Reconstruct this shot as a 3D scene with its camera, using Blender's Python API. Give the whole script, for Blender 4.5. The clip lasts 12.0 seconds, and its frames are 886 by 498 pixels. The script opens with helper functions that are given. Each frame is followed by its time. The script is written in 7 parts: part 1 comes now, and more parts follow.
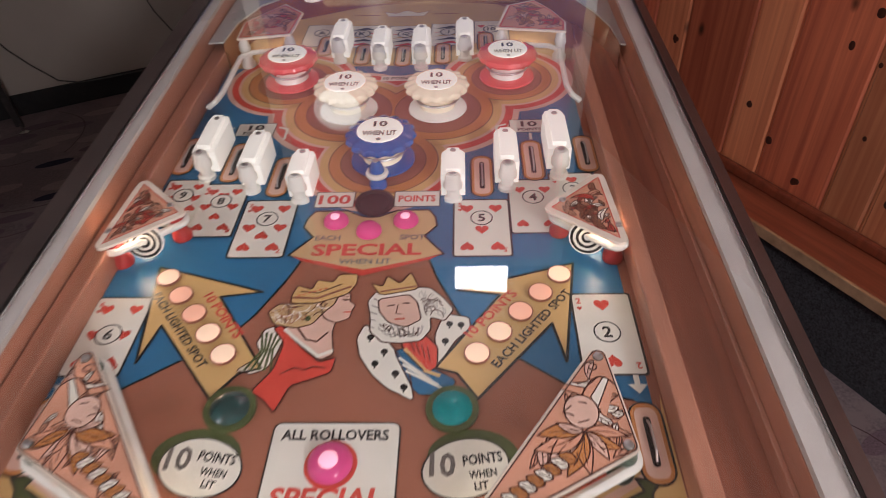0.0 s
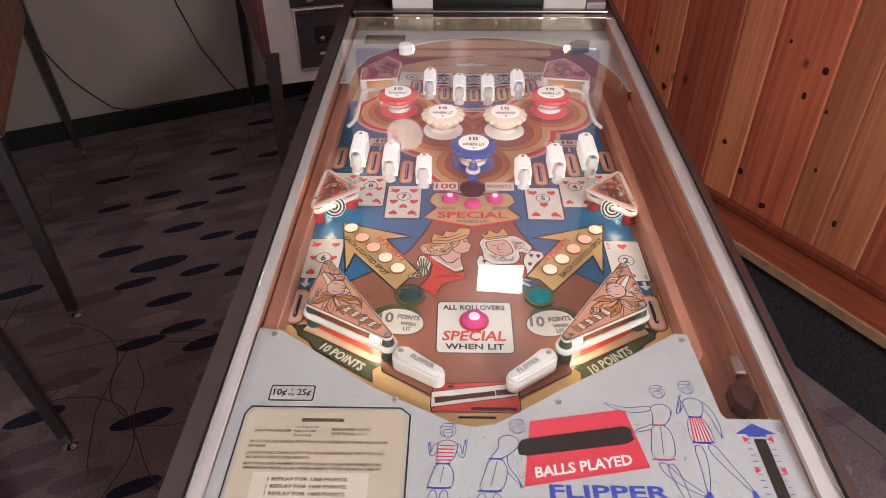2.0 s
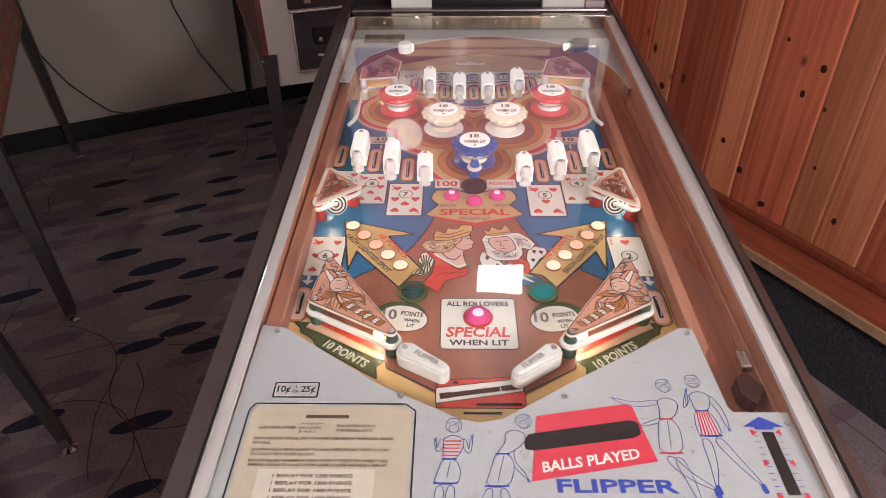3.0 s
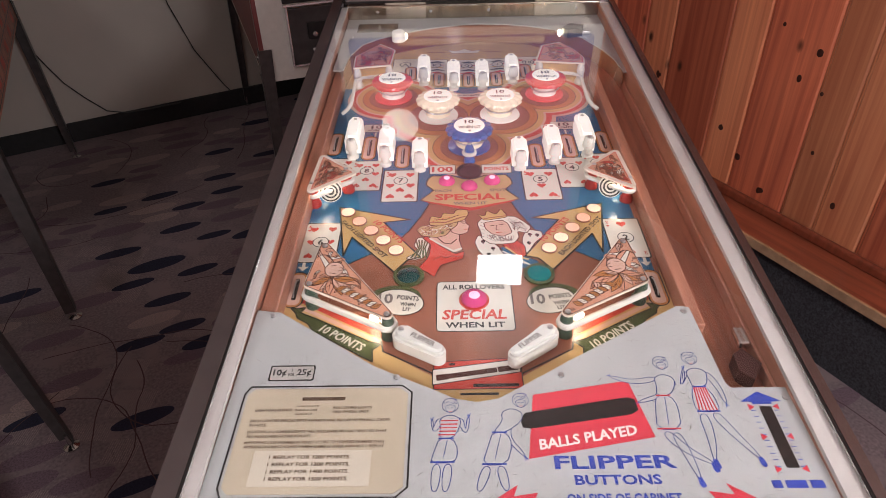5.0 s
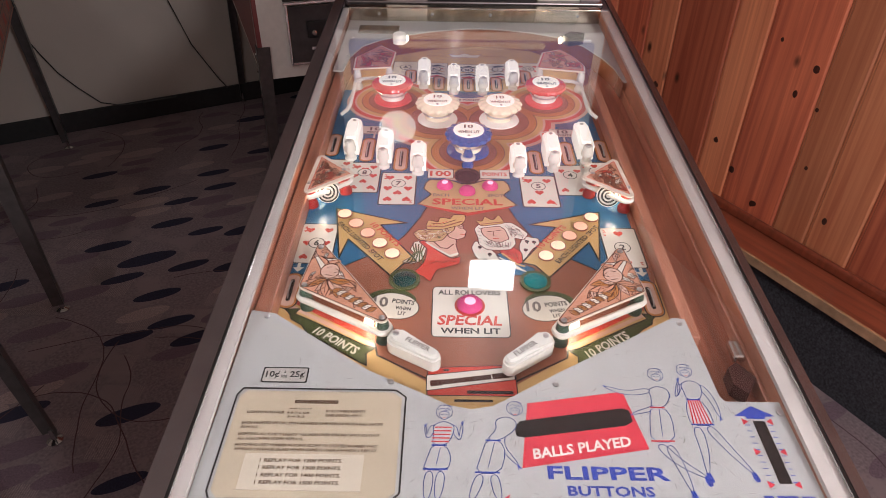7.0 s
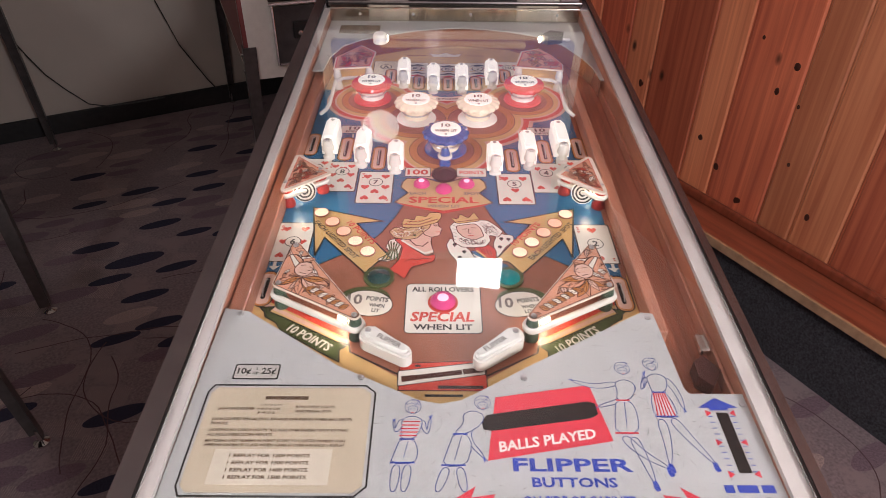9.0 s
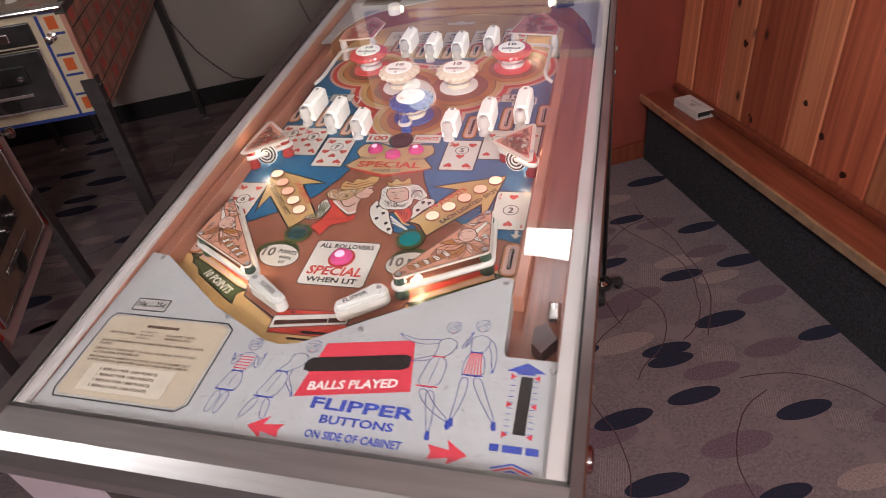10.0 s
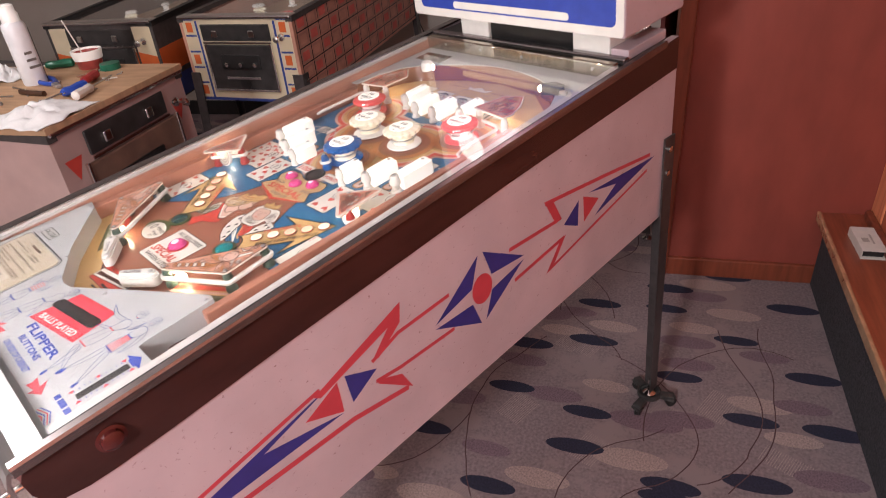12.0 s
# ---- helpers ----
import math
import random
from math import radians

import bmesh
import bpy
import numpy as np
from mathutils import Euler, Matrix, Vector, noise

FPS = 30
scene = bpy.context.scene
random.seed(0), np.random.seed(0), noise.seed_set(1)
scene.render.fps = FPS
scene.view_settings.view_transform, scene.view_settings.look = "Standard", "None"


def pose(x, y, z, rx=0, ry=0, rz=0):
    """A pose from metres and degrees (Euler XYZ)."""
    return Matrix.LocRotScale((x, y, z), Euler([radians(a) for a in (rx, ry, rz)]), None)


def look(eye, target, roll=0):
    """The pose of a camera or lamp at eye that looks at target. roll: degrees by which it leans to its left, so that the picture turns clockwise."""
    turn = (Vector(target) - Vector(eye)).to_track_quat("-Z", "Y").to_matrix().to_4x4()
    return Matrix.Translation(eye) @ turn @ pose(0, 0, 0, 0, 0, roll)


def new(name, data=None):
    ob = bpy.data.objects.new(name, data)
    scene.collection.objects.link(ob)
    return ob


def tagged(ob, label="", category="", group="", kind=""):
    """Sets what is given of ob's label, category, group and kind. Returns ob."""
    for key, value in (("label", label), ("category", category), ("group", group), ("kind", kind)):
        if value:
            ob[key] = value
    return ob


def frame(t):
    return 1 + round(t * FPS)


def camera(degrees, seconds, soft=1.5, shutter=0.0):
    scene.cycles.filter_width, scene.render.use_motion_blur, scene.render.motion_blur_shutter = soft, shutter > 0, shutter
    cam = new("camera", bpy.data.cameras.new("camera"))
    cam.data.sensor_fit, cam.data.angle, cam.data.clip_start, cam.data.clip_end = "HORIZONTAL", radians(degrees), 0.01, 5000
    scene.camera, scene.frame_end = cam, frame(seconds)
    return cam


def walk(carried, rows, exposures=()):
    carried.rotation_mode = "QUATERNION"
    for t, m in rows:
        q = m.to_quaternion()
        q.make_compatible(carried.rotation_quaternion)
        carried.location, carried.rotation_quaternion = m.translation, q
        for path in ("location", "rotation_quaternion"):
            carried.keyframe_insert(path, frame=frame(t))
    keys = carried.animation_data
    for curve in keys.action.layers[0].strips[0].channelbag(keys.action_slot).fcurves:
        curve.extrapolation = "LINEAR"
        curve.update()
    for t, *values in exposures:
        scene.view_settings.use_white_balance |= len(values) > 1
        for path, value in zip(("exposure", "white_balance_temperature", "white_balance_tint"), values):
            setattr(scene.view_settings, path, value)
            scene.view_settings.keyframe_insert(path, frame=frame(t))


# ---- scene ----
cam = camera(69.6, 12.0, soft=0.5, shutter=0.25)
# the machine's own frame: x across, y towards its back, z off the playfield
MACHINE = pose(0, 0, 0.94, 4.45, 0, 0)
PATH = [
    (0, (0.094, -0.191, 1.311), (0.016, 1.376, 0.071), -2.4),
    (0.5, (0.066, -0.324, 1.357), (-0.1, 1.217, 0.092), -1.5),
    (1, (0.014, -0.398, 1.382), (-0.093, 1.14, 0.108), -2.3),
    (1.5, (-0.015, -0.481, 1.427), (-0.058, 1.143, 0.26), -0.1),
    (2, (-0.019, -0.511, 1.438), (-0.059, 1.125, 0.289), -0.3),
    (2.5, (-0.024, -0.513, 1.434), (-0.059, 1.129, 0.293), -0.5),
    (4.5, (-0.026, -0.516, 1.419), (-0.061, 1.122, 0.272), -0.8),
    (5, (-0.019, -0.52, 1.415), (-0.054, 1.116, 0.266), -1.6),
    (5.5, (-0.02, -0.52, 1.419), (-0.051, 1.116, 0.268), -0.7),
    (6, (-0.027, -0.518, 1.418), (-0.051, 1.122, 0.274), -0.4),
    (6.5, (-0.028, -0.517, 1.415), (-0.045, 1.124, 0.271), -0.2),
    (7, (-0.026, -0.516, 1.415), (-0.033, 1.125, 0.273), 0.7),
    (7.2, (-0.028, -0.517, 1.417), (-0.042, 1.128, 0.28), 0.4),
    (8.8, (-0.014, -0.52, 1.419), (-0.005, 1.126, 0.282), 1.1),
    (9, (-0.001, -0.524, 1.418), (0.009, 1.117, 0.274), 0.6),
    (9.5, (0.135, -0.534, 1.421), (-0.057, 1.088, 0.266), -3.3),
    (10, (0.323, -0.527, 1.418), (-0.173, 0.999, 0.224), -7.6),
    (10.5, (0.458, -0.41, 1.395), (-0.197, 1.04, 0.183), -7.6),
    (11, (0.589, -0.271, 1.41), (-0.188, 1.123, 0.204), -5.1),
    (11.5, (0.815, -0.269, 1.421), (-0.314, 0.912, 0.268), -5.4),
    (12, (0.947, -0.242, 1.436), (-0.32, 0.906, 0.398), -5.4),
]
walk(cam, [(t, look(eye, target, roll)) for t, eye, target, roll in PATH],
     exposures=[(0.0, -0.5), (0.5, -0.3), (1.5, -0.2), (2.5, -0.05), (7.2, -0.05), (9.0, 0.0), (10.0, -0.1), (10.5, -0.1), (11.0, 0.18), (11.5, 0.48), (12.0, 0.58)])

# ---- world and lights ----
world = bpy.data.worlds.new("world")
world.use_nodes = True
scene.world = world
world.node_tree.nodes["Background"].inputs[0].default_value = (0.9, 0.75, 0.65, 1)
world.node_tree.nodes["Background"].inputs[1].default_value = 0.05


def lamp(name, kind, m, power, colour=(1, 1, 1), **kw):
    data = bpy.data.lights.new(name, kind)
    data.energy, data.color = power, colour
    for k, v in kw.items():
        if k == "size":
            data.size = v
        if k == "size_y":
            data.shape, data.size_y = "RECTANGLE", v
        if k == "radius":
            data.shadow_soft_size = v
    ob = new(name, data)
    ob.matrix_basis = m
    return ob


CEILING_LAMP = look((0.135, 1.035, 2.05), (0.06, 0.2, 1.0))
lamp("ceiling_lamp_light", "AREA", CEILING_LAMP, 3.2, (1, 0.97, 0.97), size=0.15, size_y=0.19)
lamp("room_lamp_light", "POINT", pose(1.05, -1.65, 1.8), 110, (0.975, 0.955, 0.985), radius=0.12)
# unseen fill lamp, added to brighten the left floor and the machines there
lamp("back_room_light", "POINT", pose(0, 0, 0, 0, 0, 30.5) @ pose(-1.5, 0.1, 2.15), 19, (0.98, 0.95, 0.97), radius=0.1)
# small lamps under the playfield plastics
for x, y, z, w in ((-0.105, 0.0, 0.016, 0.036), (0.113, 0.0, 0.016, 0.036), (-0.198, 0.24, 0.03, 0.07), (0.207, 0.24, 0.03, 0.07),
                   (-0.16, 0.66, 0.03, 0.04), (0.175, 0.66, 0.03, 0.04)):
    lamp("playfield_bulb_light", "POINT", MACHINE @ pose(x, y, z), w, (1, 0.8, 0.56), radius=0.004)

# ---- mesh helpers ----
ROOM = pose(0, 0, 0, 0, 0, 30.5)      # the room's axes: x along the back wall, y towards it
PINE_SIDE = ROOM @ pose(1.54, 1.5, 0, 0, 0, -2.2) @ pose(-1.54, -1.5, 0)      # the pine wall stands a little out of square


def material(name, colour, rough=0.5, metal=0.0, var=0.12, scale=40.0, bump=0.0, bump_scale=None, emit=None, spec=None,
             trans=0.0, stretch=(1, 1, 1), wear=None, wear_scale=6.0, wear_at=0.6, coat=0.0, alpha=None):
    m = bpy.data.materials.new(name)
    m.use_nodes = True
    nt = m.node_tree
    b = nt.nodes["Principled BSDF"]
    b.inputs["Roughness"].default_value, b.inputs["Metallic"].default_value = rough, metal
    if spec is not None:
        b.inputs["Specular IOR Level"].default_value = spec
    if coat:
        b.inputs["Coat Weight"].default_value, b.inputs["Coat Roughness"].default_value = coat, 0.08
    if trans:
        b.inputs["Transmission Weight"].default_value = trans
    if emit:
        b.inputs["Emission Color"].default_value, b.inputs["Emission Strength"].default_value = (*emit[0], 1), emit[1]
    tc = nt.nodes.new("ShaderNodeTexCoord")
    mp = nt.nodes.new("ShaderNodeMapping")
    mp.inputs["Scale"].default_value = stretch
    nt.links.new(tc.outputs["Object"], mp.inputs[0])
    n1 = nt.nodes.new("ShaderNodeTexNoise")
    n1.inputs["Scale"].default_value, n1.inputs["Detail"].default_value = scale, 6
    nt.links.new(mp.outputs[0], n1.inputs[0])
    r = nt.nodes.new("ShaderNodeValToRGB")
    e = r.color_ramp.elements
    e[0].position, e[1].position = 0.3, 0.7
    e[0].color = (*[c * (1 - var) for c in colour], 1)
    e[1].color = (*[min(1, c * (1 + var)) for c in colour], 1)
    nt.links.new(n1.outputs[0], r.inputs[0])
    out = r.outputs[0]
    if wear:
        n2 = nt.nodes.new("ShaderNodeTexNoise")
        n2.inputs["Scale"].default_value, n2.inputs["Detail"].default_value, n2.inputs["Roughness"].default_value = wear_scale, 9, 0.7
        nt.links.new(mp.outputs[0], n2.inputs[0])
        r2 = nt.nodes.new("ShaderNodeValToRGB")
        r2.color_ramp.elements[0].position, r2.color_ramp.elements[1].position = wear_at, wear_at + 0.06
        nt.links.new(n2.outputs[0], r2.inputs[0])
        mix = nt.nodes.new("ShaderNodeMix")
        mix.data_type = "RGBA"
        nt.links.new(r2.outputs[0], mix.inputs[0])
        nt.links.new(out, mix.inputs[6])
        mix.inputs[7].default_value = (*wear, 1)
        out = mix.outputs[2]
    nt.links.new(out, b.inputs["Base Color"])
    if bump:
        n3 = nt.nodes.new("ShaderNodeTexNoise")
        n3.inputs["Scale"].default_value, n3.inputs["Detail"].default_value = bump_scale or scale * 3, 4
        nt.links.new(mp.outputs[0], n3.inputs[0])
        bp = nt.nodes.new("ShaderNodeBump")
        bp.inputs["Strength"].default_value, bp.inputs["Distance"].default_value = bump, 0.002
        nt.links.new(n3.outputs[0], bp.inputs["Height"])
        nt.links.new(bp.outputs[0], b.inputs["Normal"])
    if alpha is not None:
        b.inputs["Alpha"].default_value = alpha
    return m


def box(bm, x0, x1, y0, y1, z0, z1, bevel=0.0, m=None):
    vs = bmesh.ops.create_cube(bm, size=1)["verts"]
    bmesh.ops.scale(bm, vec=(x1 - x0, y1 - y0, z1 - z0), verts=vs)
    bmesh.ops.translate(bm, vec=((x0 + x1) / 2, (y0 + y1) / 2, (z0 + z1) / 2), verts=vs)
    if bevel:
        es = list({e for v in vs for e in v.link_edges})
        r = bmesh.ops.bevel(bm, geom=es, offset=bevel, segments=2, affect="EDGES", profile=0.5)
        vs = list({v for f in r["faces"] for v in f.verts} | {v for v in vs if v.is_valid})
    if m is not None:
        bmesh.ops.transform(bm, matrix=m, verts=[v for v in vs if v.is_valid])
    return bm


def prism(bm, pts, z0, z1, zf=None):
    """An upright prism over a plan polygon (counter-clockwise)."""
    lo = [bm.verts.new((x, y, z0)) for x, y in pts]
    hi = [bm.verts.new((x, y, z1)) for x, y in pts]
    bm.faces.new(hi)
    bm.faces.new(list(reversed(lo)))
    n = len(pts)
    for i in range(n):
        bm.faces.new((lo[i], lo[(i + 1) % n], hi[(i + 1) % n], hi[i]))
    return bm


def lathe(bm, prof, seg=24, at=(0, 0, 0), wave=None):
    """Turns a profile of (radius, height) round z. wave: (count, depth) of a scalloped rim."""
    rings = []
    for r, z in prof:
        ring = []
        for i in range(seg):
            a = 2 * math.pi * i / seg
            rr = r * (1 + wave[1] * math.cos(a * wave[0])) if wave else r
            ring.append(bm.verts.new((at[0] + rr * math.cos(a), at[1] + rr * math.sin(a), at[2] + z)))
        rings.append(ring)
    for a, b in zip(rings, rings[1:]):
        for i in range(seg):
            bm.faces.new((a[i], a[(i + 1) % seg], b[(i + 1) % seg], b[i]))
    bm.faces.new(list(reversed(rings[0])))
    bm.faces.new(rings[-1])
    return bm


def tube(bm, pts, r, seg=8, closed=False):
    """A round bar along a line of points."""
    pts = [Vector(p) for p in pts]
    n = len(pts)
    rings = []
    for i, p in enumerate(pts):
        a = pts[i - 1] if (i or closed) else p
        b = pts[(i + 1) % n] if (i < n - 1 or closed) else p
        t = (b - a).normalized()
        up = Vector((0, 0, 1)) if abs(t.z) < 0.95 else Vector((0, 1, 0))
        s = t.cross(up).normalized()
        w = s.cross(t)
        rings.append([bm.verts.new(p + r * (math.cos(k * 2 * math.pi / seg) * s + math.sin(k * 2 * math.pi / seg) * w)) for k in range(seg)])
    for i in range(n if closed else n - 1):
        a, b = rings[i], rings[(i + 1) % n]
        for k in range(seg):
            bm.faces.new((a[k], a[(k + 1) % seg], b[(k + 1) % seg], b[k]))
    if not closed:
        bm.faces.new(list(reversed(rings[0])))
        bm.faces.new(rings[-1])
    return bm


def mesh_of(name, bm, mat, smooth=False):
    bmesh.ops.recalc_face_normals(bm, faces=bm.faces)
    me = bpy.data.meshes.new(name)
    bm.to_mesh(me)
    bm.free()
    me.materials.append(mat)
    if smooth:
        for p in me.polygons:
            p.use_smooth = True
        try:
            me.set_sharp_from_angle(angle=radians(40))
        except AttributeError:
            pass
    return me


def part(name, bm, mat, parent=None, label="", m=None, smooth=False):
    """One mesh under a thing or a part (or at top level); bm may be a ready mesh."""
    me = bm if isinstance(bm, bpy.types.Mesh) else mesh_of(name, bm, mat, smooth)
    ob = new(name, me)
    ob.parent = parent
    if m is not None:
        ob.matrix_basis = m
    if label:
        ob["label"] = label
    return ob


def thing(name, m, label, category, group=""):
    ob = new(name)
    ob.empty_display_size = 0.1
    ob.matrix_basis = m
    return tagged(ob, label, category, group)


def structure(name, bm, mat, m=None, label=""):
    return tagged(part(name, bm, mat, None, label, m), kind="structure")


B = bmesh.new

# ---- materials ----
def pine_material(name, low, high):
    m = material(name, (0.40, 0.105, 0.036), 0.4, coat=0.25)
    nt = m.node_tree
    b = nt.nodes["Principled BSDF"]
    tc = nt.nodes.new("ShaderNodeTexCoord")
    info = nt.nodes.new("ShaderNodeObjectInfo")
    add = nt.nodes.new("ShaderNodeVectorMath")
    sc = nt.nodes.new("ShaderNodeVectorMath")
    sc.operation, sc.inputs[1].default_value = "MULTIPLY", (37, 11, 23)
    nt.links.new(info.outputs["Random"], sc.inputs[0])
    nt.links.new(tc.outputs["Object"], add.inputs[0])
    nt.links.new(sc.outputs[0], add.inputs[1])
    vm = nt.nodes.new("ShaderNodeMapping")
    vm.inputs["Scale"].default_value = (0.0, 6.5, 3.6)
    nt.links.new(add.outputs[0], vm.inputs[0])
    vo = nt.nodes.new("ShaderNodeTexVoronoi")
    vo.inputs["Scale"].default_value = 1.0
    nt.links.new(vm.outputs[0], vo.inputs["Vector"])
    # grain that bends round the knots
    gm = nt.nodes.new("ShaderNodeMapping")
    gm.inputs["Scale"].default_value = (40, 60, 1.6)
    nt.links.new(add.outputs[0], gm.inputs[0])
    g = nt.nodes.new("ShaderNodeTexNoise")
    g.inputs["Scale"].default_value, g.inputs["Detail"].default_value, g.inputs["Distortion"].default_value = 1.0, 5, 0.6
    nt.links.new(gm.outputs[0], g.inputs[0])
    r = nt.nodes.new("ShaderNodeValToRGB")
    e = r.color_ramp.elements
    e[0].position, e[1].position = 0.3, 0.72
    e[0].color, e[1].color = (*low, 1), (*high, 1)
    nt.links.new(g.outputs[0], r.inputs[0])
    tone = nt.nodes.new("ShaderNodeMapRange")
    tone.inputs["To Min"].default_value, tone.inputs["To Max"].default_value = 0.72, 1.3
    nt.links.new(info.outputs["Random"], tone.inputs[0])
    mul = nt.nodes.new("ShaderNodeVectorMath")
    mul.operation = "SCALE"
    nt.links.new(r.outputs[0], mul.inputs[0])
    nt.links.new(tone.outputs[0], mul.inputs["Scale"])
    k = nt.nodes.new("ShaderNodeValToRGB")
    ke = k.color_ramp.elements
    ke[0].position, ke[1].position = 0.03, 0.09
    ke[0].color, ke[1].color = (1, 1, 1, 1), (0, 0, 0, 1)
    nt.links.new(vo.outputs["Distance"], k.inputs[0])
    mix = nt.nodes.new("ShaderNodeMix")
    mix.data_type = "RGBA"
    nt.links.new(k.outputs[0], mix.inputs[0])
    nt.links.new(mul.outputs[0], mix.inputs[6])
    mix.inputs[7].default_value = (0.045, 0.014, 0.008, 1)
    nt.links.new(mix.outputs[2], b.inputs["Base Color"])
    return m


def glass_material(name, colour=(1, 1, 1), rough=0.0, ior=1.45):
    m = bpy.data.materials.new(name)
    m.use_nodes = True
    b = m.node_tree.nodes["Principled BSDF"]
    b.inputs["Base Color"].default_value = (*colour, 1)
    b.inputs["Roughness"].default_value, b.inputs["IOR"].default_value = rough, ior
    b.inputs["Transmission Weight"].default_value = 1.0
    return m


def glow(name, colour, strength, rough=0.3):
    return material(name, colour, rough, var=0.03, emit=(colour, strength))


PINE = pine_material("knotty_pine", (0.34, 0.078, 0.043), (0.57, 0.165, 0.084))
PINEL = pine_material("pale_pine", (0.54, 0.168, 0.082), (0.78, 0.31, 0.155))
BROWN = material("brown_panel", (0.28, 0.06, 0.043), 0.42, var=0.14, scale=4, stretch=(3, 3, 1.2), bump=0.05)
TRIMW = material("stained_trim", (0.22, 0.052, 0.026), 0.38, var=0.2, scale=12, stretch=(5, 5, 0.6))
OAK = material("ledge_wood", (0.27, 0.07, 0.036), 0.3, var=0.3, scale=5, stretch=(10, 0.8, 10), coat=0.3)
# nosing colour is raised to carry its bright specular streak
GOLD = material("worn_glint_edge", (0.74, 0.5, 0.3), 0.25, metal=0.6, var=0.2, scale=30)
CARPET = material("carpet", (0.215, 0.166, 0.176), 0.95, var=0.28, scale=120, bump=0.7, bump_scale=420, wear=(0.25, 0.195, 0.2), wear_scale=5, wear_at=0.52)
NAVY = material("carpet_navy", (0.018, 0.019, 0.042), 0.95, var=0.4, scale=200, bump=0.6, bump_scale=500)
MAUVE = material("carpet_mauve", (0.17, 0.115, 0.14), 0.95, var=0.3, scale=200, bump=0.6, bump_scale=500)
TANC = material("carpet_tan", (0.33, 0.25, 0.235), 0.95, var=0.3, scale=200, bump=0.6, bump_scale=500)
RIBC = material("carpet_rib", (0.3, 0.235, 0.23), 0.95, var=0.3, scale=200)
LINEC = material("carpet_line", (0.085, 0.045, 0.05), 0.95, var=0.3, scale=200)
CHARC = material("ledge_carpet", (0.04, 0.04, 0.048), 0.98, var=0.6, scale=180, bump=1.0, bump_scale=300, wear=(0.1, 0.1, 0.115), wear_scale=140, wear_at=0.63)
WALLP = material("beige_wall", (0.44, 0.39, 0.345), 0.8, var=0.07, scale=2.5, bump=0.08, bump_scale=60)
CEIL = material("ceiling_paint", (0.78, 0.74, 0.7), 0.9, var=0.05, scale=3)
BLACK = material("black_paint", (0.014, 0.013, 0.013), 0.4, var=0.3, scale=30)
BASEB = material("black_baseboard", (0.012, 0.011, 0.012), 0.7, var=0.3)
RUBBERB = material("dark_cast", (0.035, 0.033, 0.033), 0.55, var=0.4, scale=60, bump=0.3)
PINKP = material("pink_paint", (0.5, 0.4, 0.435), 0.42, var=0.09, scale=9, wear=(0.2, 0.1, 0.1), wear_scale=120, wear_at=0.63, bump=0.06)
PINKW = material("speckled_white_side", (0.46, 0.42, 0.4), 0.45, var=0.1, scale=10, wear=(0.06, 0.04, 0.03), wear_scale=150, wear_at=0.67)
MAHOG = material("dark_stain_band", (0.042, 0.015, 0.013), 0.24, var=0.2, scale=7, stretch=(4, 1, 4), wear=(0.3, 0.22, 0.18), wear_scale=55, wear_at=0.79)
STEEL = material("steel", (0.5, 0.5, 0.51), 0.3, metal=0.88, var=0.16, scale=14, bump=0.05, bump_scale=90)
RAILM = material("dull_rail_steel", (0.27, 0.235, 0.235), 0.26, metal=0.9, var=0.16, scale=14, bump=0.05, bump_scale=90)
BRASS = material("warm_polished_trim", (0.5, 0.43, 0.34), 0.2, metal=1.0, var=0.25, scale=25, stretch=(3, 1, 1))
LOCKM = material("brushed_lockbar", (0.52, 0.52, 0.52), 0.3, metal=0.95, var=0.1, scale=20, stretch=(0.5, 6, 6), bump=0.05, bump_scale=120)
CHROME = material("chrome", (0.75, 0.74, 0.72), 0.12, metal=1.0, var=0.06)
LEGM = material("painted_leg", (0.07, 0.06, 0.06), 0.35, metal=0.3, var=0.2)
WOODR = material("rail_wood", (0.37, 0.155, 0.1), 0.35, var=0.2, scale=10, stretch=(8, 0.8, 8), coat=0.15)
LANEW = material("lane_wood", (0.3, 0.105, 0.062), 0.32, var=0.3, scale=11, stretch=(10, 0.5, 1), coat=0.15)
P_BROWN = material("ink_brown", (0.31, 0.118, 0.074), 0.28, var=0.1, scale=16, spec=0.25, wear=(0.27, 0.1, 0.06), wear_scale=9, wear_at=0.55)
P_BLUE = material("ink_blue", (0.027, 0.145, 0.29), 0.28, var=0.14, scale=14, spec=0.25)
P_YELLOW = material("ink_yellow", (0.6, 0.385, 0.16), 0.28, var=0.09, scale=18, spec=0.25)
P_TAN = material("ink_tan", (0.55, 0.37, 0.19), 0.3, var=0.1, scale=18, spec=0.25)
P_ORANGE = material("ink_orange", (0.5, 0.2, 0.065), 0.28, var=0.1, scale=18, spec=0.25)
P_RED = material("ink_red", (0.6, 0.07, 0.05), 0.28, var=0.1, scale=18, spec=0.25)
P_PINK = material("ink_pink", (0.66, 0.43, 0.35), 0.28, var=0.1, scale=18, spec=0.25)
P_CREAM = material("ink_cream", (0.7, 0.67, 0.6), 0.28, var=0.07, scale=22, spec=0.25)
P_WHITE = material("ink_white", (0.72, 0.69, 0.64), 0.3, var=0.06, scale=22, spec=0.25)
P_GREEN = material("ink_green", (0.075, 0.095, 0.035), 0.3, var=0.12, scale=20, spec=0.25)
P_BLACK = material("ink_black", (0.01, 0.009, 0.009), 0.3, var=0.2)
P_GREY = material("ink_grey", (0.4, 0.38, 0.35), 0.35, var=0.1)
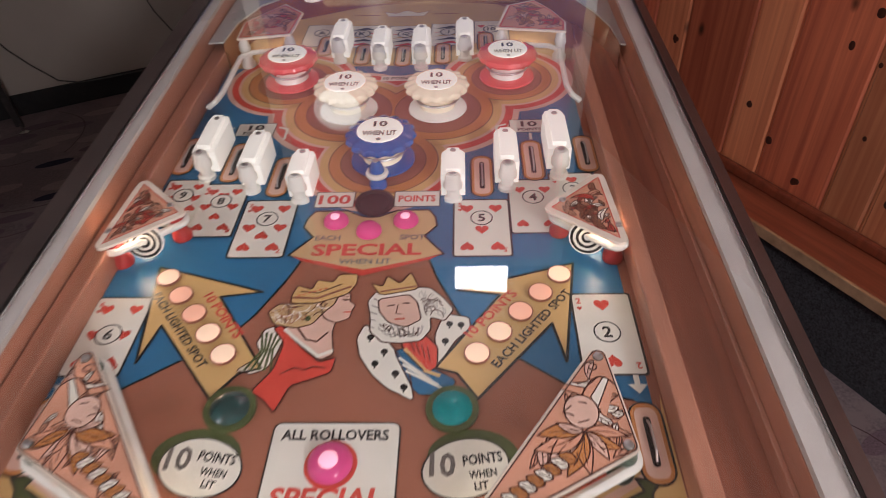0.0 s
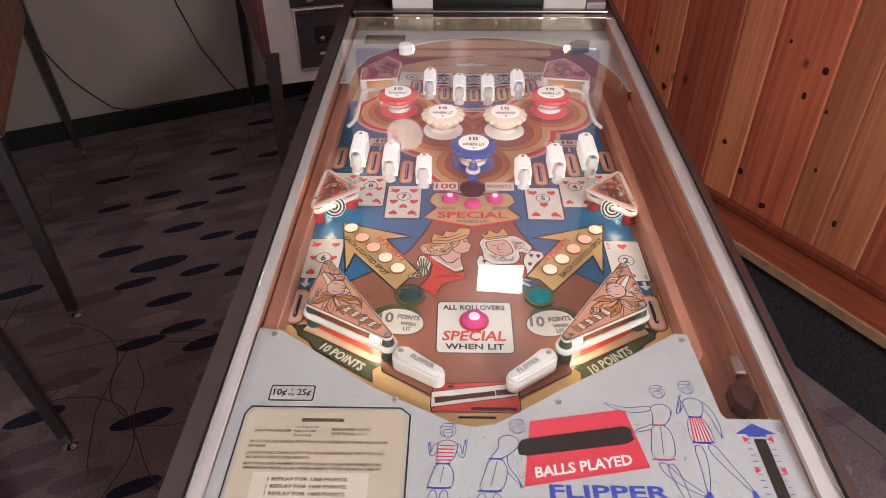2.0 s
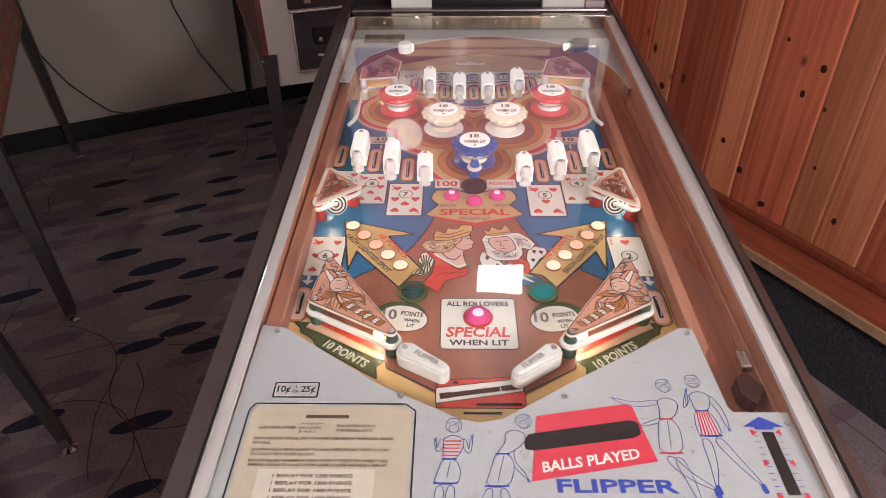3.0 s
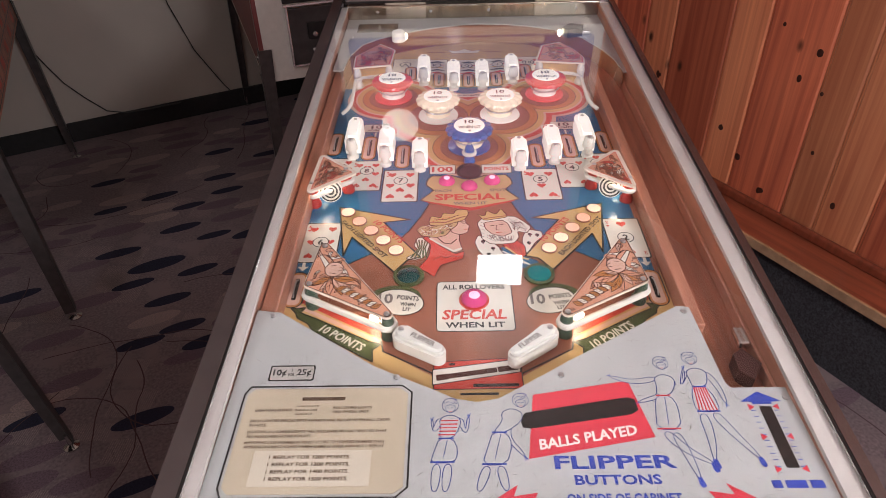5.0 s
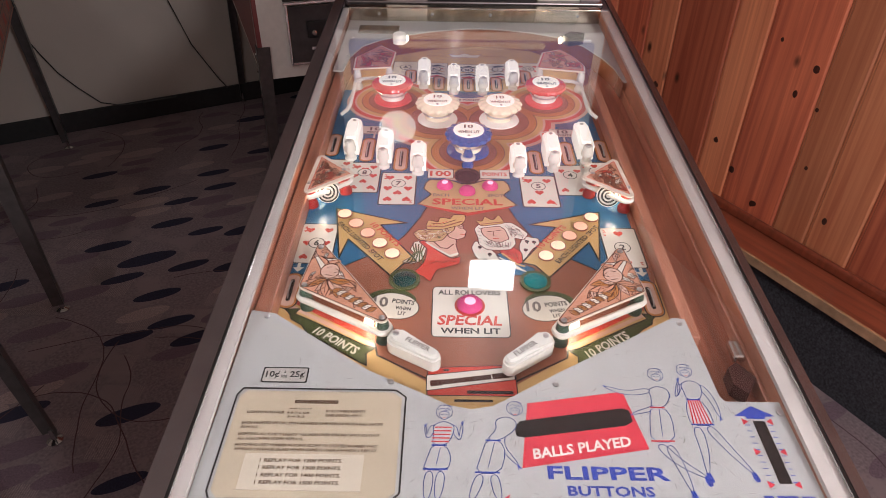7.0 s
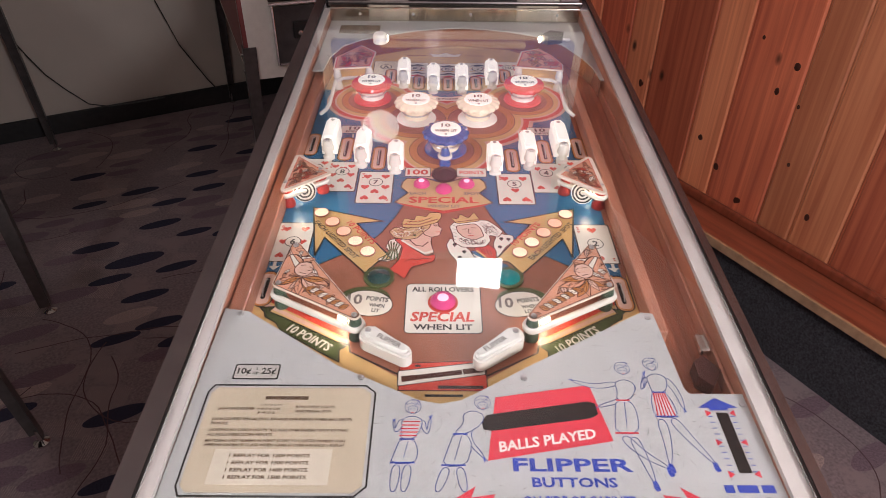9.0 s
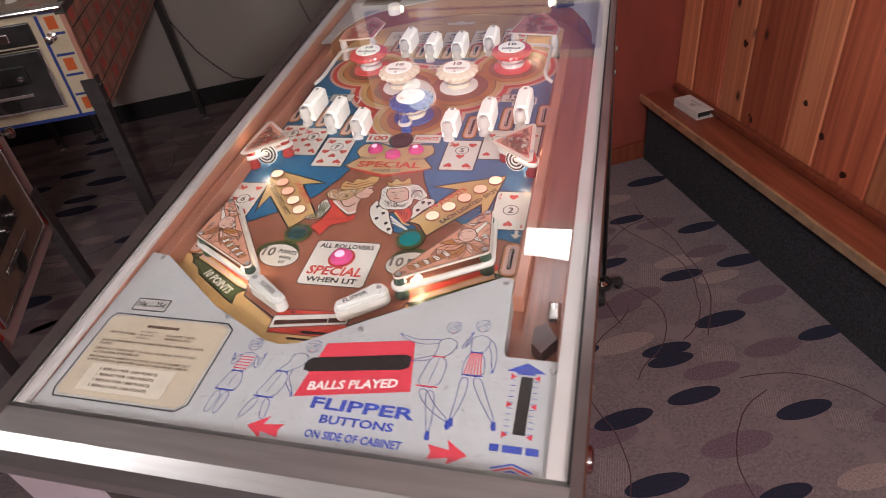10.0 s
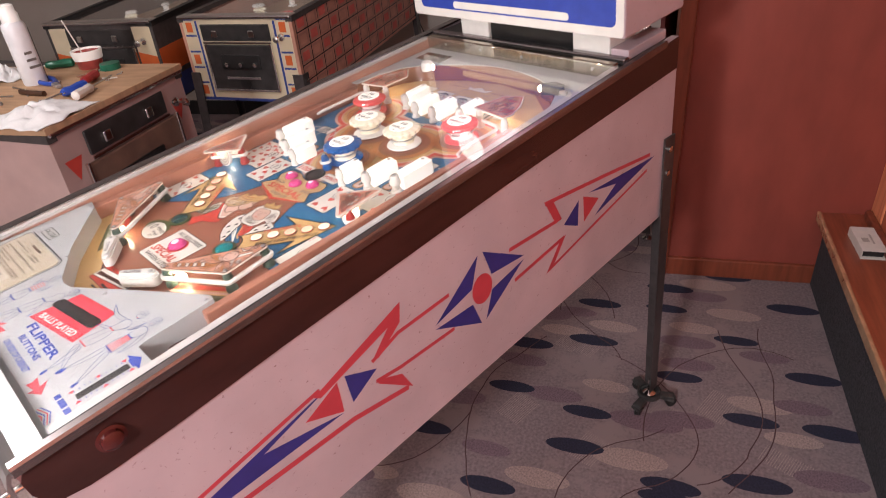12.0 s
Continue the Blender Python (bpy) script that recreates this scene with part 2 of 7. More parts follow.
A_WHITE = material("apron_paint", (0.405, 0.408, 0.405), 0.38, var=0.05, scale=14, wear=(0.33, 0.34, 0.34), wear_scale=26, wear_at=0.66, bump=0.05, bump_scale=60)
A_RED = material("apron_red", (0.6, 0.035, 0.06), 0.38, var=0.06, scale=20)
A_BLUE = material("apron_blue", (0.03, 0.06, 0.36), 0.38, var=0.1, scale=40)
A_LINE = material("apron_line", (0.03, 0.045, 0.22), 0.4, var=0.2, scale=60)
PAPER = material("aged_paper", (0.46, 0.385, 0.285), 0.7, var=0.07, scale=9, wear=(0.4, 0.31, 0.21), wear_scale=5, wear_at=0.6)
PAPER2 = material("aged_card", (0.54, 0.475, 0.385), 0.7, var=0.05, scale=9)
INK = material("card_ink", (0.11, 0.065, 0.04), 0.7, var=0.1)
# white plastic with a faint emission, also on parts without a bulb
WPLAST_GLOW = material("white_plastic_glow", (0.82, 0.8, 0.76), 0.3, var=0.04, scale=30, emit=((1, 0.94, 0.86), 0.08))
# guide plastic emits itself, standing in for bulbs underneath
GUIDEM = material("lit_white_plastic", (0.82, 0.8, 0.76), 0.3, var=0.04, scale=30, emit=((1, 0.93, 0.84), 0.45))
FLIPM = material("flipper_plastic", (0.66, 0.65, 0.61), 0.32, var=0.05, scale=30)
WRUB = material("white_rubber", (0.7, 0.67, 0.62), 0.5, var=0.06, scale=40)
# cap plastics and labels emit in place of bulbs inside the bumpers
REDPL = material("red_plastic", (0.6, 0.075, 0.075), 0.18, var=0.06, coat=0.6, emit=((0.9, 0.1, 0.08), 0.2))
BLUPL = material("blue_plastic", (0.006, 0.085, 0.3), 0.15, var=0.06, coat=0.6, emit=((0.0, 0.12, 0.42), 0.12))
CRMPL = material("cream_plastic", (0.76, 0.69, 0.55), 0.18, var=0.05, coat=0.6, emit=((1, 0.84, 0.58), 0.22))
LABELW = material("cap_label", (0.82, 0.78, 0.72), 0.35, var=0.03, emit=((1, 0.95, 0.85), 0.45))
REDPOST = material("red_post", (0.4, 0.035, 0.03), 0.3, var=0.1)
GRNPOST = material("green_post", (0.05, 0.085, 0.06), 0.35, var=0.1)
BULB = glow("lit_bulb", (1, 0.86, 0.62), 30)
INSERT = glow("lit_insert", (0.8, 0.42, 0.3), 0.45, 0.12)
INSERT2 = glow("bright_insert", (0.85, 0.6, 0.44), 0.6, 0.12)
DOMEP = glow("pink_insert", (0.55, 0.06, 0.2), 0.16, 0.06)
DOMEL = glow("pink_hot_spot", (0.95, 0.5, 0.66), 0.55, 0.1)
DOMEC = glow("teal_insert", (0.0, 0.16, 0.17), 0.25, 0.1)
DOMED = material("dark_teal_insert", (0.01, 0.05, 0.05), 0.1, var=0.1, coat=0.8)
CLEAR = glass_material("clear_glass")
# orange emission imitates bulb light shining through the printed plastics
PLEXI = material("printed_plastic_glow", (0.68, 0.62, 0.55), 0.16, var=0.1, scale=30, coat=0.7, emit=((1, 0.5, 0.25), 0.1))
PLEXO = material("printed_plastic_orange", (0.5, 0.13, 0.05), 0.16, var=0.15, scale=30, coat=0.7)
WHITEBOX = material("carton", (0.72, 0.7, 0.66), 0.6, var=0.05)
CREAMP = material("cream_paint", (0.62, 0.52, 0.36), 0.42, var=0.08, scale=10)
REDP = material("red_paint", (0.52, 0.055, 0.04), 0.42, var=0.1, scale=12)
BLUEP = material("blue_paint", (0.03, 0.055, 0.24), 0.42, var=0.1, scale=12)
ORANGEP = material("orange_paint", (0.6, 0.12, 0.03), 0.42, var=0.1, scale=12)
DOORM = material("dark_coin_door", (0.06, 0.056, 0.055), 0.3, metal=0.5, var=0.3, scale=20, coat=0.3)
PLYW = material("plywood", (0.42, 0.26, 0.15), 0.6, var=0.18, scale=8, stretch=(6, 1, 1))
CLOTHW = material("white_cloth", (0.68, 0.68, 0.68), 0.9, var=0.06, scale=30, bump=0.5, bump_scale=60)
SIDEDK = material("dark_side", (0.06, 0.05, 0.048), 0.5, var=0.2)
# pink of the work-table machine, darkened and greyed for its shaded front
PINKSHADE = material("shaded_pink_paint", (0.4, 0.27, 0.25), 0.5, var=0.1, scale=9, wear=(0.2, 0.13, 0.12), wear_scale=20, wear_at=0.68)
DKRED = material("dark_red_paint", (0.2, 0.045, 0.045), 0.5, var=0.12, scale=12)
SCRATCH = material("scratched_metal", (0.25, 0.24, 0.23), 0.4, var=0.2)
P_DKGREY = material("ink_dark_grey", (0.16, 0.14, 0.13), 0.35, var=0.1)
BRICKP = material("salmon_paint", (0.52, 0.25, 0.18), 0.5, var=0.16, scale=14)
BRICKD = material("brick_dark_red", (0.44, 0.21, 0.16), 0.5, var=0.18, scale=14)
BRICKR = material("brick_red", (0.62, 0.12, 0.1), 0.5, var=0.15, scale=14)
DOORP = material("brown_metal_door", (0.17, 0.1, 0.072), 0.4, metal=0.1, var=0.25, scale=15)
LEAFL = material("ink_dark_brown", (0.07, 0.02, 0.014), 0.3, var=0.15, scale=30, spec=0.25)
PEACH = material("ink_peach", (0.62, 0.3, 0.2), 0.28, var=0.12, scale=24, spec=0.25)


class Print:
    """Flat printed artwork in layers, joined into one mesh with several inks."""

    STEP = 0.00006

    def __init__(self, name):
        self.name, self.verts, self.faces, self.inks, self.slots = name, [], [], [], []

    def _add(self, pts, faces, ink, layer):
        base = len(self.verts)
        self.verts += [(x, y, layer * self.STEP) for x, y in pts]
        if ink not in self.slots:
            self.slots.append(ink)
        for f in faces:
            self.faces.append([base + i for i in f])
            self.inks.append(self.slots.index(ink))

    def poly(self, pts, ink, layer=1):
        area = sum(a[0] * b[1] - b[0] * a[1] for a, b in zip(pts, pts[1:] + pts[:1]))
        pts = pts if area > 0 else pts[::-1]
        self._add(pts, [range(len(pts))], ink, layer)
        return self

    def rect(self, x0, y0, x1, y1, ink, layer=1, r=0.0):
        if not r:
            return self.poly([(x0, y0), (x1, y0), (x1, y1), (x0, y1)], ink, layer)
        pts = []
        for cx, cy, a in ((x1 - r, y1 - r, 0), (x0 + r, y1 - r, 90), (x0 + r, y0 + r, 180), (x1 - r, y0 + r, 270)):
            pts += [(cx + r * math.cos(radians(a + k * 18)), cy + r * math.sin(radians(a + k * 18))) for k in range(6)]
        return self.poly(pts, ink, layer)

    def disc(self, x, y, rx, ink, layer=1, ry=None, rot=0, n=28):
        ry, c, s = ry or rx, math.cos(radians(rot)), math.sin(radians(rot))
        pts = []
        for i in range(n):
            a, b = rx * math.cos(2 * math.pi * i / n), ry * math.sin(2 * math.pi * i / n)
            pts.append((x + a * c - b * s, y + a * s + b * c))
        return self.poly(pts, ink, layer)

    def line(self, pts, w, ink, layer=2, closed=False):
        pts = list(pts) + ([pts[0]] if closed else [])
        for i, ((ax, ay), (bx, by)) in enumerate(zip(pts, pts[1:])):
            d = math.hypot(bx - ax, by - ay) or 1
            nx, ny, tx, ty = -(by - ay) / d * w / 2, (bx - ax) / d * w / 2, (bx - ax) / d * w * 0.3, (by - ay) / d * w * 0.3
            self.poly([(ax - tx + nx, ay - ty + ny), (ax - tx - nx, ay - ty - ny), (bx + tx - nx, by + ty - ny), (bx + tx + nx, by + ty + ny)], ink, layer + 0.13 * (i % 3))
        return self

    def outlined(self, pts, ink, layer, line, w=0.0012):
        self.poly(pts, ink, layer)
        return self.line(pts, w, line, layer + 0.5, closed=True)

    def text(self, s, x, y, h, ink, layer=3, width=None, rot=0, centre=True, lean=0.0):
        """Words, h high (capital), squeezed to width, centred on (x, y) or starting there."""
        vs, fs, w0, h0 = LETTERS[s]
        k, kx = h / h0, (width / w0 if width else h / h0)
        c, sn = math.cos(radians(rot)), math.sin(radians(rot))
        pts = []
        for a, b in vs:
            a, b = (a - (w0 / 2 if centre else 0)) * kx, (b - h0 / 2) * k
            a += b * lean
            pts.append((x + a * c - b * sn, y + a * sn + b * c))
        self._add(pts, fs, ink, layer)
        return self

    def heart(self, x, y, s, ink, layer=3, down=False):
        k = -1 if down else 1
        pts = []
        for i in range(24):
            a = 2 * math.pi * i / 24
            pts.append((x + s * math.sin(a) ** 3, y + k * s * (13 * math.cos(a) - 5 * math.cos(2 * a) - 2 * math.cos(3 * a) - math.cos(4 * a)) / 15))
        return self.poly(pts, ink, layer)

    def mesh(self):
        me = bpy.data.meshes.new(self.name)
        me.from_pydata(self.verts, [], self.faces)
        for i in self.slots:
            me.materials.append(i)
        for p, i in zip(me.polygons, self.inks):
            p.material_index = i
        me.update()
        return me


def letters(words):
    """Each wording as flat letter faces from the built-in font: points, faces, width and height."""
    out = {}
    cu = bpy.data.curves.new("wording", "FONT")
    cu.offset, cu.resolution_u, cu.fill_mode = 0.028, 2, "FRONT"
    ob = new("wording", cu)
    for s in words:
        cu.body = s
        bpy.context.view_layer.update()
        me = bpy.data.meshes.new_from_object(ob.evaluated_get(bpy.context.evaluated_depsgraph_get()))
        vs = [(v.co.x, v.co.y) for v in me.vertices]
        x0, x1 = min(v[0] for v in vs), max(v[0] for v in vs)
        y0, y1 = min(v[1] for v in vs), max(v[1] for v in vs)
        out[s] = ([(x - x0, y - y0) for x, y in vs], [list(p.vertices) for p in me.polygons], x1 - x0, y1 - y0)
        bpy.data.meshes.remove(me)
    bpy.data.objects.remove(ob)
    bpy.data.curves.remove(cu)
    return out


LETTERS = letters(["SPECIAL", "WHEN LIT", "ALL ROLLOVERS", "EACH", "SPOT", "100", "POINTS", "10", "10 POINTS", "WHEN", "LIT", "EACH LIGHTED SPOT",
                   "FLIPPER", "BUTTONS", "ON SIDE OF CABINET", "BALLS PLAYED", "2", "3", "4", "5", "6", "7", "8", "9", "A", "K", "Q", "J",
                   "10¢", "25¢", "FOR", "LIGHTING EITHER", "A-K-Q-J-10", "9-8-7-6 OR", "5-4-3-2", "ROLLOVERS LIGHTS", "ONE SPECIAL SPOT.",
                   "EACH LIGHTED SPECIAL SPOT AWARDS ONE REPLAY WHEN BALL DROPS", "IN HOLE.",
                   "LIGHTING ALL CARDS LIGHTS \"ALL ROLLOVER SPECIAL\" SPOT SO THAT", "ALL ROLLOVERS SCORE REPLAYS.",
                   "MATCHING LAST NUMBER IN POINT SCORE TO LIGHTED NUMBER THAT", "APPEARS ON BACK GLASS WHEN GAME IS OVER AWARDS 1 REPLAY",
                   "1 REPLAY FOR 1200 POINTS.", "1 REPLAY FOR 1300 POINTS.", "1 REPLAY FOR 1400 POINTS.", "1 REPLAY FOR 1500 POINTS."])

# ---- the room ----
FLOOR = structure("floor", box(B(), -5, 1.7, -4.5, 3.4, -0.1, 0), CARPET, ROOM, "taupe carpet with printed ovals and lines")
structure("ceiling", box(B(), -5, 1.7, -4.5, 3.4, 2.4, 2.5), CEIL, ROOM)
WALL_PINE = structure("wall_pine", box(B(), 1.548, 1.7, -4.5, 1.6, 0, 2.4), BROWN, PINE_SIDE, "knotty pine board wall")
structure("wall_back", box(B(), 0.9, 1.548, 1.515, 1.6, 0, 2.4), BROWN, ROOM, "plain reddish brown stained panel wall")
structure("wall_return", box(B(), 0.9, 0.98, 1.6, 3.2, 0, 2.4), BROWN, ROOM)
structure("wall_far", box(B(), -5, 1.7, 3.2, 3.3, 0, 2.4), WALLP, ROOM, "smooth beige painted wall")
structure("wall_left", box(B(), -5.1, -5, -4.5, 3.3, 0, 2.4), WALLP, ROOM)
structure("wall_front", box(B(), -5, 1.7, -4.6, -4.5, 0, 2.4), WALLP, ROOM)
structure("baseboard", box(B(), 0.905, 1.52, 1.497, 1.515, 0, 0.075, 0.004), TRIMW, ROOM)
structure("baseboard", box(B(), -5, 0.9, 3.182, 3.2, 0, 0.1, 0.003), BASEB, ROOM)
structure("trim", box(B(), 0.855, 0.905, 1.49, 1.6, 0, 2.4, 0.006), TRIMW, ROOM, "stained upright corner trim")

# carpet print: ovals in three tones, and thin winding lines
print_ = Print("carpet_print")
rng = random.Random(4)
dark_known = [(0.2, 0.95), (0.57, 1.22), (0.39, 1.53), (-0.13, 1.09), (0.03, 1.24), (-0.07, 1.43), (0.13, 1.55), (0.33, 1.255), (0.21, 1.865), (0.08, 1.67),
              (-0.04, 0.89), (0.247, 0.82), (0.76, 1.32), (0.64, 1.5), (0.15, 0.56), (0.51, 0.87), (0.67, 1.02), (-0.125, 0.595), (0.465, 1.81), (0.393, 0.6),
              (0.575, 0.707), (0.843, 0.7), (0.52, 0.83), (0.473, 0.417), (0.757, 0.441), (0.94, 0.996), (-1.04, 0.99), (-0.91, 0.68), (-0.93, 1.07),
              (-1.03, 1.21), (-0.98, 1.385), (-1.19, 1.3), (-1.33, 1.5), (-0.99, 1.62), (-1.145, 1.675), (-1.04, 1.985), (-1.17, 1.85), (-1.5, 1.82),
              (-1.59, 1.24), (-1.22, 0.68), (-0.84, 0.46), (-0.82, 1.0), (-1.62, 2.07), (-1.33, 1.94), (-1.11, 2.11), (-0.94, 2.35)]
taken = list(dark_known)
for i, (x, y) in enumerate(dark_known):
    k = rng.uniform(0.9, 1.15)
    print_.disc(x, y, 0.075 * k, NAVY, 5 + 0.3 * (i % 5), 0.0245 * k, 27 + rng.uniform(-2, 2), 22)
for n, ink, layer in ((330, MAUVE, 3), (170, TANC, 2), (120, NAVY, 5)):
    tries = 0
    while n and tries < 4000:
        tries += 1
        x, y = rng.uniform(-3.6, 2.2), rng.uniform(-1.6, 3.2)
        u_, v_ = x * 0.8616 + y * 0.5075, -x * 0.5075 + y * 0.8616
        if u_ > 1.3 or v_ > 3.1 or (u_ > 0.85 and v_ > 1.45):
            continue
        gap = 0.15 if ink is NAVY else 0.1
        if any(abs(x - a) < gap and abs(y - b) < gap * 0.62 for a, b in taken):
            continue
        if ink is NAVY and -0.4 < x < 1.2 and 0.3 < y < 2.1:
            continue
        taken.append((x, y))
        k = rng.uniform(0.85, 1.25)
        print_.disc(x, y, 0.085 * k, ink, layer + 0.2 * (n % 4), 0.03 * k, 27 + rng.uniform(-3, 3), 20)
        n -= 1
for i in range(70):
    x, y, a = rng.uniform(-3, 1.6), rng.uniform(-0.8, 2.8), rng.uniform(0, 6.3)
    bend, pts = rng.uniform(-4, 4), []
    for s in range(26):
        u_, v_ = x * 0.8616 + y * 0.5075, -x * 0.5075 + y * 0.8616
        if u_ > 1.36 or v_ > 3.15 or (u_ > 0.85 and v_ > 1.48):
            break
        pts.append((x, y))
        x, y, a = x + 0.03 * math.cos(a), y + 0.03 * math.sin(a), a + bend * 0.03 + rng.uniform(-0.12, 0.12)
        if rng.random() < 0.08:
            bend = rng.uniform(-7, 7)
    if len(pts) > 4:
        print_.line(pts, 0.0035, LINEC, 7)
# woven patches of fine pale ribs
for i in range(150):
    x, y = rng.uniform(-2.4, 1.1), rng.uniform(0.0, 2.6)
    u_, v_ = x * 0.8616 + y * 0.5075, -x * 0.5075 + y * 0.8616
    if u_ > 1.2 or v_ > 3.0 or (u_ > 0.75 and v_ > 1.35):
        continue
    h_ = rng.uniform(0.06, 0.12)
    for k in range(rng.randint(12, 22)):
        print_.rect(x + k * 0.0062, y - h_ / 2, x + k * 0.0062 + 0.0024, y + h_ / 2, RIBC, 1.2)
pr = part("carpet_print", print_.mesh(), None, FLOOR, m=ROOM.inverted() @ pose(0, 0, 0.0004))
pr["kind"] = "stuff"

# ---- light fittings overhead ----
fit_ = thing("ceiling_lamp", CEILING_LAMP, "small white rectangular tilted ceiling lamp, lit", "lamp")
part("housing", box(B(), -0.1, 0.1, -0.12, 0.12, 0.005, 0.05, 0.006), WHITEBOX, fit_)
part("stem", lathe(B(), [(0.012, 0.05), (0.012, 0.35)], 12), STEEL, fit_, m=CEILING_LAMP.inverted() @ pose(0.135, 1.035, 2.05))

# ---- the ledge along the pine wall ----
ledge = thing("wall_ledge", PINE_SIDE @ pose(1.46, -1.0, 0), "low wall ledge with a stained wood top and charcoal carpeted front", "ledge")
lm = pose(-1.46, 1.0, 0)
part("carpeted_base", box(B(), 1.408, 1.53, -4.4, 1.49, 0.0, 0.262), CHARC, ledge, "charcoal carpet facing", lm)
part("top", box(B(), 1.385, 1.535, -4.4, 1.514, 0.262, 0.288, 0.003), OAK, ledge, "reddish varnished wood top", lm)
part("edge_strip", box(B(), 1.377, 1.389, -4.4, 1.514, 0.26, 0.2915, 0.003), GOLD, ledge, "worn light wooden nosing, colour raised for its glint", lm)
part("back_moulding", box(B(), 1.512, 1.535, -4.4, 1.49, 0.288, 0.32, 0.008), TRIMW, ledge, "", lm)
carton = thing("small_carton", PINE_SIDE @ pose(1.478, 1.29, 0.288, 0, 0, 2), "small white cardboard carton with an open end on the ledge", "carton")
cb = B()
box(cb, -0.034, 0.034, -0.075, 0.075, 0.028, 0.03)
box(cb, -0.034, 0.034, -0.075, 0.075, 0.0, 0.002)
box(cb, -0.034, -0.032, -0.075, 0.075, 0.002, 0.028)
box(cb, 0.032, 0.034, -0.075, 0.075, 0.002, 0.028)
box(cb, -0.032, 0.032, 0.071, 0.073, 0.002, 0.028)
part("carton_body", cb, WHITEBOX, carton)
# black sheet in the open end draws the shaded inside of the carton
part("carton_inner_shade", box(B(), -0.031, 0.031, -0.06, -0.058, 0.002, 0.027), BLACK, carton)
pl = Print("carton_print")
pl.rect(-0.02, -0.02, 0.0, 0.005, P_GREY, 2).rect(0.006, -0.03, 0.012, 0.03, P_GREY, 2)
part("carton_print", pl.mesh(), None, carton, "grey print", pose(0, 0, 0.0302))

# ---- pinball machine ----
MACH = thing("pinball_machine", pose(0.032, 0.4, 0), "pink pinball machine with striped sides and a lit playfield", "pinball machine")
ML = MACH.matrix_basis.inverted() @ MACHINE


def side_board(x0, x1, y0=-0.272, y1=1.06, low=-0.365, top=lambda y: 0.0365 + 0.025 * y):
    bm = B()
    pts = [(y0, low), (y1, low), (y1, top(y1)), (y0, top(y0))]
    lo, hi = [bm.verts.new((x0, y, z)) for y, z in pts], [bm.verts.new((x1, y, z)) for y, z in pts]
    bm.faces.new(lo)
    bm.faces.new(hi[::-1])
    for i in range(4):
        bm.faces.new((lo[i], hi[i], hi[(i + 1) % 4], lo[(i + 1) % 4]))
    return bm


CABR = part("cabinet_side", side_board(0.294, 0.31), PINKP, MACH, "pale pink painted side with wear marks", ML)
CABL = part("cabinet_side", side_board(-0.262, -0.246), PINKP, MACH, "", ML)
part("cabinet_back", box(B(), -0.246, 0.294, 1.043, 1.059, -0.365, 0.05), PINKP, MACH, "", ML)
part("cabinet_bottom", box(B(), -0.246, 0.294, -0.256, 1.043, -0.362, -0.348), BLACK, MACH, "", ML)
FRONT = part("cabinet_front", box(B(), -0.246, 0.294, -0.272, -0.256, -0.365, 0.03), PINKP, MACH, "", ML)
part("coin_door", box(B(), -0.13, 0.19, -0.279, -0.272, -0.3, 0.012, 0.004), DOORM, FRONT, "black coin door plate")
part("door_trim", box(B(), -0.14, 0.2, -0.277, -0.272, 0.012, 0.019, 0.002), CHROME, FRONT)
part("knob", lathe(B(), [(0.004, 0), (0.004, 0.03), (0.013, 0.034), (0.014, 0.046), (0.008, 0.052)], 16), CHROME, FRONT, "plunger knob", pose(0.262, -0.272, -0.03, 90, 0, 0), True)

# dark band along each side, rounded at the front
for sx_, cab in ((0.31, CABR), (-0.262, CABL)):
    bm = B()
    prof = [(-0.262, 0.03), (-0.272, 0.012), (-0.271, -0.008), (-0.264, -0.026), (-0.25, -0.036), (-0.225, -0.041), (-0.193, -0.042), (-0.125, -0.04), (0.037, -0.031),
            (0.5, -0.013), (1.058, -0.004), (1.058, 0.0625), (0.4, 0.046)]
    d = 0.0022 if sx_ > 0 else -0.0022
    lo, hi = [bm.verts.new((sx_, y, z)) for y, z in prof], [bm.verts.new((sx_ + d, y, z)) for y, z in prof]
    bm.faces.new(lo)
    bm.faces.new(hi[::-1])
    for i in range(len(prof)):
        bm.faces.new((lo[i], hi[i], hi[(i + 1) % len(prof)], lo[(i + 1) % len(prof)]))
    part("side_band", bm, MAHOG, cab, "dark brown stained band")
part("flipper_button", lathe(B(), [(0.016, 0), (0.017, 0.003), (0.013, 0.004), (0.012, 0.009), (0.008, 0.011)], 20), material("copper_button", (0.07, 0.012, 0.011), 0.25, var=0.1, coat=0.4),
     CABR, "red flipper button", pose(0.312, -0.184, 0.0, 0, 90, 0), True)

# painted stripes on the right side
SIDE = Matrix(((0, 0, 1, 0.3102), (0.988, 0, 0, 0), (0, 0.93, 0, -0.002), (0, 0, 0, 1)))
sp = Print("side_stripes")
RED2, BLU2 = material("stripe_red", (0.5, 0.05, 0.07), 0.42, var=0.08, scale=20), material("stripe_blue", (0.035, 0.03, 0.2), 0.42, var=0.12, scale=20)
sp.line([(-0.17, -0.181), (0.06, -0.148)], 0.008, RED2, 1).poly([(0.05, -0.154), (0.232, -0.094), (0.168, -0.146), (0.05, -0.144)][:2] + [(0.205, -0.125), (0.06, -0.164)], RED2, 1.3)
sp.poly([(0.232, -0.094), (0.158, -0.168), (0.172, -0.17), (0.224, -0.132)], RED2, 1.6).line([(0.16, -0.168), (0.216, -0.15), (0.33, -0.151)], 0.008, RED2, 1.9)
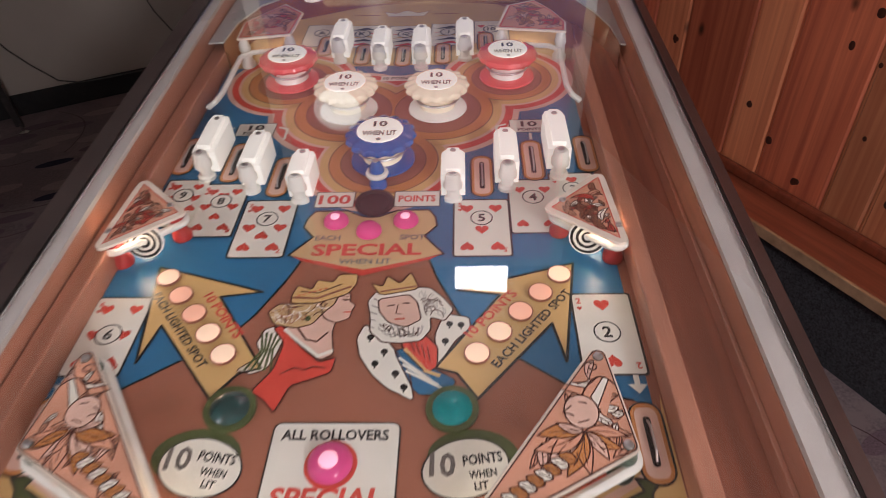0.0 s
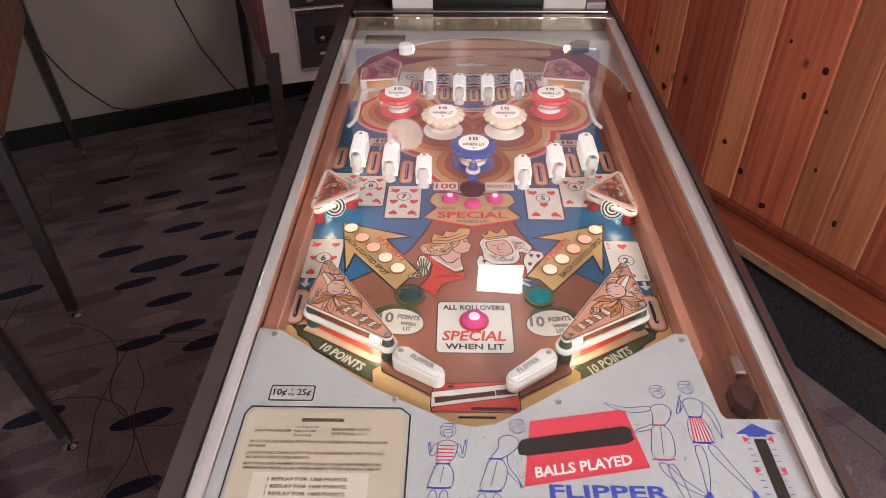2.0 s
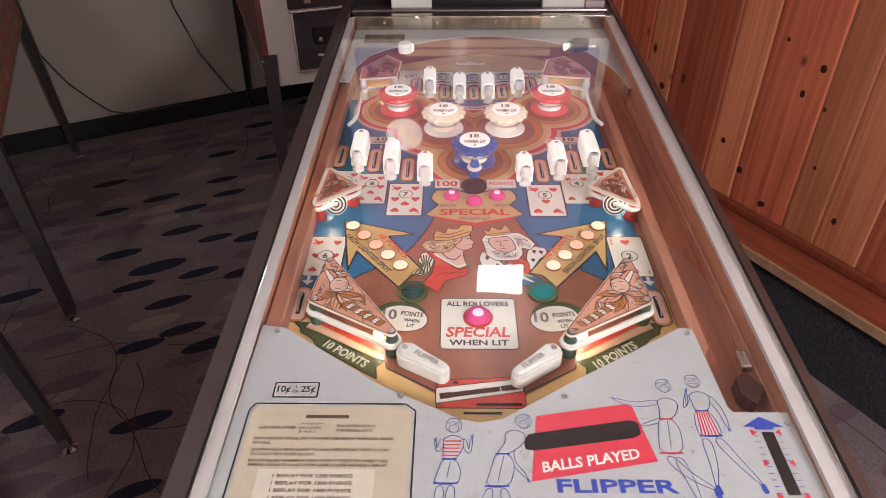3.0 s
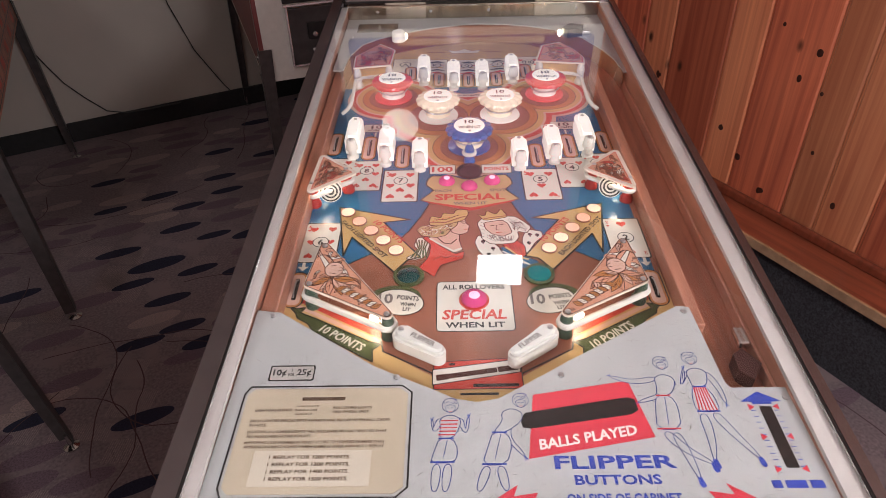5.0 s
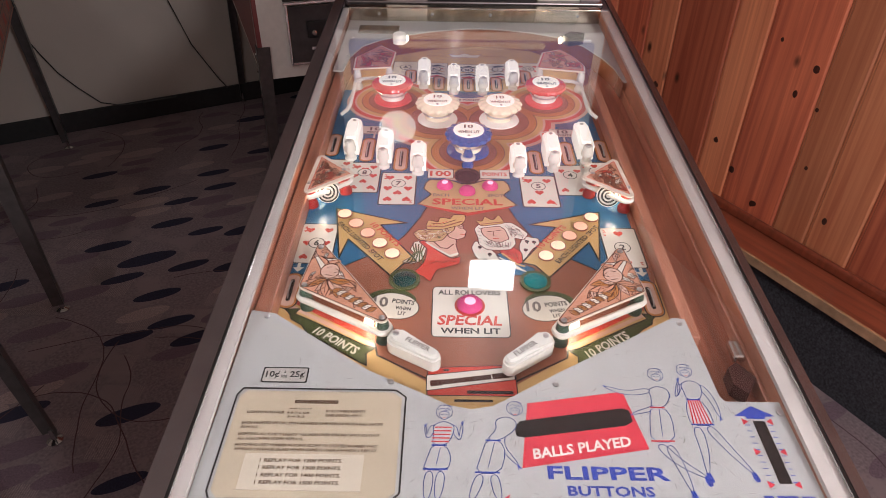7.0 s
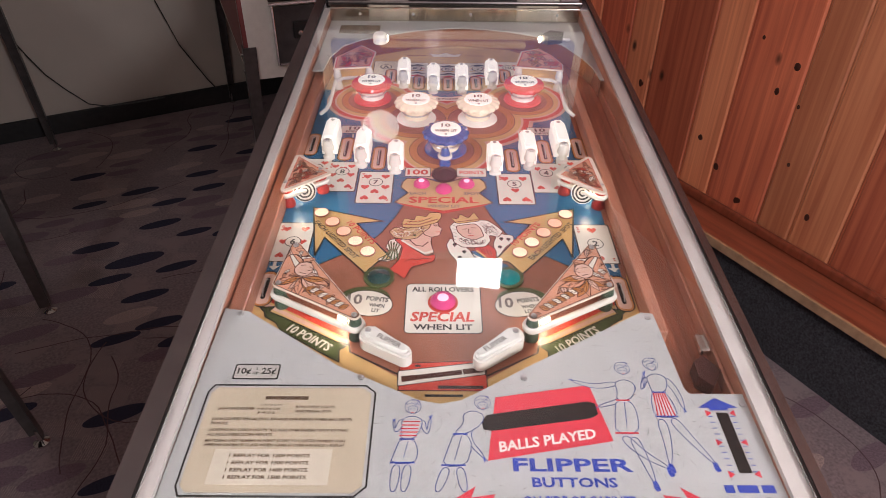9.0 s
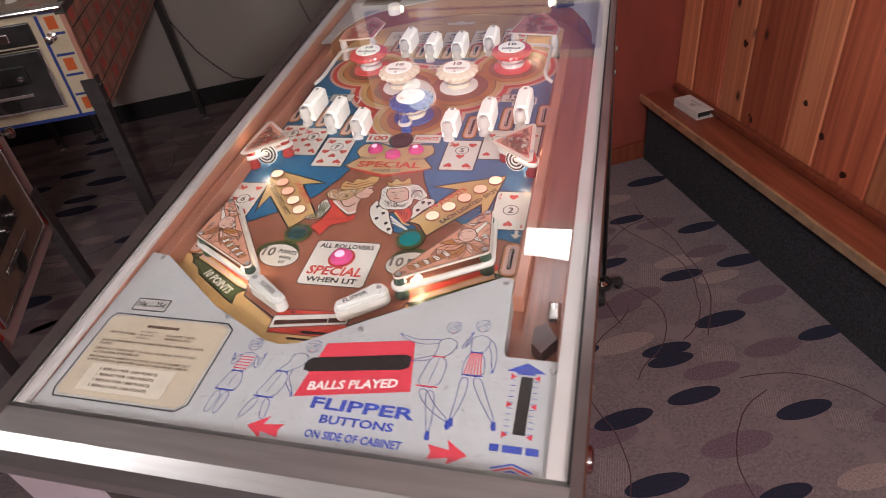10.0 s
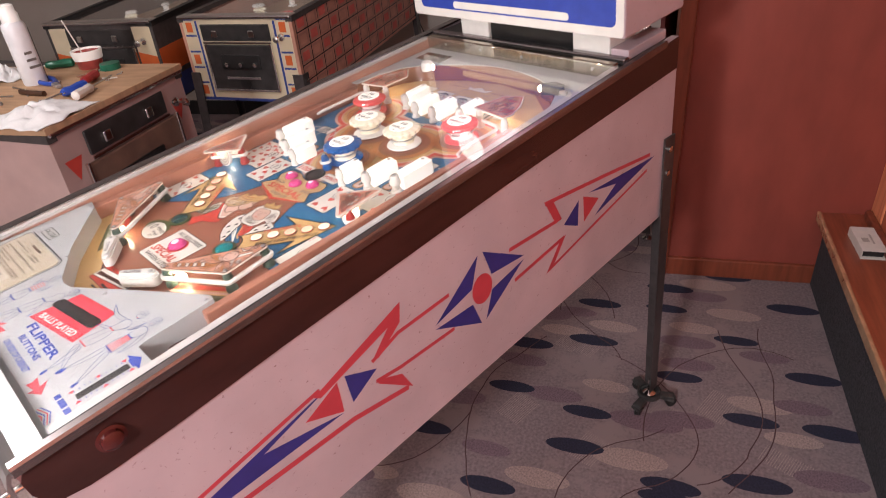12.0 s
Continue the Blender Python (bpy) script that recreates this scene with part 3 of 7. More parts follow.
sp.line([(-0.2, -0.232), (0.1, -0.252), (0.21, -0.277)], 0.011, RED2, 1).poly([(0.222, -0.283), (0.16, -0.222), (0.156, -0.21), (0.206, -0.238)], RED2, 1.3).line([(0.158, -0.213), (0.206, -0.222), (0.33, -0.231)], 0.008, RED2, 1.6)
sp.poly([(-0.16, -0.195), (0.088, -0.151), (-0.045, -0.186), (0.088, -0.224), (-0.16, -0.215)], BLU2)
sp.poly([(0.026, -0.187), (0.092, -0.157), (0.089, -0.222)], RED2)
sp.poly([(0.106, -0.156), (0.163, -0.188), (0.108, -0.218)], BLU2)
# central diamond
tips = [(0.416, -0.109), (0.534, -0.193), (0.405, -0.272), (0.286, -0.199)]
for (ax, ay), (bx, by) in zip(tips, tips[1:] + tips[:1]):
    ix, iy = 0.411 + 0.42 * ((ax + bx) / 2 - 0.411), -0.193 + 0.42 * ((ay + by) / 2 + 0.193)
    sp.poly([(ax + 0.05 * (bx - ax), ay + 0.05 * (by - ay)), (bx - 0.05 * (bx - ax), by - 0.05 * (by - ay)), (ix, iy)], BLU2, 2)
sp.disc(0.411, -0.192, 0.026, RED2, 2.5, 0.033)
# rear half
sp.line([(0.492, -0.153), (0.63, -0.168)], 0.009, RED2, 1).poly([(0.648, -0.172), (0.628, -0.172), (0.596, -0.104), (0.622, -0.114)], RED2, 1.3).line([(0.602, -0.11), (0.8, -0.146), (0.975, -0.18)], 0.009, RED2, 1.6)
sp.line([(0.5, -0.231), (0.65, -0.221)], 0.009, RED2, 1).poly([(0.66, -0.217), (0.64, -0.222), (0.59, -0.28), (0.618, -0.268)], RED2, 1.3).line([(0.6, -0.274), (0.965, -0.217)], 0.007, RED2, 1.6)
sp.poly([(0.998, -0.193), (0.738, -0.158), (0.84, -0.188), (0.76, -0.228)], BLU2, 2)
sp.poly([(0.72, -0.157), (0.775, -0.19), (0.722, -0.222)], RED2, 2)
sp.poly([(0.705, -0.158), (0.7, -0.22), (0.653, -0.191)], BLU2, 2)
part("side_stripes", sp.mesh(), None, CABR, "red and blue painted zigzag stripes", SIDE)

# steel side rails, glass channel and lockbar
for side in (1, -1):
    bm = B()
    for y0, y1 in ((-0.272, 1.0),):
        xo, xi = (0.318, 0.306) if side > 0 else (-0.2665, -0.2445)
        za, zb = 0.046 + 0.025 * y0, 0.046 + 0.025 * y1
        prof = [(xo, -0.012), (xo, -0.002), (xo - side * 0.002, 0.0015), (xi, 0.0015), (xi, -0.001), (xo - side * 0.0035, -0.001), (xo - side * 0.0025, -0.012)]
        A0, A1 = [bm.verts.new((x, y0, za + z)) for x, z in prof], [bm.verts.new((x, y1, zb + z)) for x, z in prof]
        bm.faces.new(A0)
        bm.faces.new(A1[::-1])
        for i in range(len(prof)):
            bm.faces.new((A0[i], A1[i], A1[(i + 1) % len(prof)], A0[(i + 1) % len(prof)]))
    part("side_rail", bm, RAILM, CABR if side > 0 else CABL, "brushed steel side rail")
    bm = B()
    x0, x1 = (0.3035, 0.306) if side > 0 else (-0.2445, -0.242)
    for y0, y1 in ((-0.23, 0.846),):
        za, zb = 0.046 + 0.025 * y0, 0.046 + 0.025 * y1
        A0 = [bm.verts.new((x, y0, za + z)) for x, z in ((x0, -0.006), (x1, -0.006), (x1, 0.001), (x0, 0.001))]
        A1 = [bm.verts.new((x, y1, zb + z)) for x, z in ((x0, -0.006), (x1, -0.006), (x1, 0.001), (x0, 0.001))]
        bm.faces.new(A0)
        bm.faces.new(A1[::-1])
        for i in range(4):
            bm.faces.new((A0[i], A1[i], A1[(i + 1) % 4], A0[(i + 1) % 4]))
    part("glass_channel", bm, BLACK, CABR if side > 0 else CABL, "black glass channel")
bm = B()
prof = [(-0.228, 0.036), (-0.235, 0.041), (-0.262, 0.0405), (-0.277, 0.034), (-0.284, 0.018), (-0.284, 0.0), (-0.281, 0.0), (-0.28, 0.017), (-0.274, 0.03), (-0.26, 0.036), (-0.235, 0.036)]
A0, A1 = [bm.verts.new((-0.268, y, z)) for y, z in prof], [bm.verts.new((0.316, y, z)) for y, z in prof]
bm.faces.new(A0)
bm.faces.new(A1[::-1])
for i in range(len(prof)):
    bm.faces.new((A0[i], A1[i], A1[(i + 1) % len(prof)], A0[(i + 1) % len(prof)]))
part("lockbar", bm, LOCKM, MACH, "brushed steel front lockbar", ML)
# inner side walls: wood below, a speckled white strip under the edge of the glass
for x0, x1, s0, s1 in ((0.286, 0.294, 0.2865, 0.3035), (-0.246, -0.233, -0.242, -0.2305)):
    part("inner_side", side_board(x0, x1, -0.256, 0.86, -0.01, lambda y: 0.0365 + 0.025 * y), WOODR, MACH, "varnished wooden inner side board", ML)
    bm = B()
    lo = [bm.verts.new((x, y, 0.0368 + 0.025 * y)) for x, y in ((s0, -0.24), (s1, -0.24), (s1, 0.846), (s0, 0.846))]
    hi = [bm.verts.new(v.co + Vector((0, 0, 0.005))) for v in lo]
    bm.faces.new(lo[::-1])
    bm.faces.new(hi)
    for i in range(4):
        bm.faces.new((lo[i], lo[(i + 1) % 4], hi[(i + 1) % 4], hi[i]))
    part("edge_strip", bm, PINKW, MACH, "off-white speckled strip beside the glass", ML)

# playfield glass
bm = B()
A0 = [bm.verts.new((x, y, 0.0425 + 0.025 * y + z)) for z in (0, 0.004) for x, y in ((-0.2418, -0.236), (0.3032, -0.236), (0.3032, 0.846), (-0.2418, 0.846))]
for f in ((3, 2, 1, 0), (4, 5, 6, 7), (0, 1, 5, 4), (1, 2, 6, 5), (2, 3, 7, 6), (3, 0, 4, 7)):
    bm.faces.new([A0[i] for i in f])
gl = part("playfield_glass", bm, CLEAR, MACH, "clear glass sheet", ML)
gl.visible_shadow = False

def inside(x, y, poly):
    c = False
    for (x0, y0), (x1, y1) in zip(poly, poly[1:] + poly[:1]):
        if (y0 > y) != (y1 > y) and x < (x1 - x0) * (y - y0) / (y1 - y0) + x0:
            c = not c
    return c


def scrollwork(p, poly, seed, inks, n=34, size=0.02, w=0.0014, base=2, fill=True):
    """Curling printed strokes that stay within an outline."""
    rr = random.Random(seed)
    xs, ys = [q[0] for q in poly], [q[1] for q in poly]
    made = 0
    for _ in range(n * 12):
        if made >= n:
            break
        x, y, a = rr.uniform(min(xs), max(xs)), rr.uniform(min(ys), max(ys)), rr.uniform(0, 6.3)
        bend, pts = rr.uniform(-190, 190), []
        for k in range(12):
            if not inside(x, y, poly):
                break
            pts.append((x, y))
            x, y, a = x + size / 9 * math.cos(a), y + size / 9 * math.sin(a), a + bend * size / 9
            bend *= 1.12
        if len(pts) > 5:
            ink = inks[made % len(inks)]
            if fill and made % 3 == 0:
                p.poly(pts, ink, base + made * 0.05)
            p.line(pts, w * rr.uniform(0.6, 1.5), ink, base + 0.2 + made * 0.05)
            made += 1


def rounded(pts, times=2):
    """An outline with its corners cut round."""
    for _ in range(times):
        pts = [q for a, b in zip(pts, pts[1:] + pts[:1]) for q in ((a[0] * 0.75 + b[0] * 0.25, a[1] * 0.75 + b[1] * 0.25), (a[0] * 0.25 + b[0] * 0.75, a[1] * 0.25 + b[1] * 0.75))]
    return pts


def plump(pts, times=1):
    """A rounded outline that keeps its size."""
    cx, cy = sum(q[0] for q in pts) / len(pts), sum(q[1] for q in pts) / len(pts)
    return rounded([(cx + (x - cx) * 1.14, cy + (y - cy) * 1.14) for x, y in pts], times)


def leafwork(p, poly, seed, inks, line, n=40, size=0.03):
    """Printed curling leaves with dark outlines and ribs, kept within an outline."""
    rr = random.Random(seed)
    xs, ys = [q[0] for q in poly], [q[1] for q in poly]
    made, main = 0, rr.uniform(0, 6.3)
    for k in range(n * 14):
        if made >= n:
            break
        x, y = rr.uniform(min(xs), max(xs)), rr.uniform(min(ys), max(ys))
        a, l, bend = main + rr.uniform(-1.3, 1.3), size * rr.uniform(0.45, 1.0), rr.uniform(-1.2, 1.2)
        left, right, rib = [], [], []
        for i in range(9):
            t = i / 8
            b = a + bend * t
            rx, ry, w = x + l * t * math.cos(b), y + l * t * math.sin(b), l * 0.17 * math.sin(math.pi * t ** 0.8)
            rib.append((rx, ry))
            left.append((rx - w * math.sin(b), ry + w * math.cos(b)))
            right.append((rx + w * math.sin(b), ry - w * math.cos(b)))
        shape = left + right[::-1][1:-1]
        if all(inside(u, v, poly) for u, v in shape):
            z = 2 + made * 0.12
            p.poly(shape, inks[made % len(inks)], z).line(shape, 0.0009, line, z + 0.04, True).line(rib[1:7], 0.0007, line, z + 0.05)
            for i in (2, 4, 6):
                p.line([rib[i], left[i - 1]], 0.0005, line, z + 0.05)
            made += 1


# ---- playfield board and its printing ----
PF = part("playfield", box(B(), -0.231, 0.286, -0.25, 0.86, -0.016, 0.0), P_BROWN, MACH, "printed wooden playfield", ML)
CX = 0.004


def mirror(pts):
    return [(2 * CX - x, y) for x, y in pts]


pr = Print("playfield_print")
blue_half = [(CX, 0.245), (-0.05, 0.245), (-0.06, 0.215), (-0.078, 0.176), (-0.1, 0.144), (-0.125, 0.13), (-0.16, 0.105), (-0.2, 0.095), (-0.2125, 0.088), (-0.2125, 0.62), (CX, 0.62)]
pr.poly(blue_half, P_BLUE, 1).poly(mirror(blue_half), P_BLUE, 1)
pr.line(blue_half[1:8], 0.002, P_BLACK, 1.5).line(mirror(blue_half[1:8]), 0.002, P_BLACK, 1.5)
pr.poly([(-0.2125, 0.6), (0.2205, 0.6), (0.2205, 0.72), (0.14, 0.79), (0.036, 0.808), (-0.06, 0.79), (-0.2125, 0.72)], P_TAN, 1.3)
bumps = [(-0.122, 0.561), (0.144, 0.561), (-0.042, 0.489), (0.061, 0.489), (0.007, 0.388)]
for r, ink, layer in ((0.094, P_PINK, 2), (0.087, P_RED, 3), (0.078, P_PINK, 4), (0.074, P_YELLOW, 5), (0.064, P_BLACK, 6), (0.063, P_ORANGE, 6.5), (0.05, P_BLACK, 7), (0.049, P_BROWN, 7.5)):
    for i, (x, y) in enumerate(bumps):
        k = 0.9 if i == 4 else (0.86 if i < 2 else 1.0)
        pr.disc(x, y, r * k, ink, layer, n=48)
# lower border: yellow and red bands down to the drain
pr.poly([(-0.2185, 0.1), (-0.2185, 0.0), (-0.05, -0.105), (0.058, -0.105), (0.227, 0.0), (0.227, 0.1), (0.2205, 0.055), (0.047, -0.045), (-0.039, -0.045), (-0.2125, 0.055)], P_YELLOW, 1.6)
for f in (lambda p: p, mirror):
    pr.poly(f([(-0.205, 0.06), (-0.09, -0.008), (-0.09, -0.018), (-0.205, 0.05)]), P_RED, 2)
    pr.poly(f([(-0.208, 0.048), (-0.09, -0.02), (-0.09, -0.026), (-0.208, 0.042)]), P_PINK, 2)
    # green pointer with wording
    pr.outlined(f([(-0.206, 0.036), (-0.19, 0.037), (-0.194, 0.029), (-0.178, 0.021), (-0.169, 0.016), (-0.112, -0.016), (-0.099, -0.02), (-0.108, -0.028), (-0.106, -0.044), (-0.118, -0.037), (-0.176, 0.0005), (-0.183, 0.012), (-0.197, 0.021), (-0.199, 0.028)]), P_GREEN, 4, P_BLACK, 0.0017)
    # lower brown drain
    pr.line(f([(-0.1, -0.012), (-0.096, -0.03), (-0.04, -0.062)]), 0.002, P_BLACK, 4)
pr.text("10 POINTS", -0.142, -0.01, 0.0115, P_CREAM, 6, 0.058, -32, lean=0.1)
pr.text("10 POINTS", 0.15, -0.01, 0.0115, P_CREAM, 6, 0.058, 32, lean=0.1)
pr.poly([(-0.1, -0.014), (-0.07, 0.03), (0.078, 0.03), (0.108, -0.014), (0.105, -0.03), (0.048, -0.066), (-0.04, -0.066), (-0.096, -0.03)], P_BROWN, 2.5)
part("playfield_print", pr.mesh(), None, PF, "card-themed printed artwork")


def decal(name, p, label=""):
    return part(name, p.mesh(), None, PF, label)


# maker's plate at the drain: plain bars in its colours
p = Print("maker_plate")
p.outlined([(-0.042, -0.046), (0.048, -0.041), (0.048, -0.081), (-0.042, -0.081)], P_RED, 9, P_BLACK, 0.001)
p.outlined([(-0.043, -0.056), (0.047, -0.043), (0.047, -0.06), (-0.043, -0.0755)], P_CREAM, 10, P_BLACK, 0.001)
for a, b, w in ((-0.037, -0.029, 0.0075), (-0.025, 0.021, 0.0062), (0.026, 0.042, 0.007)):
    p.line([(a, -0.0605 + 0.158 * a), (b, -0.0605 + 0.158 * b)], w, LEAFL, 11)
p.rect(-0.002, -0.0785, 0.044, -0.0745, P_BLACK, 11).rect(-0.026, -0.0505, -0.02, -0.0475, P_BLACK, 11)
p.rect(-0.015, -0.0885, 0.023, -0.0855, P_BLACK, 9)
decal("maker_plate", p, "red and cream maker's plate with dark bars")

# hearts cards
HEARTS = {2: [(0, 0.72), (0, -0.72)], 3: [(0, 0.72), (0, -0.72), (0.5, 0.3)], 4: [(-0.45, 0.62), (0.45, 0.62), (-0.45, -0.68), (0.45, -0.68)], 5: [(-0.45, 0.68), (0.45, 0.68), (0, -0.1), (-0.45, -0.7), (0.45, -0.7)],
          6: [(-0.45, 0.68), (0.45, 0.68), (-0.45, 0.0), (0.45, 0.0), (-0.45, -0.7), (0.45, -0.7)],
          7: [(-0.45, 0.7), (0.45, 0.7), (-0.5, 0.0), (0.5, 0.0), (0, -0.28), (-0.45, -0.68), (0.45, -0.68)],
          8: [(-0.45, 0.7), (0.45, 0.7), (-0.5, 0.1), (0.5, 0.1), (0, -0.28), (0, 0.55), (-0.45, -0.68), (0.45, -0.68)], 9: [(-0.45, 0.7), (0.45, 0.7), (-0.5, 0.2), (0.5, 0.2), (-0.5, -0.25), (0.5, -0.25), (0, 0.5), (-0.45, -0.7), (0.45, -0.7)]}
for n, x, y, w, h in ((7, -0.095, 0.283, 0.049, 0.079), (5, 0.107, 0.281, 0.05, 0.077), (8, -0.147, 0.311, 0.045, 0.078), (4, 0.157, 0.311, 0.045, 0.078),
                      (9, -0.188, 0.322, 0.042, 0.072), (3, 0.197, 0.324, 0.042, 0.072), (6, -0.1905, 0.156, 0.045, 0.078), (2, 0.2, 0.156, 0.045, 0.078)):
    p = Print("hearts_card")
    p.rect(x - w / 2 - 0.0018, y - h / 2 - 0.0018, x + w / 2 + 0.0018, y + h / 2 + 0.0018, P_BLACK, 8, 0.003)
    p.rect(x - w / 2, y - h / 2, x + w / 2, y + h / 2, P_CREAM, 9, 0.0025)
    for a, b in HEARTS[n]:
        p.heart(x + a * w * 0.6, y + b * h * 0.5, 0.0062 if n in (2, 5, 7) else 0.0055, P_RED, 10, b < -0.2)
    p.disc(x, y + h * 0.16 if n not in (2, 6) else y, 0.0105, P_BLACK, 11).disc(x, y + h * 0.16 if n not in (2, 6) else y, 0.0093, P_CREAM, 12)
    p.text(str(n), x, y + h * 0.16 if n not in (2, 6) else y, 0.011, P_BLACK, 13)
    p.text(str(n), x - w * 0.4, y + h * 0.41, 0.006, P_RED, 13).heart(x - w * 0.4, y + h * 0.31, 0.002, P_RED, 13)
    p.text(str(n), x + w * 0.4, y - h * 0.41, 0.006, P_RED, 13, rot=180)
    decal("hearts_card", p, f"{n} of hearts playing card print")
# court cards along the top
for i, (s, x, y) in enumerate((("A", -0.108, 0.694), ("K", -0.05, 0.688), ("Q", 0.011, 0.684), ("J", 0.07, 0.688), ("10", 0.13, 0.694))):
    p = Print("court_card")
    p.rect(x - 0.024, y - 0.035, x + 0.024, y + 0.035, P_BLACK, 8).rect(x - 0.023, y - 0.034, x + 0.023, y + 0.034, P_CREAM, 9)
    if s in "KQJ":
        for k in range(5):
            p.poly([(x - 0.02, y - 0.03 + k * 0.012), (x + 0.005, y - 0.027 + k * 0.012), (x + 0.02, y - 0.03 + k * 0.012), (x + 0.004, y - 0.02 + k * 0.012)], (P_RED, P_BLACK, P_YELLOW)[k % 3], 10)
    else:
        for a, b in ((-0.4, 0.6), (0.4, 0.6), (-0.4, -0.1), (0.4, -0.1), (-0.4, -0.7), (0.4, -0.7)) if s == "10" else ():
            p.heart(x + a * 0.035, y + b * 0.03, 0.005, P_RED, 10)
    p.disc(x, y + 0.008, 0.0115, P_BLACK, 11).disc(x, y + 0.008, 0.0098, P_CREAM, 12).text(s, x, y + 0.008, 0.011, P_BLACK, 13)
    decal("court_card", p, f"{s} playing card print")
p = Print("crown_print")
p.outlined([(-0.018, 0.752), (0.034, 0.752), (0.042, 0.77), (0.024, 0.763), (0.008, 0.774), (-0.008, 0.763), (-0.026, 0.77)], P_CREAM, 9, P_BROWN, 0.0014)
p.rect(-0.07, 0.757, -0.03, 0.7595, P_BROWN, 9).rect(0.046, 0.757, 0.085, 0.7595, P_BROWN, 9)
decal("crown_print", p)

# the shield with SPECIAL, the 100 points plates and hole
p = Print("special_shield")
half = [(CX, 0.222), (-0.065, 0.245), (-0.052, 0.262), (-0.047, 0.269), (-0.058, 0.283), (-0.056, 0.296), (-0.05, 0.306), (-0.02, 0.306), (CX - 0.008, 0.297), (CX, 0.296)]
p.poly(half + mirror(half)[::-1], P_TAN, 9).line(half + mirror(half)[::-1], 0.002, P_BLACK, 10, True)
p.poly([(-0.062, 0.244), (CX, 0.226), (0.07, 0.244), (0.06, 0.238), (CX, 0.219), (-0.052, 0.238)], P_RED, 10.5)
p.text("SPECIAL", CX, 0.2515, 0.0155, P_RED, 12, 0.098).text("EACH", -0.033, 0.2675, 0.007, P_DKGREY, 12, 0.023).text("SPOT", 0.044, 0.2675, 0.007, P_DKGREY, 12, 0.023).text("WHEN LIT", CX, 0.2365, 0.0065, P_DKGREY, 12, 0.046)
decal("special_shield", p, "tan shield with red lettering")
for a, b, s in ((-0.053, -0.016, "100"), (0.024, 0.067, "POINTS")):
    p = Print("points_plate")
    p.rect(a - 0.001, 0.311, b + 0.001, 0.3355, P_BLACK, 9).rect(a, 0.312, b, 0.3345, P_CREAM, 10).text(s, (a + b) / 2, 0.3233, 0.0145 if s == "100" else 0.01, P_RED, 12, (b - a) * 0.84)
    decal("points_plate", p, "cream score plate with red lettering")
part("scoop_hole", lathe(B(), [(0.0168, 0.0), (0.019, 0.0), (0.019, 0.0028), (0.017, 0.0034), (0.0155, 0.0026), (0.0145, 0.0012)], 28, (0.005, 0.317, 0)), BLACK, PF, "dark kick-out hole with metal rim", smooth=True)

# spot arrows with lit inserts
ARW = [(-0.1755, 0.232), (-0.077, 0.201), (-0.112, 0.196), (-0.061, 0.123), (-0.077, 0.118), (-0.092, 0.096), (-0.151, 0.165), (-0.158, 0.128)]
for f, sgn in ((lambda p_: p_, 1), (mirror, -1)):
    p = Print("spot_arrow")
    p.outlined(f(ARW), P_YELLOW, 9, P_BLACK, 0.0022)
    ang = -50 * sgn
    cx_, cy_ = f([(-0.104, 0.176)])[0]
    p.text("10 POINTS", cx_, cy_, 0.0092, P_RED, 12, 0.06, ang)
    cx_, cy_ = f([(-0.136, 0.162)])[0]
    p.text("EACH LIGHTED SPOT", cx_, cy_, 0.0078, P_BLACK, 12, 0.098, ang)
    decal("spot_arrow", p, "yellow arrow with dark lettering")
INS = mesh_of("insert", lathe(B(), [(0.0092, 0.0), (0.009, 0.0016), (0.0068, 0.0022)], 24), INSERT, True)
INSB = mesh_of("insert", lathe(B(), [(0.0092, 0.0), (0.009, 0.0016), (0.0068, 0.0022)], 24), INSERT2, True)
RIMR = mesh_of("insert_rim", lathe(B(), [(0.0101, 0.0), (0.0101, 0.0018), (0.0092, 0.0018)], 24), P_BROWN)
for i in range(5):
    for s in (-1, 1):
        x, y = CX + s * (0.096 + 0.0175 * i), 0.1345 + 0.0205 * i
        o = part("insert", INSB if i in (0, 1, 4) else INS, None, PF, "glowing warm white insert", pose(x, y, 0.0022))
        part("insert_rim", RIMR, None, PF, "", pose(x, y, 0.0018))
DOME = [(0.0125, 0), (0.012, 0.003), (0.009, 0.0062), (0.005, 0.0078), (0.001, 0.0082)]
for x, y in ((-0.028, 0.2885), (0.037, 0.2885), (0.004, 0.2745)):
    part("insert", lathe(B(), [(a * 0.95, b) for a, b in DOME], 24, (x, y, 0.002)), DOMEP, PF, "pink domed insert", smooth=True)
part("insert", lathe(B(), [(a * 1.18, b) for a, b in DOME], 28, (0.003, 0.046, 0.002)), DOMEP, PF, "large pink domed insert", smooth=True)
# added emissive discs imitate the bright highlight on the pink domes
for x, y, k in ((-0.028, 0.2885, 1.0), (0.037, 0.2885, 1.0), (0.003, 0.046, 1.4)):
    part("insert_core", lathe(B(), [(0.0048 * k, 0.0), (0.004 * k, 0.0008), (0.001, 0.0012)], 18, (x, y - 0.001, 0.0094)), DOMEL, PF, "added pale disc imitating the hot spot on a pink insert", smooth=True)
for x, mat, lab in ((-0.074, DOMED, "unlit dark green insert"), (0.082, DOMEC, "lit teal insert")):
    part("insert", lathe(B(), [(a * 1.15, b * 0.7) for a, b in DOME], 28, (x, 0.087, 0.002)), mat, PF, lab, smooth=True)
    part("insert_rim", lathe(B(), [(0.0185, 0), (0.0185, 0.0022), (0.0143, 0.0022)], 32, (x, 0.087, 0.001)), P_GREEN, PF)

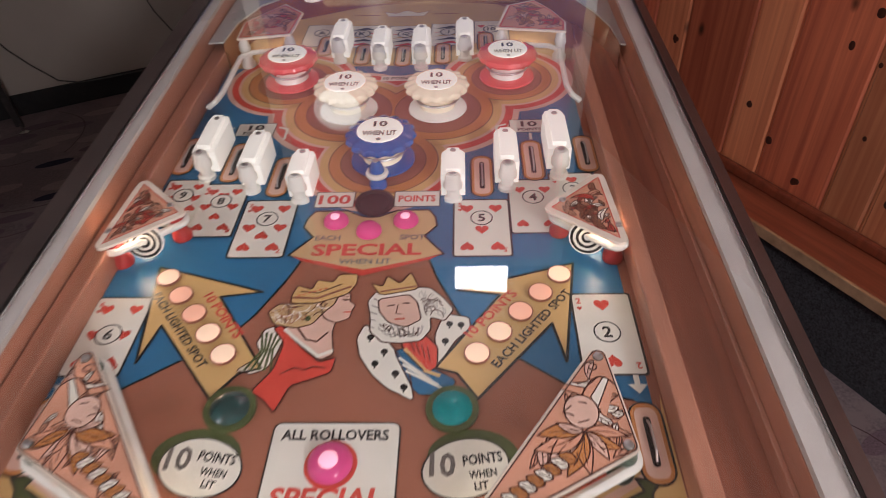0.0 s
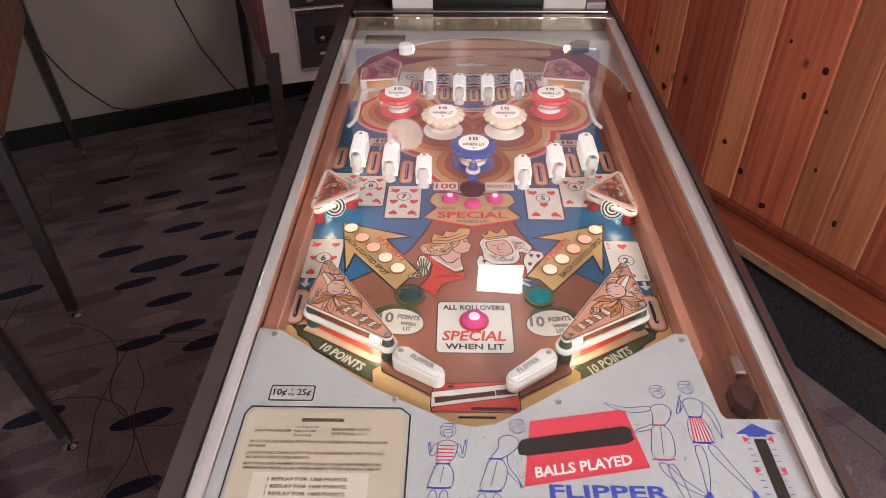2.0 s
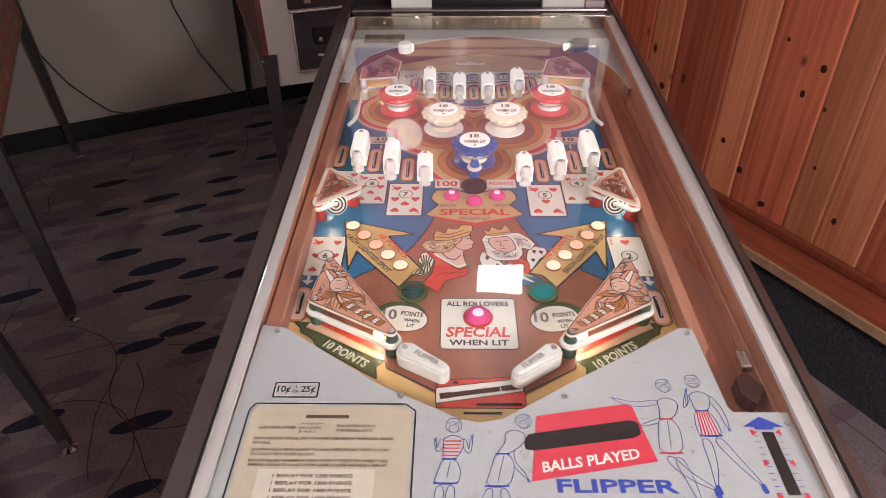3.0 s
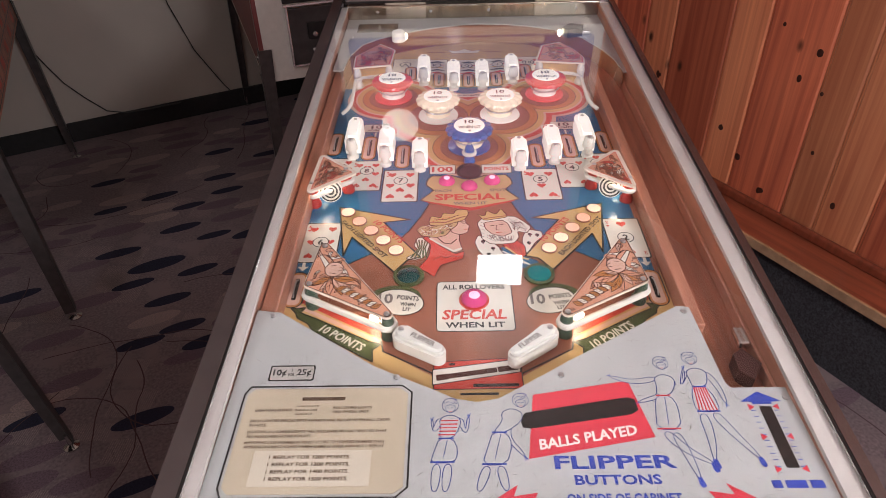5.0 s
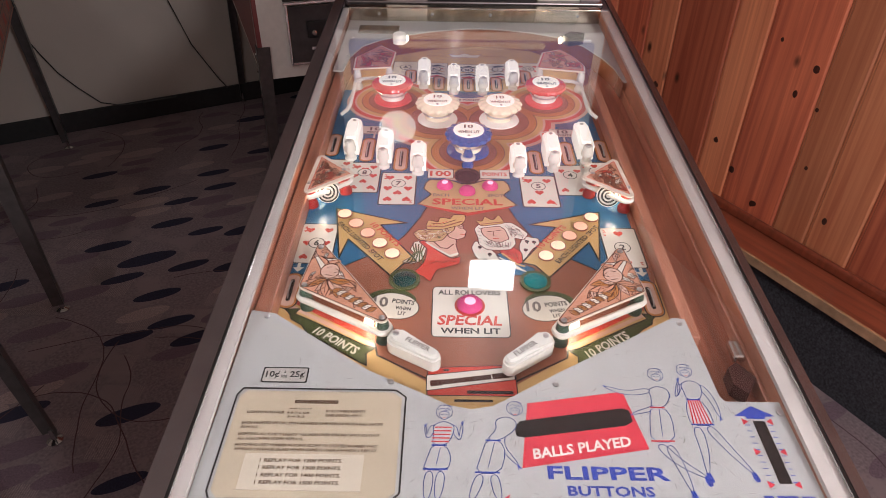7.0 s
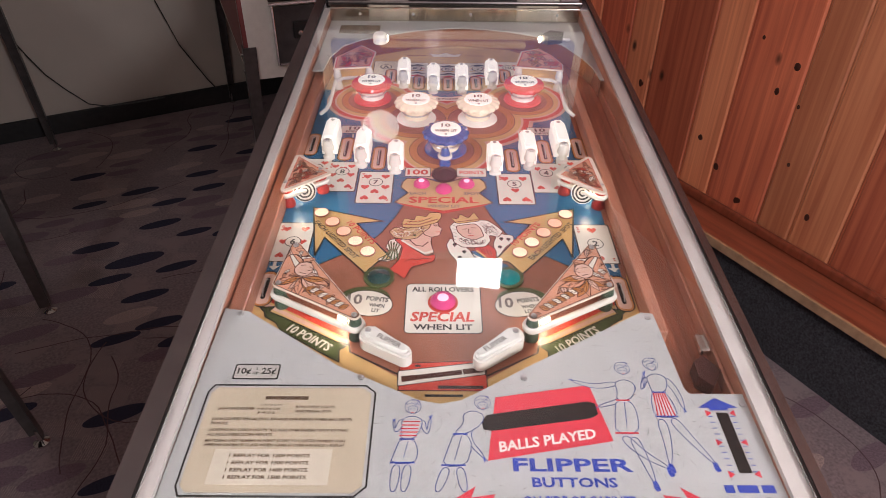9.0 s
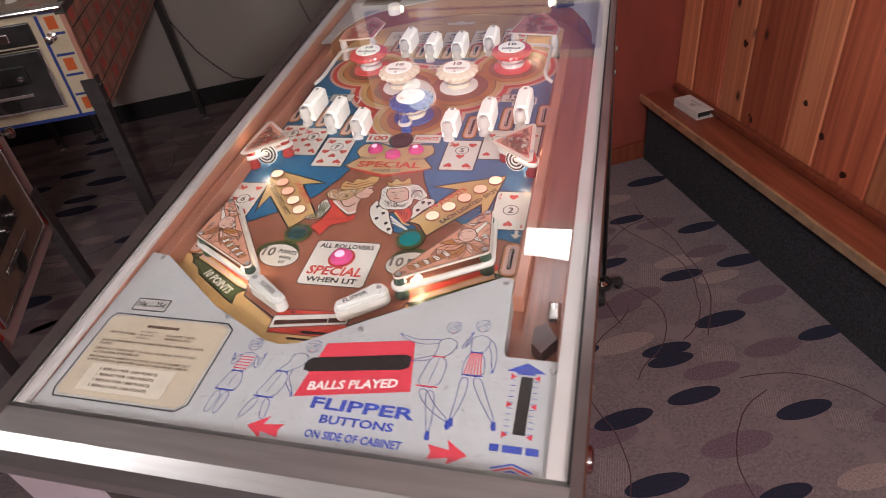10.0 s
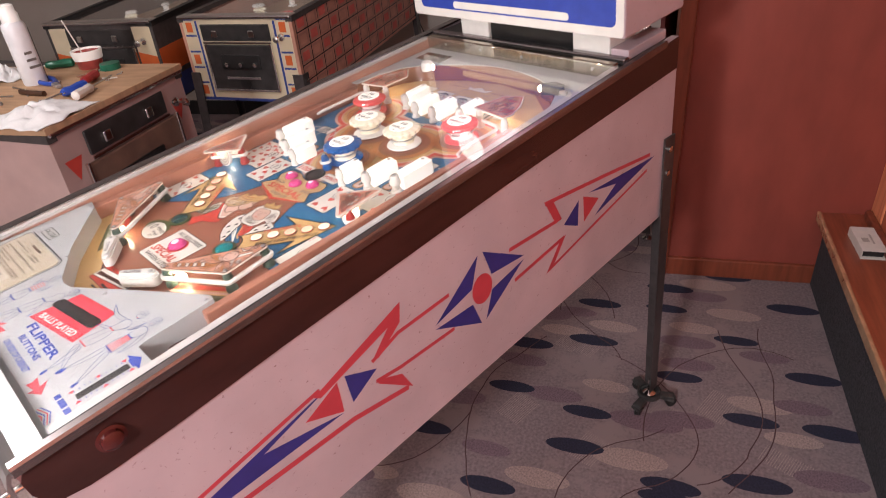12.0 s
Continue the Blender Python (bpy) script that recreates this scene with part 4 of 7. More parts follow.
# the rollover square and the oval plates
p = Print("rollover_square")
p.rect(-0.0405, -0.0035, 0.0475, 0.0775, P_BLACK, 8.5, 0.006).rect(-0.0393, -0.0023, 0.0463, 0.0763, P_CREAM, 9, 0.005)
p.disc(0.003, 0.046, 0.0175, P_RED, 10)
p.text("ALL ROLLOVERS", 0.003, 0.0675, 0.0082, P_BLACK, 12, 0.073).text("SPECIAL", 0.003, 0.0225, 0.0155, P_RED, 12, 0.072, lean=0.15).text("WHEN LIT", 0.003, 0.0065, 0.0085, P_BLACK, 12, 0.066)
decal("rollover_square", p, "cream square plate with red and black lettering")
for f, s in ((lambda p_: p_, 1), (mirror, -1)):
    p = Print("points_oval")
    c = f([(-0.083, 0.044)])[0]
    g = f([(-0.088, 0.052)])[0]
    p.disc(g[0], g[1], 0.03, P_GREEN, 8.6, 0.02)
    p.disc(c[0], c[1], 0.0292, P_BLACK, 9, 0.0212, -14 * s).disc(c[0], c[1], 0.028, P_CREAM, 9.5, 0.02, -14 * s)
    a = f([(-0.099, 0.05)])[0] if s > 0 else (0.076, 0.046)
    p.text("10", a[0], a[1], 0.017, P_DKGREY, 12, 0.017)
    b = f([(-0.073, 0.0505)])[0] if s > 0 else (0.102, 0.0505)
    p.text("POINTS", b[0], b[1], 0.0075, P_BLACK, 12, 0.026, -8 * s).text("WHEN", b[0], b[1] - 0.0105, 0.0055, P_BLACK, 12, 0.018, -8 * s).text("LIT", b[0] - 0.001, b[1] - 0.0185, 0.0055, P_BLACK, 12, 0.009, -8 * s)
    decal("points_oval", p, "cream oval plate with green figures")

# king and queen: plain shapes in their colours
def shape(p, pts, ink, layer):
    cx_, cy_ = sum(q_[0] for q_ in pts) / len(pts), sum(q_[1] for q_ in pts) / len(pts)
    pts = [(cx_ + (x - cx_) * 1.04, cy_ + (y - cy_) * 1.04) for x, y in pts]
    pts = [q_ for a, b in zip(pts, pts[1:] + pts[:1]) for q_ in ((a[0] * 0.88 + b[0] * 0.12, a[1] * 0.88 + b[1] * 0.12), (a[0] * 0.12 + b[0] * 0.88, a[1] * 0.12 + b[1] * 0.88))]
    p.outlined(pts, ink, layer, LEAFL, 0.0012)


p = Print("queen_print")
shape(p, [(-0.063, 0.135), (-0.07, 0.146), (-0.066, 0.16), (-0.057, 0.163), (-0.05, 0.15), (-0.053, 0.133), (-0.057, 0.123), (-0.068, 0.118), (-0.079, 0.122)], P_CREAM, 9)
for k in range(5):
    p.line([(-0.068 + k * 0.004, 0.158 - k * 0.001), (-0.064 + k * 0.002, 0.14), (-0.073 + k * 0.005, 0.1215)], 0.0019, P_GREEN, 9.7)
shape(p, [(-0.059, 0.16), (-0.053, 0.163), (-0.037, 0.144), (-0.019, 0.128), (-0.007, 0.133), (-0.009, 0.119), (-0.026, 0.112), (-0.036, 0.108), (-0.043, 0.086), (-0.052, 0.096), (-0.063, 0.103), (-0.051, 0.122), (-0.048, 0.146)], P_RED, 10)
p.line([(-0.045, 0.118), (-0.036, 0.1235), (-0.028, 0.121), (-0.022, 0.1245), (-0.013, 0.123)], 0.0012, LEAFL, 10.8)
shape(p, [(-0.046, 0.167), (-0.02, 0.175), (-0.012, 0.167), (-0.013, 0.156), (-0.009, 0.136), (-0.019, 0.131), (-0.036, 0.145), (-0.05, 0.162)], P_PINK, 10.6)
p.line([(-0.05, 0.16), (-0.036, 0.147), (-0.02, 0.134), (-0.01, 0.139)], 0.003, P_CREAM, 11.3).line([(-0.043, 0.165), (-0.032, 0.15), (-0.023, 0.148), (-0.016, 0.157)], 0.0016, LEAFL, 11.4)
shape(p, [(-0.026, 0.188), (-0.009, 0.199), (-0.003, 0.197), (-0.003, 0.19), (0.002, 0.185), (0.0, 0.18), (-0.001, 0.172), (-0.011, 0.167), (-0.021, 0.172)], P_PINK, 11.6)
p.line([(-0.009, 0.192), (-0.004, 0.191)], 0.0012, LEAFL, 12.3).line([(-0.006, 0.178), (-0.001, 0.178)], 0.0014, P_RED, 12.3)
shape(p, [(-0.067, 0.178), (-0.06, 0.187), (-0.049, 0.186), (-0.027, 0.191), (-0.013, 0.199), (-0.016, 0.186), (-0.023, 0.178), (-0.03, 0.166), (-0.042, 0.162), (-0.06, 0.166)], P_TAN, 12)
scrollwork(p, [(-0.067, 0.178), (-0.06, 0.187), (-0.027, 0.191), (-0.016, 0.186), (-0.03, 0.166), (-0.06, 0.166)], 31, (P_BROWN, LEAFL, P_CREAM), 34, 0.014, 0.0007, 13, False)
shape(p, [(-0.051, 0.197), (-0.048, 0.208), (-0.036, 0.203), (-0.033, 0.214), (-0.02, 0.211), (-0.016, 0.22), (-0.001, 0.22), (0.0, 0.21), (-0.006, 0.198), (-0.03, 0.188), (-0.05, 0.188)], P_YELLOW, 15)
p.line([(-0.05, 0.194), (-0.03, 0.193), (-0.004, 0.206)], 0.0022, P_BROWN, 16).line([(-0.045, 0.201), (-0.03, 0.199), (-0.012, 0.209)], 0.0012, LEAFL, 16)
p.line([(-0.0105, 0.1945), (-0.0045, 0.1945)], 0.0008, LEAFL, 17).disc(-0.0065, 0.1905, 0.0011, LEAFL, 17, n=8)
p.disc(-0.034, 0.171, 0.0022, P_GREEN, 17, 0.003, n=10)
for k in range(6):
    p.disc(-0.046 + k * 0.0042, 0.196 + 0.0016 * k, 0.0011, P_RED, 17, n=8)
decal("queen_print", p, "plain coloured queen figure print")
p = Print("king_print")
shape(p, [(0.068, 0.154), (0.075, 0.175), (0.094, 0.171), (0.095, 0.16), (0.084, 0.149), (0.078, 0.138), (0.071, 0.125)], P_CREAM, 9)
shape(p, [(0.008, 0.15), (0.013, 0.164), (0.03, 0.15), (0.04, 0.136), (0.05, 0.117), (0.054, 0.095), (0.034, 0.106), (0.022, 0.118), (0.012, 0.134)], P_CREAM, 9.4)
shape(p, [(0.038, 0.138), (0.045, 0.14), (0.068, 0.122), (0.084, 0.112), (0.078, 0.1), (0.056, 0.1)], P_BLUE, 9.8)
for k in range(3):
    p.line([(0.042 + k * 0.003, 0.132 - k * 0.006), (0.066 + k * 0.005, 0.112 - k * 0.004)], 0.0022, P_CREAM, 10.6)
shape(p, [(0.041, 0.15), (0.06, 0.154), (0.07, 0.142), (0.07, 0.124), (0.062, 0.119), (0.046, 0.138)], P_RED, 10.8)
p.line([(0.046, 0.14), (0.062, 0.12), (0.072, 0.116)], 0.003, P_YELLOW, 11.5)
for k in range(4):
    p.line([(0.049 + k * 0.0045, 0.148 - k * 0.002), (0.053 + k * 0.004, 0.138 - k * 0.003)], 0.0009, LEAFL, 11.6)
for x, y in ((0.018, 0.152), (0.03, 0.138), (0.024, 0.127), (0.04, 0.118), (0.047, 0.106), (0.079, 0.165), (0.088, 0.164), (0.076, 0.148)):
    p.disc(x, y, 0.0029, P_BLACK, 11, n=8).line([(x, y), (x, y - 0.0045)], 0.0012, P_BLACK, 11.2)
shape(p, [(0.013, 0.189), (0.019, 0.199), (0.048, 0.204), (0.062, 0.203), (0.072, 0.193), (0.081, 0.18), (0.074, 0.168), (0.063, 0.172), (0.064, 0.16), (0.057, 0.149), (0.041, 0.147), (0.028, 0.148), (0.018, 0.158), (0.017, 0.172)], P_CREAM, 12)
shape(p, [(0.021, 0.191), (0.045, 0.196), (0.052, 0.188), (0.056, 0.17), (0.044, 0.162), (0.031, 0.167), (0.023, 0.178)], P_PINK, 13)
scrollwork(p, [(0.052, 0.2), (0.062, 0.201), (0.079, 0.181), (0.074, 0.17), (0.06, 0.174), (0.056, 0.188)], 33, (P_GREY, LEAFL), 24, 0.014, 0.0007, 13, False)
scrollwork(p, [(0.02, 0.17), (0.03, 0.165), (0.044, 0.16), (0.06, 0.165), (0.056, 0.151), (0.028, 0.15)], 34, (P_GREY, LEAFL), 24, 0.011, 0.0007, 14, False)
p.line([(0.029, 0.184), (0.034, 0.185)], 0.0013, LEAFL, 15).line([(0.041, 0.187), (0.046, 0.187)], 0.0013, LEAFL, 15).line([(0.037, 0.185), (0.036, 0.176), (0.04, 0.175)], 0.0009, LEAFL, 15).line([(0.036, 0.17), (0.043, 0.1705)], 0.0015, P_RED, 15)
shape(p, [(0.013, 0.21), (0.023, 0.206), (0.026, 0.218), (0.037, 0.209), (0.045, 0.222), (0.053, 0.203), (0.022, 0.196)], P_YELLOW, 15.6)
p.line([(0.022, 0.2), (0.052, 0.206)], 0.0018, P_BROWN, 16.6)
for k in range(7):
    p.line([(0.03 + k * 0.0042, 0.164 - 0.001 * abs(k - 3)), (0.034 + k * 0.0034, 0.152)], 0.0007, P_DKGREY, 16)
for k in range(5):
    p.line([(0.017 - 0.001 * k, 0.192 - k * 0.007), (0.0215 - 0.0004 * k, 0.189 - k * 0.007)], 0.0007, P_DKGREY, 16)
decal("king_print", p, "plain coloured king figure print")
for x, y, s in ((-0.143, 0.452, -1), (0.163, 0.45, 1)):
    p = Print("score_tag")
    p.rect(x - 0.022, y - 0.013, x + 0.022, y + 0.013, P_BLACK, 8.6).rect(x - 0.021, y - 0.012, x + 0.021, y + 0.012, P_CREAM, 9)
    p.text("10", x, y + 0.004, 0.011, P_BLACK, 11, 0.018).text("POINTS", x, y - 0.007, 0.006, P_BLACK, 11, 0.026)
    p.line([(x - 0.026, y + 0.004), (x - 0.036, y), (x - 0.036, y - 0.02)], 0.003, P_CREAM, 9).line([(x + 0.026, y + 0.004), (x + 0.036, y), (x + 0.036, y - 0.02)], 0.003, P_CREAM, 9)
    p.line([(x, y - 0.015), (x, y - 0.026)], 0.003, P_CREAM, 9)
    decal("score_tag", p, "cream score tag with arrows")
p = Print("score_tag")
p.rect(-0.012, 0.558, 0.034, 0.572, P_CREAM, 9.4).text("10 POINTS", 0.011, 0.565, 0.007, P_BLACK, 11, 0.04)
decal("score_tag", p)
for x, s in ((-0.2045, -1), (0.2135, 1)):
    p = Print("lane_arrow")
    p.poly([(x - 0.002, 0.116), (x + 0.002, 0.116), (x + 0.002, 0.108), (x + 0.007, 0.108), (x, 0.1), (x - 0.007, 0.108), (x - 0.002, 0.108)], P_CREAM, 11)
    decal("lane_arrow", p, "cream arrow")

# rollover lanes: wooden insert with a slot and a wire
for x, y, ln in ((-0.204, 0.402, 0.07), (-0.149, 0.389, 0.073), (-0.0955, 0.3625, 0.07), (0.109, 0.359, 0.07), (0.1615, 0.385, 0.073), (0.217, 0.395, 0.068),
                 (-0.2065, 0.067, 0.062), (0.2135, 0.0625, 0.062), (-0.096, 0.66, 0.062), (-0.042, 0.632, 0.062), (0.012, 0.626, 0.062), (0.064, 0.63, 0.062), (0.121, 0.661, 0.062)):
    p = Print("rollover_lane")
    w = 0.0118
    p.rect(x - w, y - ln / 2, x + w, y + ln / 2, P_BLACK, 13.5, w * 0.98).rect(x - w + 0.0016, y - ln / 2 + 0.0016, x + w - 0.0016, y + ln / 2 - 0.0016, P_ORANGE, 14, w * 0.8)
    p.rect(x - w + 0.004, y - ln / 2 + 0.005, x + w - 0.004, y + ln / 2 - 0.005, P_PINK, 14.5, 0.006)
    p.rect(x - 0.0026, y - ln / 2 + 0.013, x + 0.0026, y + ln / 2 - 0.012, P_BLACK, 15, 0.0024)
    lane = decal("rollover_lane", p, "wood-toned rollover slot with a dark outline")
    part("rollover_wire", tube(B(), [(x, y - ln / 2 + 0.016, 0.002), (x, y - ln / 2 + 0.022, 0.006), (x, y + ln / 2 - 0.022, 0.006), (x, y + ln / 2 - 0.016, 0.002)], 0.0009, 6), STEEL, PF)

# ---- on the playfield ----
for x, y, plast, lab in ((-0.122, 0.561, REDPL, "red"), (0.144, 0.561, REDPL, "red"), (-0.042, 0.489, CRMPL, "cream"), (0.061, 0.489, CRMPL, "cream"), (0.007, 0.388, BLUPL, "blue")):
    at = ML @ pose(x, y, 0) @ Matrix.Diagonal((1, 1, 0.8, 1))
    wavy = (16, 0.045 if lab != "red" else 0.02)
    bp = part("pop_bumper", lathe(B(), [(0.0205, 0.003), (0.0205, 0.009), (0.0185, 0.012), (0.0175, 0.03), (0.019, 0.034)], 28), CRMPL if lab != "red" else WPLAST_GLOW, MACH, f"lit pop bumper with a {lab} cap", at, True)
    part("skirt", lathe(B(), [(0.0335, 0.0032), (0.033, 0.0052), (0.021, 0.0085)], 36), WPLAST_GLOW if lab == "cream" else plast, bp, smooth=True)
    part("ring", tube(B(), [(0.024 * math.cos(a * 0.2618), 0.024 * math.sin(a * 0.2618), 0.021) for a in range(24)], 0.0016, 6, True), STEEL, bp, "metal ring", smooth=True)
    part("cap", lathe(B(), [(0.026, 0.031), (0.0335, 0.034), (0.0355, 0.038), (0.034, 0.0425), (0.027, 0.046), (0.0235, 0.0472)], 96, wave=wavy), plast, bp, f"scalloped {lab} plastic cap", smooth=True)
    part("cap_label", lathe(B(), [(0.0235, 0.0468), (0.023, 0.0482), (0.021, 0.0486)], 36), LABELW, bp, "white label disc", smooth=True)
    p = Print("cap_wording")
    p.text("10", 0, 0.0095, 0.0105, P_BLACK, 1, 0.014).text("WHEN LIT", 0, -0.0075, 0.0085, P_BLACK, 1, 0.034)
    part("cap_wording", p.mesh(), None, bp, "", pose(0, 0, 0.0488))
    part("cap_screw", lathe(B(), [(0.0022, 0), (0.0022, 0.001), (0.001, 0.0015)], 10, (0.0, -0.019, 0.0486)), STEEL, bp)

# white lane guides: plastic cover emitting for hidden bulbs, over a peg, two screws
SCREW = mesh_of("screw", lathe(B(), [(0.0032, 0), (0.003, 0.0012), (0.0015, 0.0018)], 12), STEEL, True)
guide_bm = B()
prof = [(-0.0115, 0.004), (0.0115, 0.004), (0.0115, 0.062), (0.008, 0.07), (-0.008, 0.07), (-0.0115, 0.062)]
prism(guide_bm, prof, 0.002, 0.031)
bmesh.ops.bevel(guide_bm, geom=[e for e in guide_bm.edges if e.verts[0].co.z > 0.02 and e.verts[1].co.z > 0.02], offset=0.005, segments=4, affect="EDGES")
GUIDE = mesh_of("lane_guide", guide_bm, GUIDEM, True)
PEG = mesh_of("peg", lathe(B(), [(0.0088, 0), (0.0088, 0.004), (0.0062, 0.006), (0.0062, 0.013), (0.009, 0.015), (0.0092, 0.02), (0.0078, 0.0225), (0.0074, 0.029), (0.006, 0.031), (0.001, 0.0312)], 20), WRUB, True)
guide_spots = [(-0.172, 0.3671, 1.03), (-0.12, 0.3436, 0.903), (-0.068, 0.3246, 0.645), (0.0805, 0.3235, 0.629), (0.133, 0.3415, 0.887), (0.1855, 0.3623, 1.08), (-0.07, 0.6177, 0.919), (-0.015, 0.5955, 0.871), (0.037, 0.5945, 0.887), (0.093, 0.6165, 0.871)]
for x, y, k in guide_spots:
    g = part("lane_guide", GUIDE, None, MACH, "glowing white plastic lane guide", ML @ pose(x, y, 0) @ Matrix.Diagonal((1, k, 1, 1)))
    part("peg", PEG, None, g, "white peg with a rubber ring", pose(0, -0.004, 0))
    part("screw", SCREW, None, g, "", pose(0, 0.058, 0.0309) @ Matrix.Diagonal((1, 1 / k, 0.6, 1)))
    part("screw", SCREW, None, g, "", pose(0, -0.004, 0.0312))


def post(x, y, mat, parent=MACH, h=0.032, label=""):
    bm = lathe(B(), [(0.0088, 0), (0.0088, 0.006), (0.0068, 0.009), (0.0062, h * 0.55), (0.0075, h * 0.62), (0.006, h * 0.85), (0.0035, h)], 18, (x, y, 0))
    o = part("post", bm, mat, parent, label, ML if parent is MACH else None, True)
    part("screw", SCREW, None, o, "", pose(x, y, h))
    return o


def loop(pts, r, n=7):
    """A rubber ring stretched round some posts: the outline of the discs."""
    c = Vector((sum(p[0] for p in pts) / len(pts), sum(p[1] for p in pts) / len(pts)))
    pts = sorted(pts, key=lambda p: math.atan2(p[1] - c.y, p[0] - c.x))
    out = []
    m = len(pts)
    for i, p in enumerate(pts):
        a, b = pts[i - 1], pts[(i + 1) % m]
        n0 = math.atan2(-(p[0] - a[0]), p[1] - a[1])
        n1 = math.atan2(-(b[0] - p[0]), b[1] - p[1])
        while n1 < n0:
            n1 += 2 * math.pi
        for k in range(n):
            t = n0 + (n1 - n0) * k / (n - 1)
            out.append((p[0] + r * math.cos(t), p[1] + r * math.sin(t)))
    return out


def petal(p, a, b, w, ink, layer, bend=0.0):
    """A printed pointed leaf from a to b, with its outline and rib."""
    (ax, ay), (bx, by) = a, b
    nx, ny = -(by - ay), bx - ax
    mid, one, two = [], [], []
    for i in range(9):
        t = i / 8
        k, o = math.sin(math.pi * t ** 0.85) * w, math.sin(math.pi * t) * bend
        x, y = ax + (bx - ax) * t + nx * o, ay + (by - ay) * t + ny * o
        mid.append((x, y))
        one.append((x + nx * k, y + ny * k))
        two.append((x - nx * k, y - ny * k))
    shape = one + two[::-1][1:-1]
    p.poly(shape, ink, layer).line(shape, 0.0009, LEAFL, layer + 0.2, True).line(mid[:7], 0.0006, LEAFL, layer + 0.3)


def jester(p, f):
    """A plain round head under a striped plume, a ruff of pointed leaves and a twisted cord."""
    q = lambda x, y: f([(x, y)])[0]
    for i in range(7):
        t0, t1 = i / 7, (i + 1) / 7
        low = lambda t: (-0.171 + 0.026 * t, 0.06 + 0.026 * math.sin(2.2 * t))
        top = lambda t: (-0.18 + 0.022 * t, 0.065 + 0.034 * math.sin(1.2 + 1.6 * t) - 0.012 * (1 - t))
        p.poly([q(*low(t0)), q(*low(t1)), q(*top(t1)), q(*top(t0))], P_CREAM if i % 2 else PEACH, 5.4).line([q(*low(t1)), q(*top(t1))], 0.0009, LEAFL, 5.6)
    p.line([q(-0.18 + 0.022 * k / 8, 0.065 + 0.034 * math.sin(1.2 + 0.2 * k) - 0.012 * (1 - k / 8)) for k in range(9)], 0.0012, LEAFL, 5.8)
    p.line([q(-0.167 + 0.006 * math.cos(k * 0.6) * (1 - k / 14), 0.098 + 0.005 * math.sin(k * 0.6) * (1 - k / 14)) for k in range(12)], 0.001, LEAFL, 5.8)
    tips = ((-0.181, 0.047), (-0.177, 0.038), (-0.168, 0.031), (-0.156, 0.0215), (-0.142, 0.0205), (-0.132, 0.027), (-0.124, 0.037), (-0.127, 0.047), (-0.139, 0.056))
    for i, tip in enumerate(tips):
        petal(p, q(-0.156, 0.05), q(*tip), 0.17, (PEACH, P_ORANGE, P_PINK)[i % 3], 6 + i * 0.3, 0.06 * (-1) ** i)
    for i in range(9):
        t = i / 8
        x, y = -0.143 + 0.04 * t, 0.031 - 0.029 * t
        petal(p, q(x - 0.006, y - 0.001), q(x + 0.005, y + 0.004), 0.3, P_CREAM if i % 2 else P_ORANGE, 8.8 + i * 0.25)
    hx, hy = q(-0.156, 0.064)
    p.disc(hx, hy, 0.0112, LEAFL, 11.2, 0.0125).disc(hx, hy, 0.0103, P_PINK, 11.5, 0.0116)
    p.line([q(-0.15, 0.068), q(-0.1445, 0.0635), q(-0.151, 0.061)], 0.0009, LEAFL, 11.8).line([q(-0.16, 0.058), q(-0.153, 0.056)], 0.0009, LEAFL, 11.8).line([q(-0.16, 0.07), q(-0.155, 0.071)], 0.0009, LEAFL, 11.8)


# slingshots
SL = [(-0.173, 0.107), (-0.181, 0.041), (-0.091, -0.008)]
for f, s in ((lambda p_: p_, 1), (mirror, -1)):
    corners = f(SL)
    ring = loop(corners, 0.0075)
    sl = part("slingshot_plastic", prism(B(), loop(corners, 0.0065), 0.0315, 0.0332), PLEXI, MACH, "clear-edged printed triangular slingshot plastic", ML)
    p = Print("plastic_print")
    q = lambda x, y: f([(x, y)])[0]
    inner = loop(corners, 0.0048)
    p.poly(inner, PEACH, 1)
    leafwork(p, inner, 5, (PEACH, P_PINK, PEACH, P_CREAM), LEAFL, 26, 0.02)
    jester(p, f)
    p.line(inner, 0.0009, LEAFL, 9, True)
    part("plastic_print", p.mesh(), None, sl, "orange and cream leaves with dark brown outlines", pose(0, 0, 0.0336))
    part("rubber_ring", tube(B(), [(x, y, 0.018) for x, y in ring], 0.0038, 8, True), WRUB, MACH, "white rubber ring", ML, True)
    for i, (x, y) in enumerate(corners):
        post(x, y, GRNPOST, h=0.034, label="dark green post" if i else "")
    bx, by = f([(-0.108, 0.006)])[0]
    part("bulb", lathe(B(), [(0.003, 0.006), (0.0045, 0.011), (0.0045, 0.016), (0.002, 0.02)], 12, (bx, by, 0)), BULB, MACH, "lit bulb", ML, True)

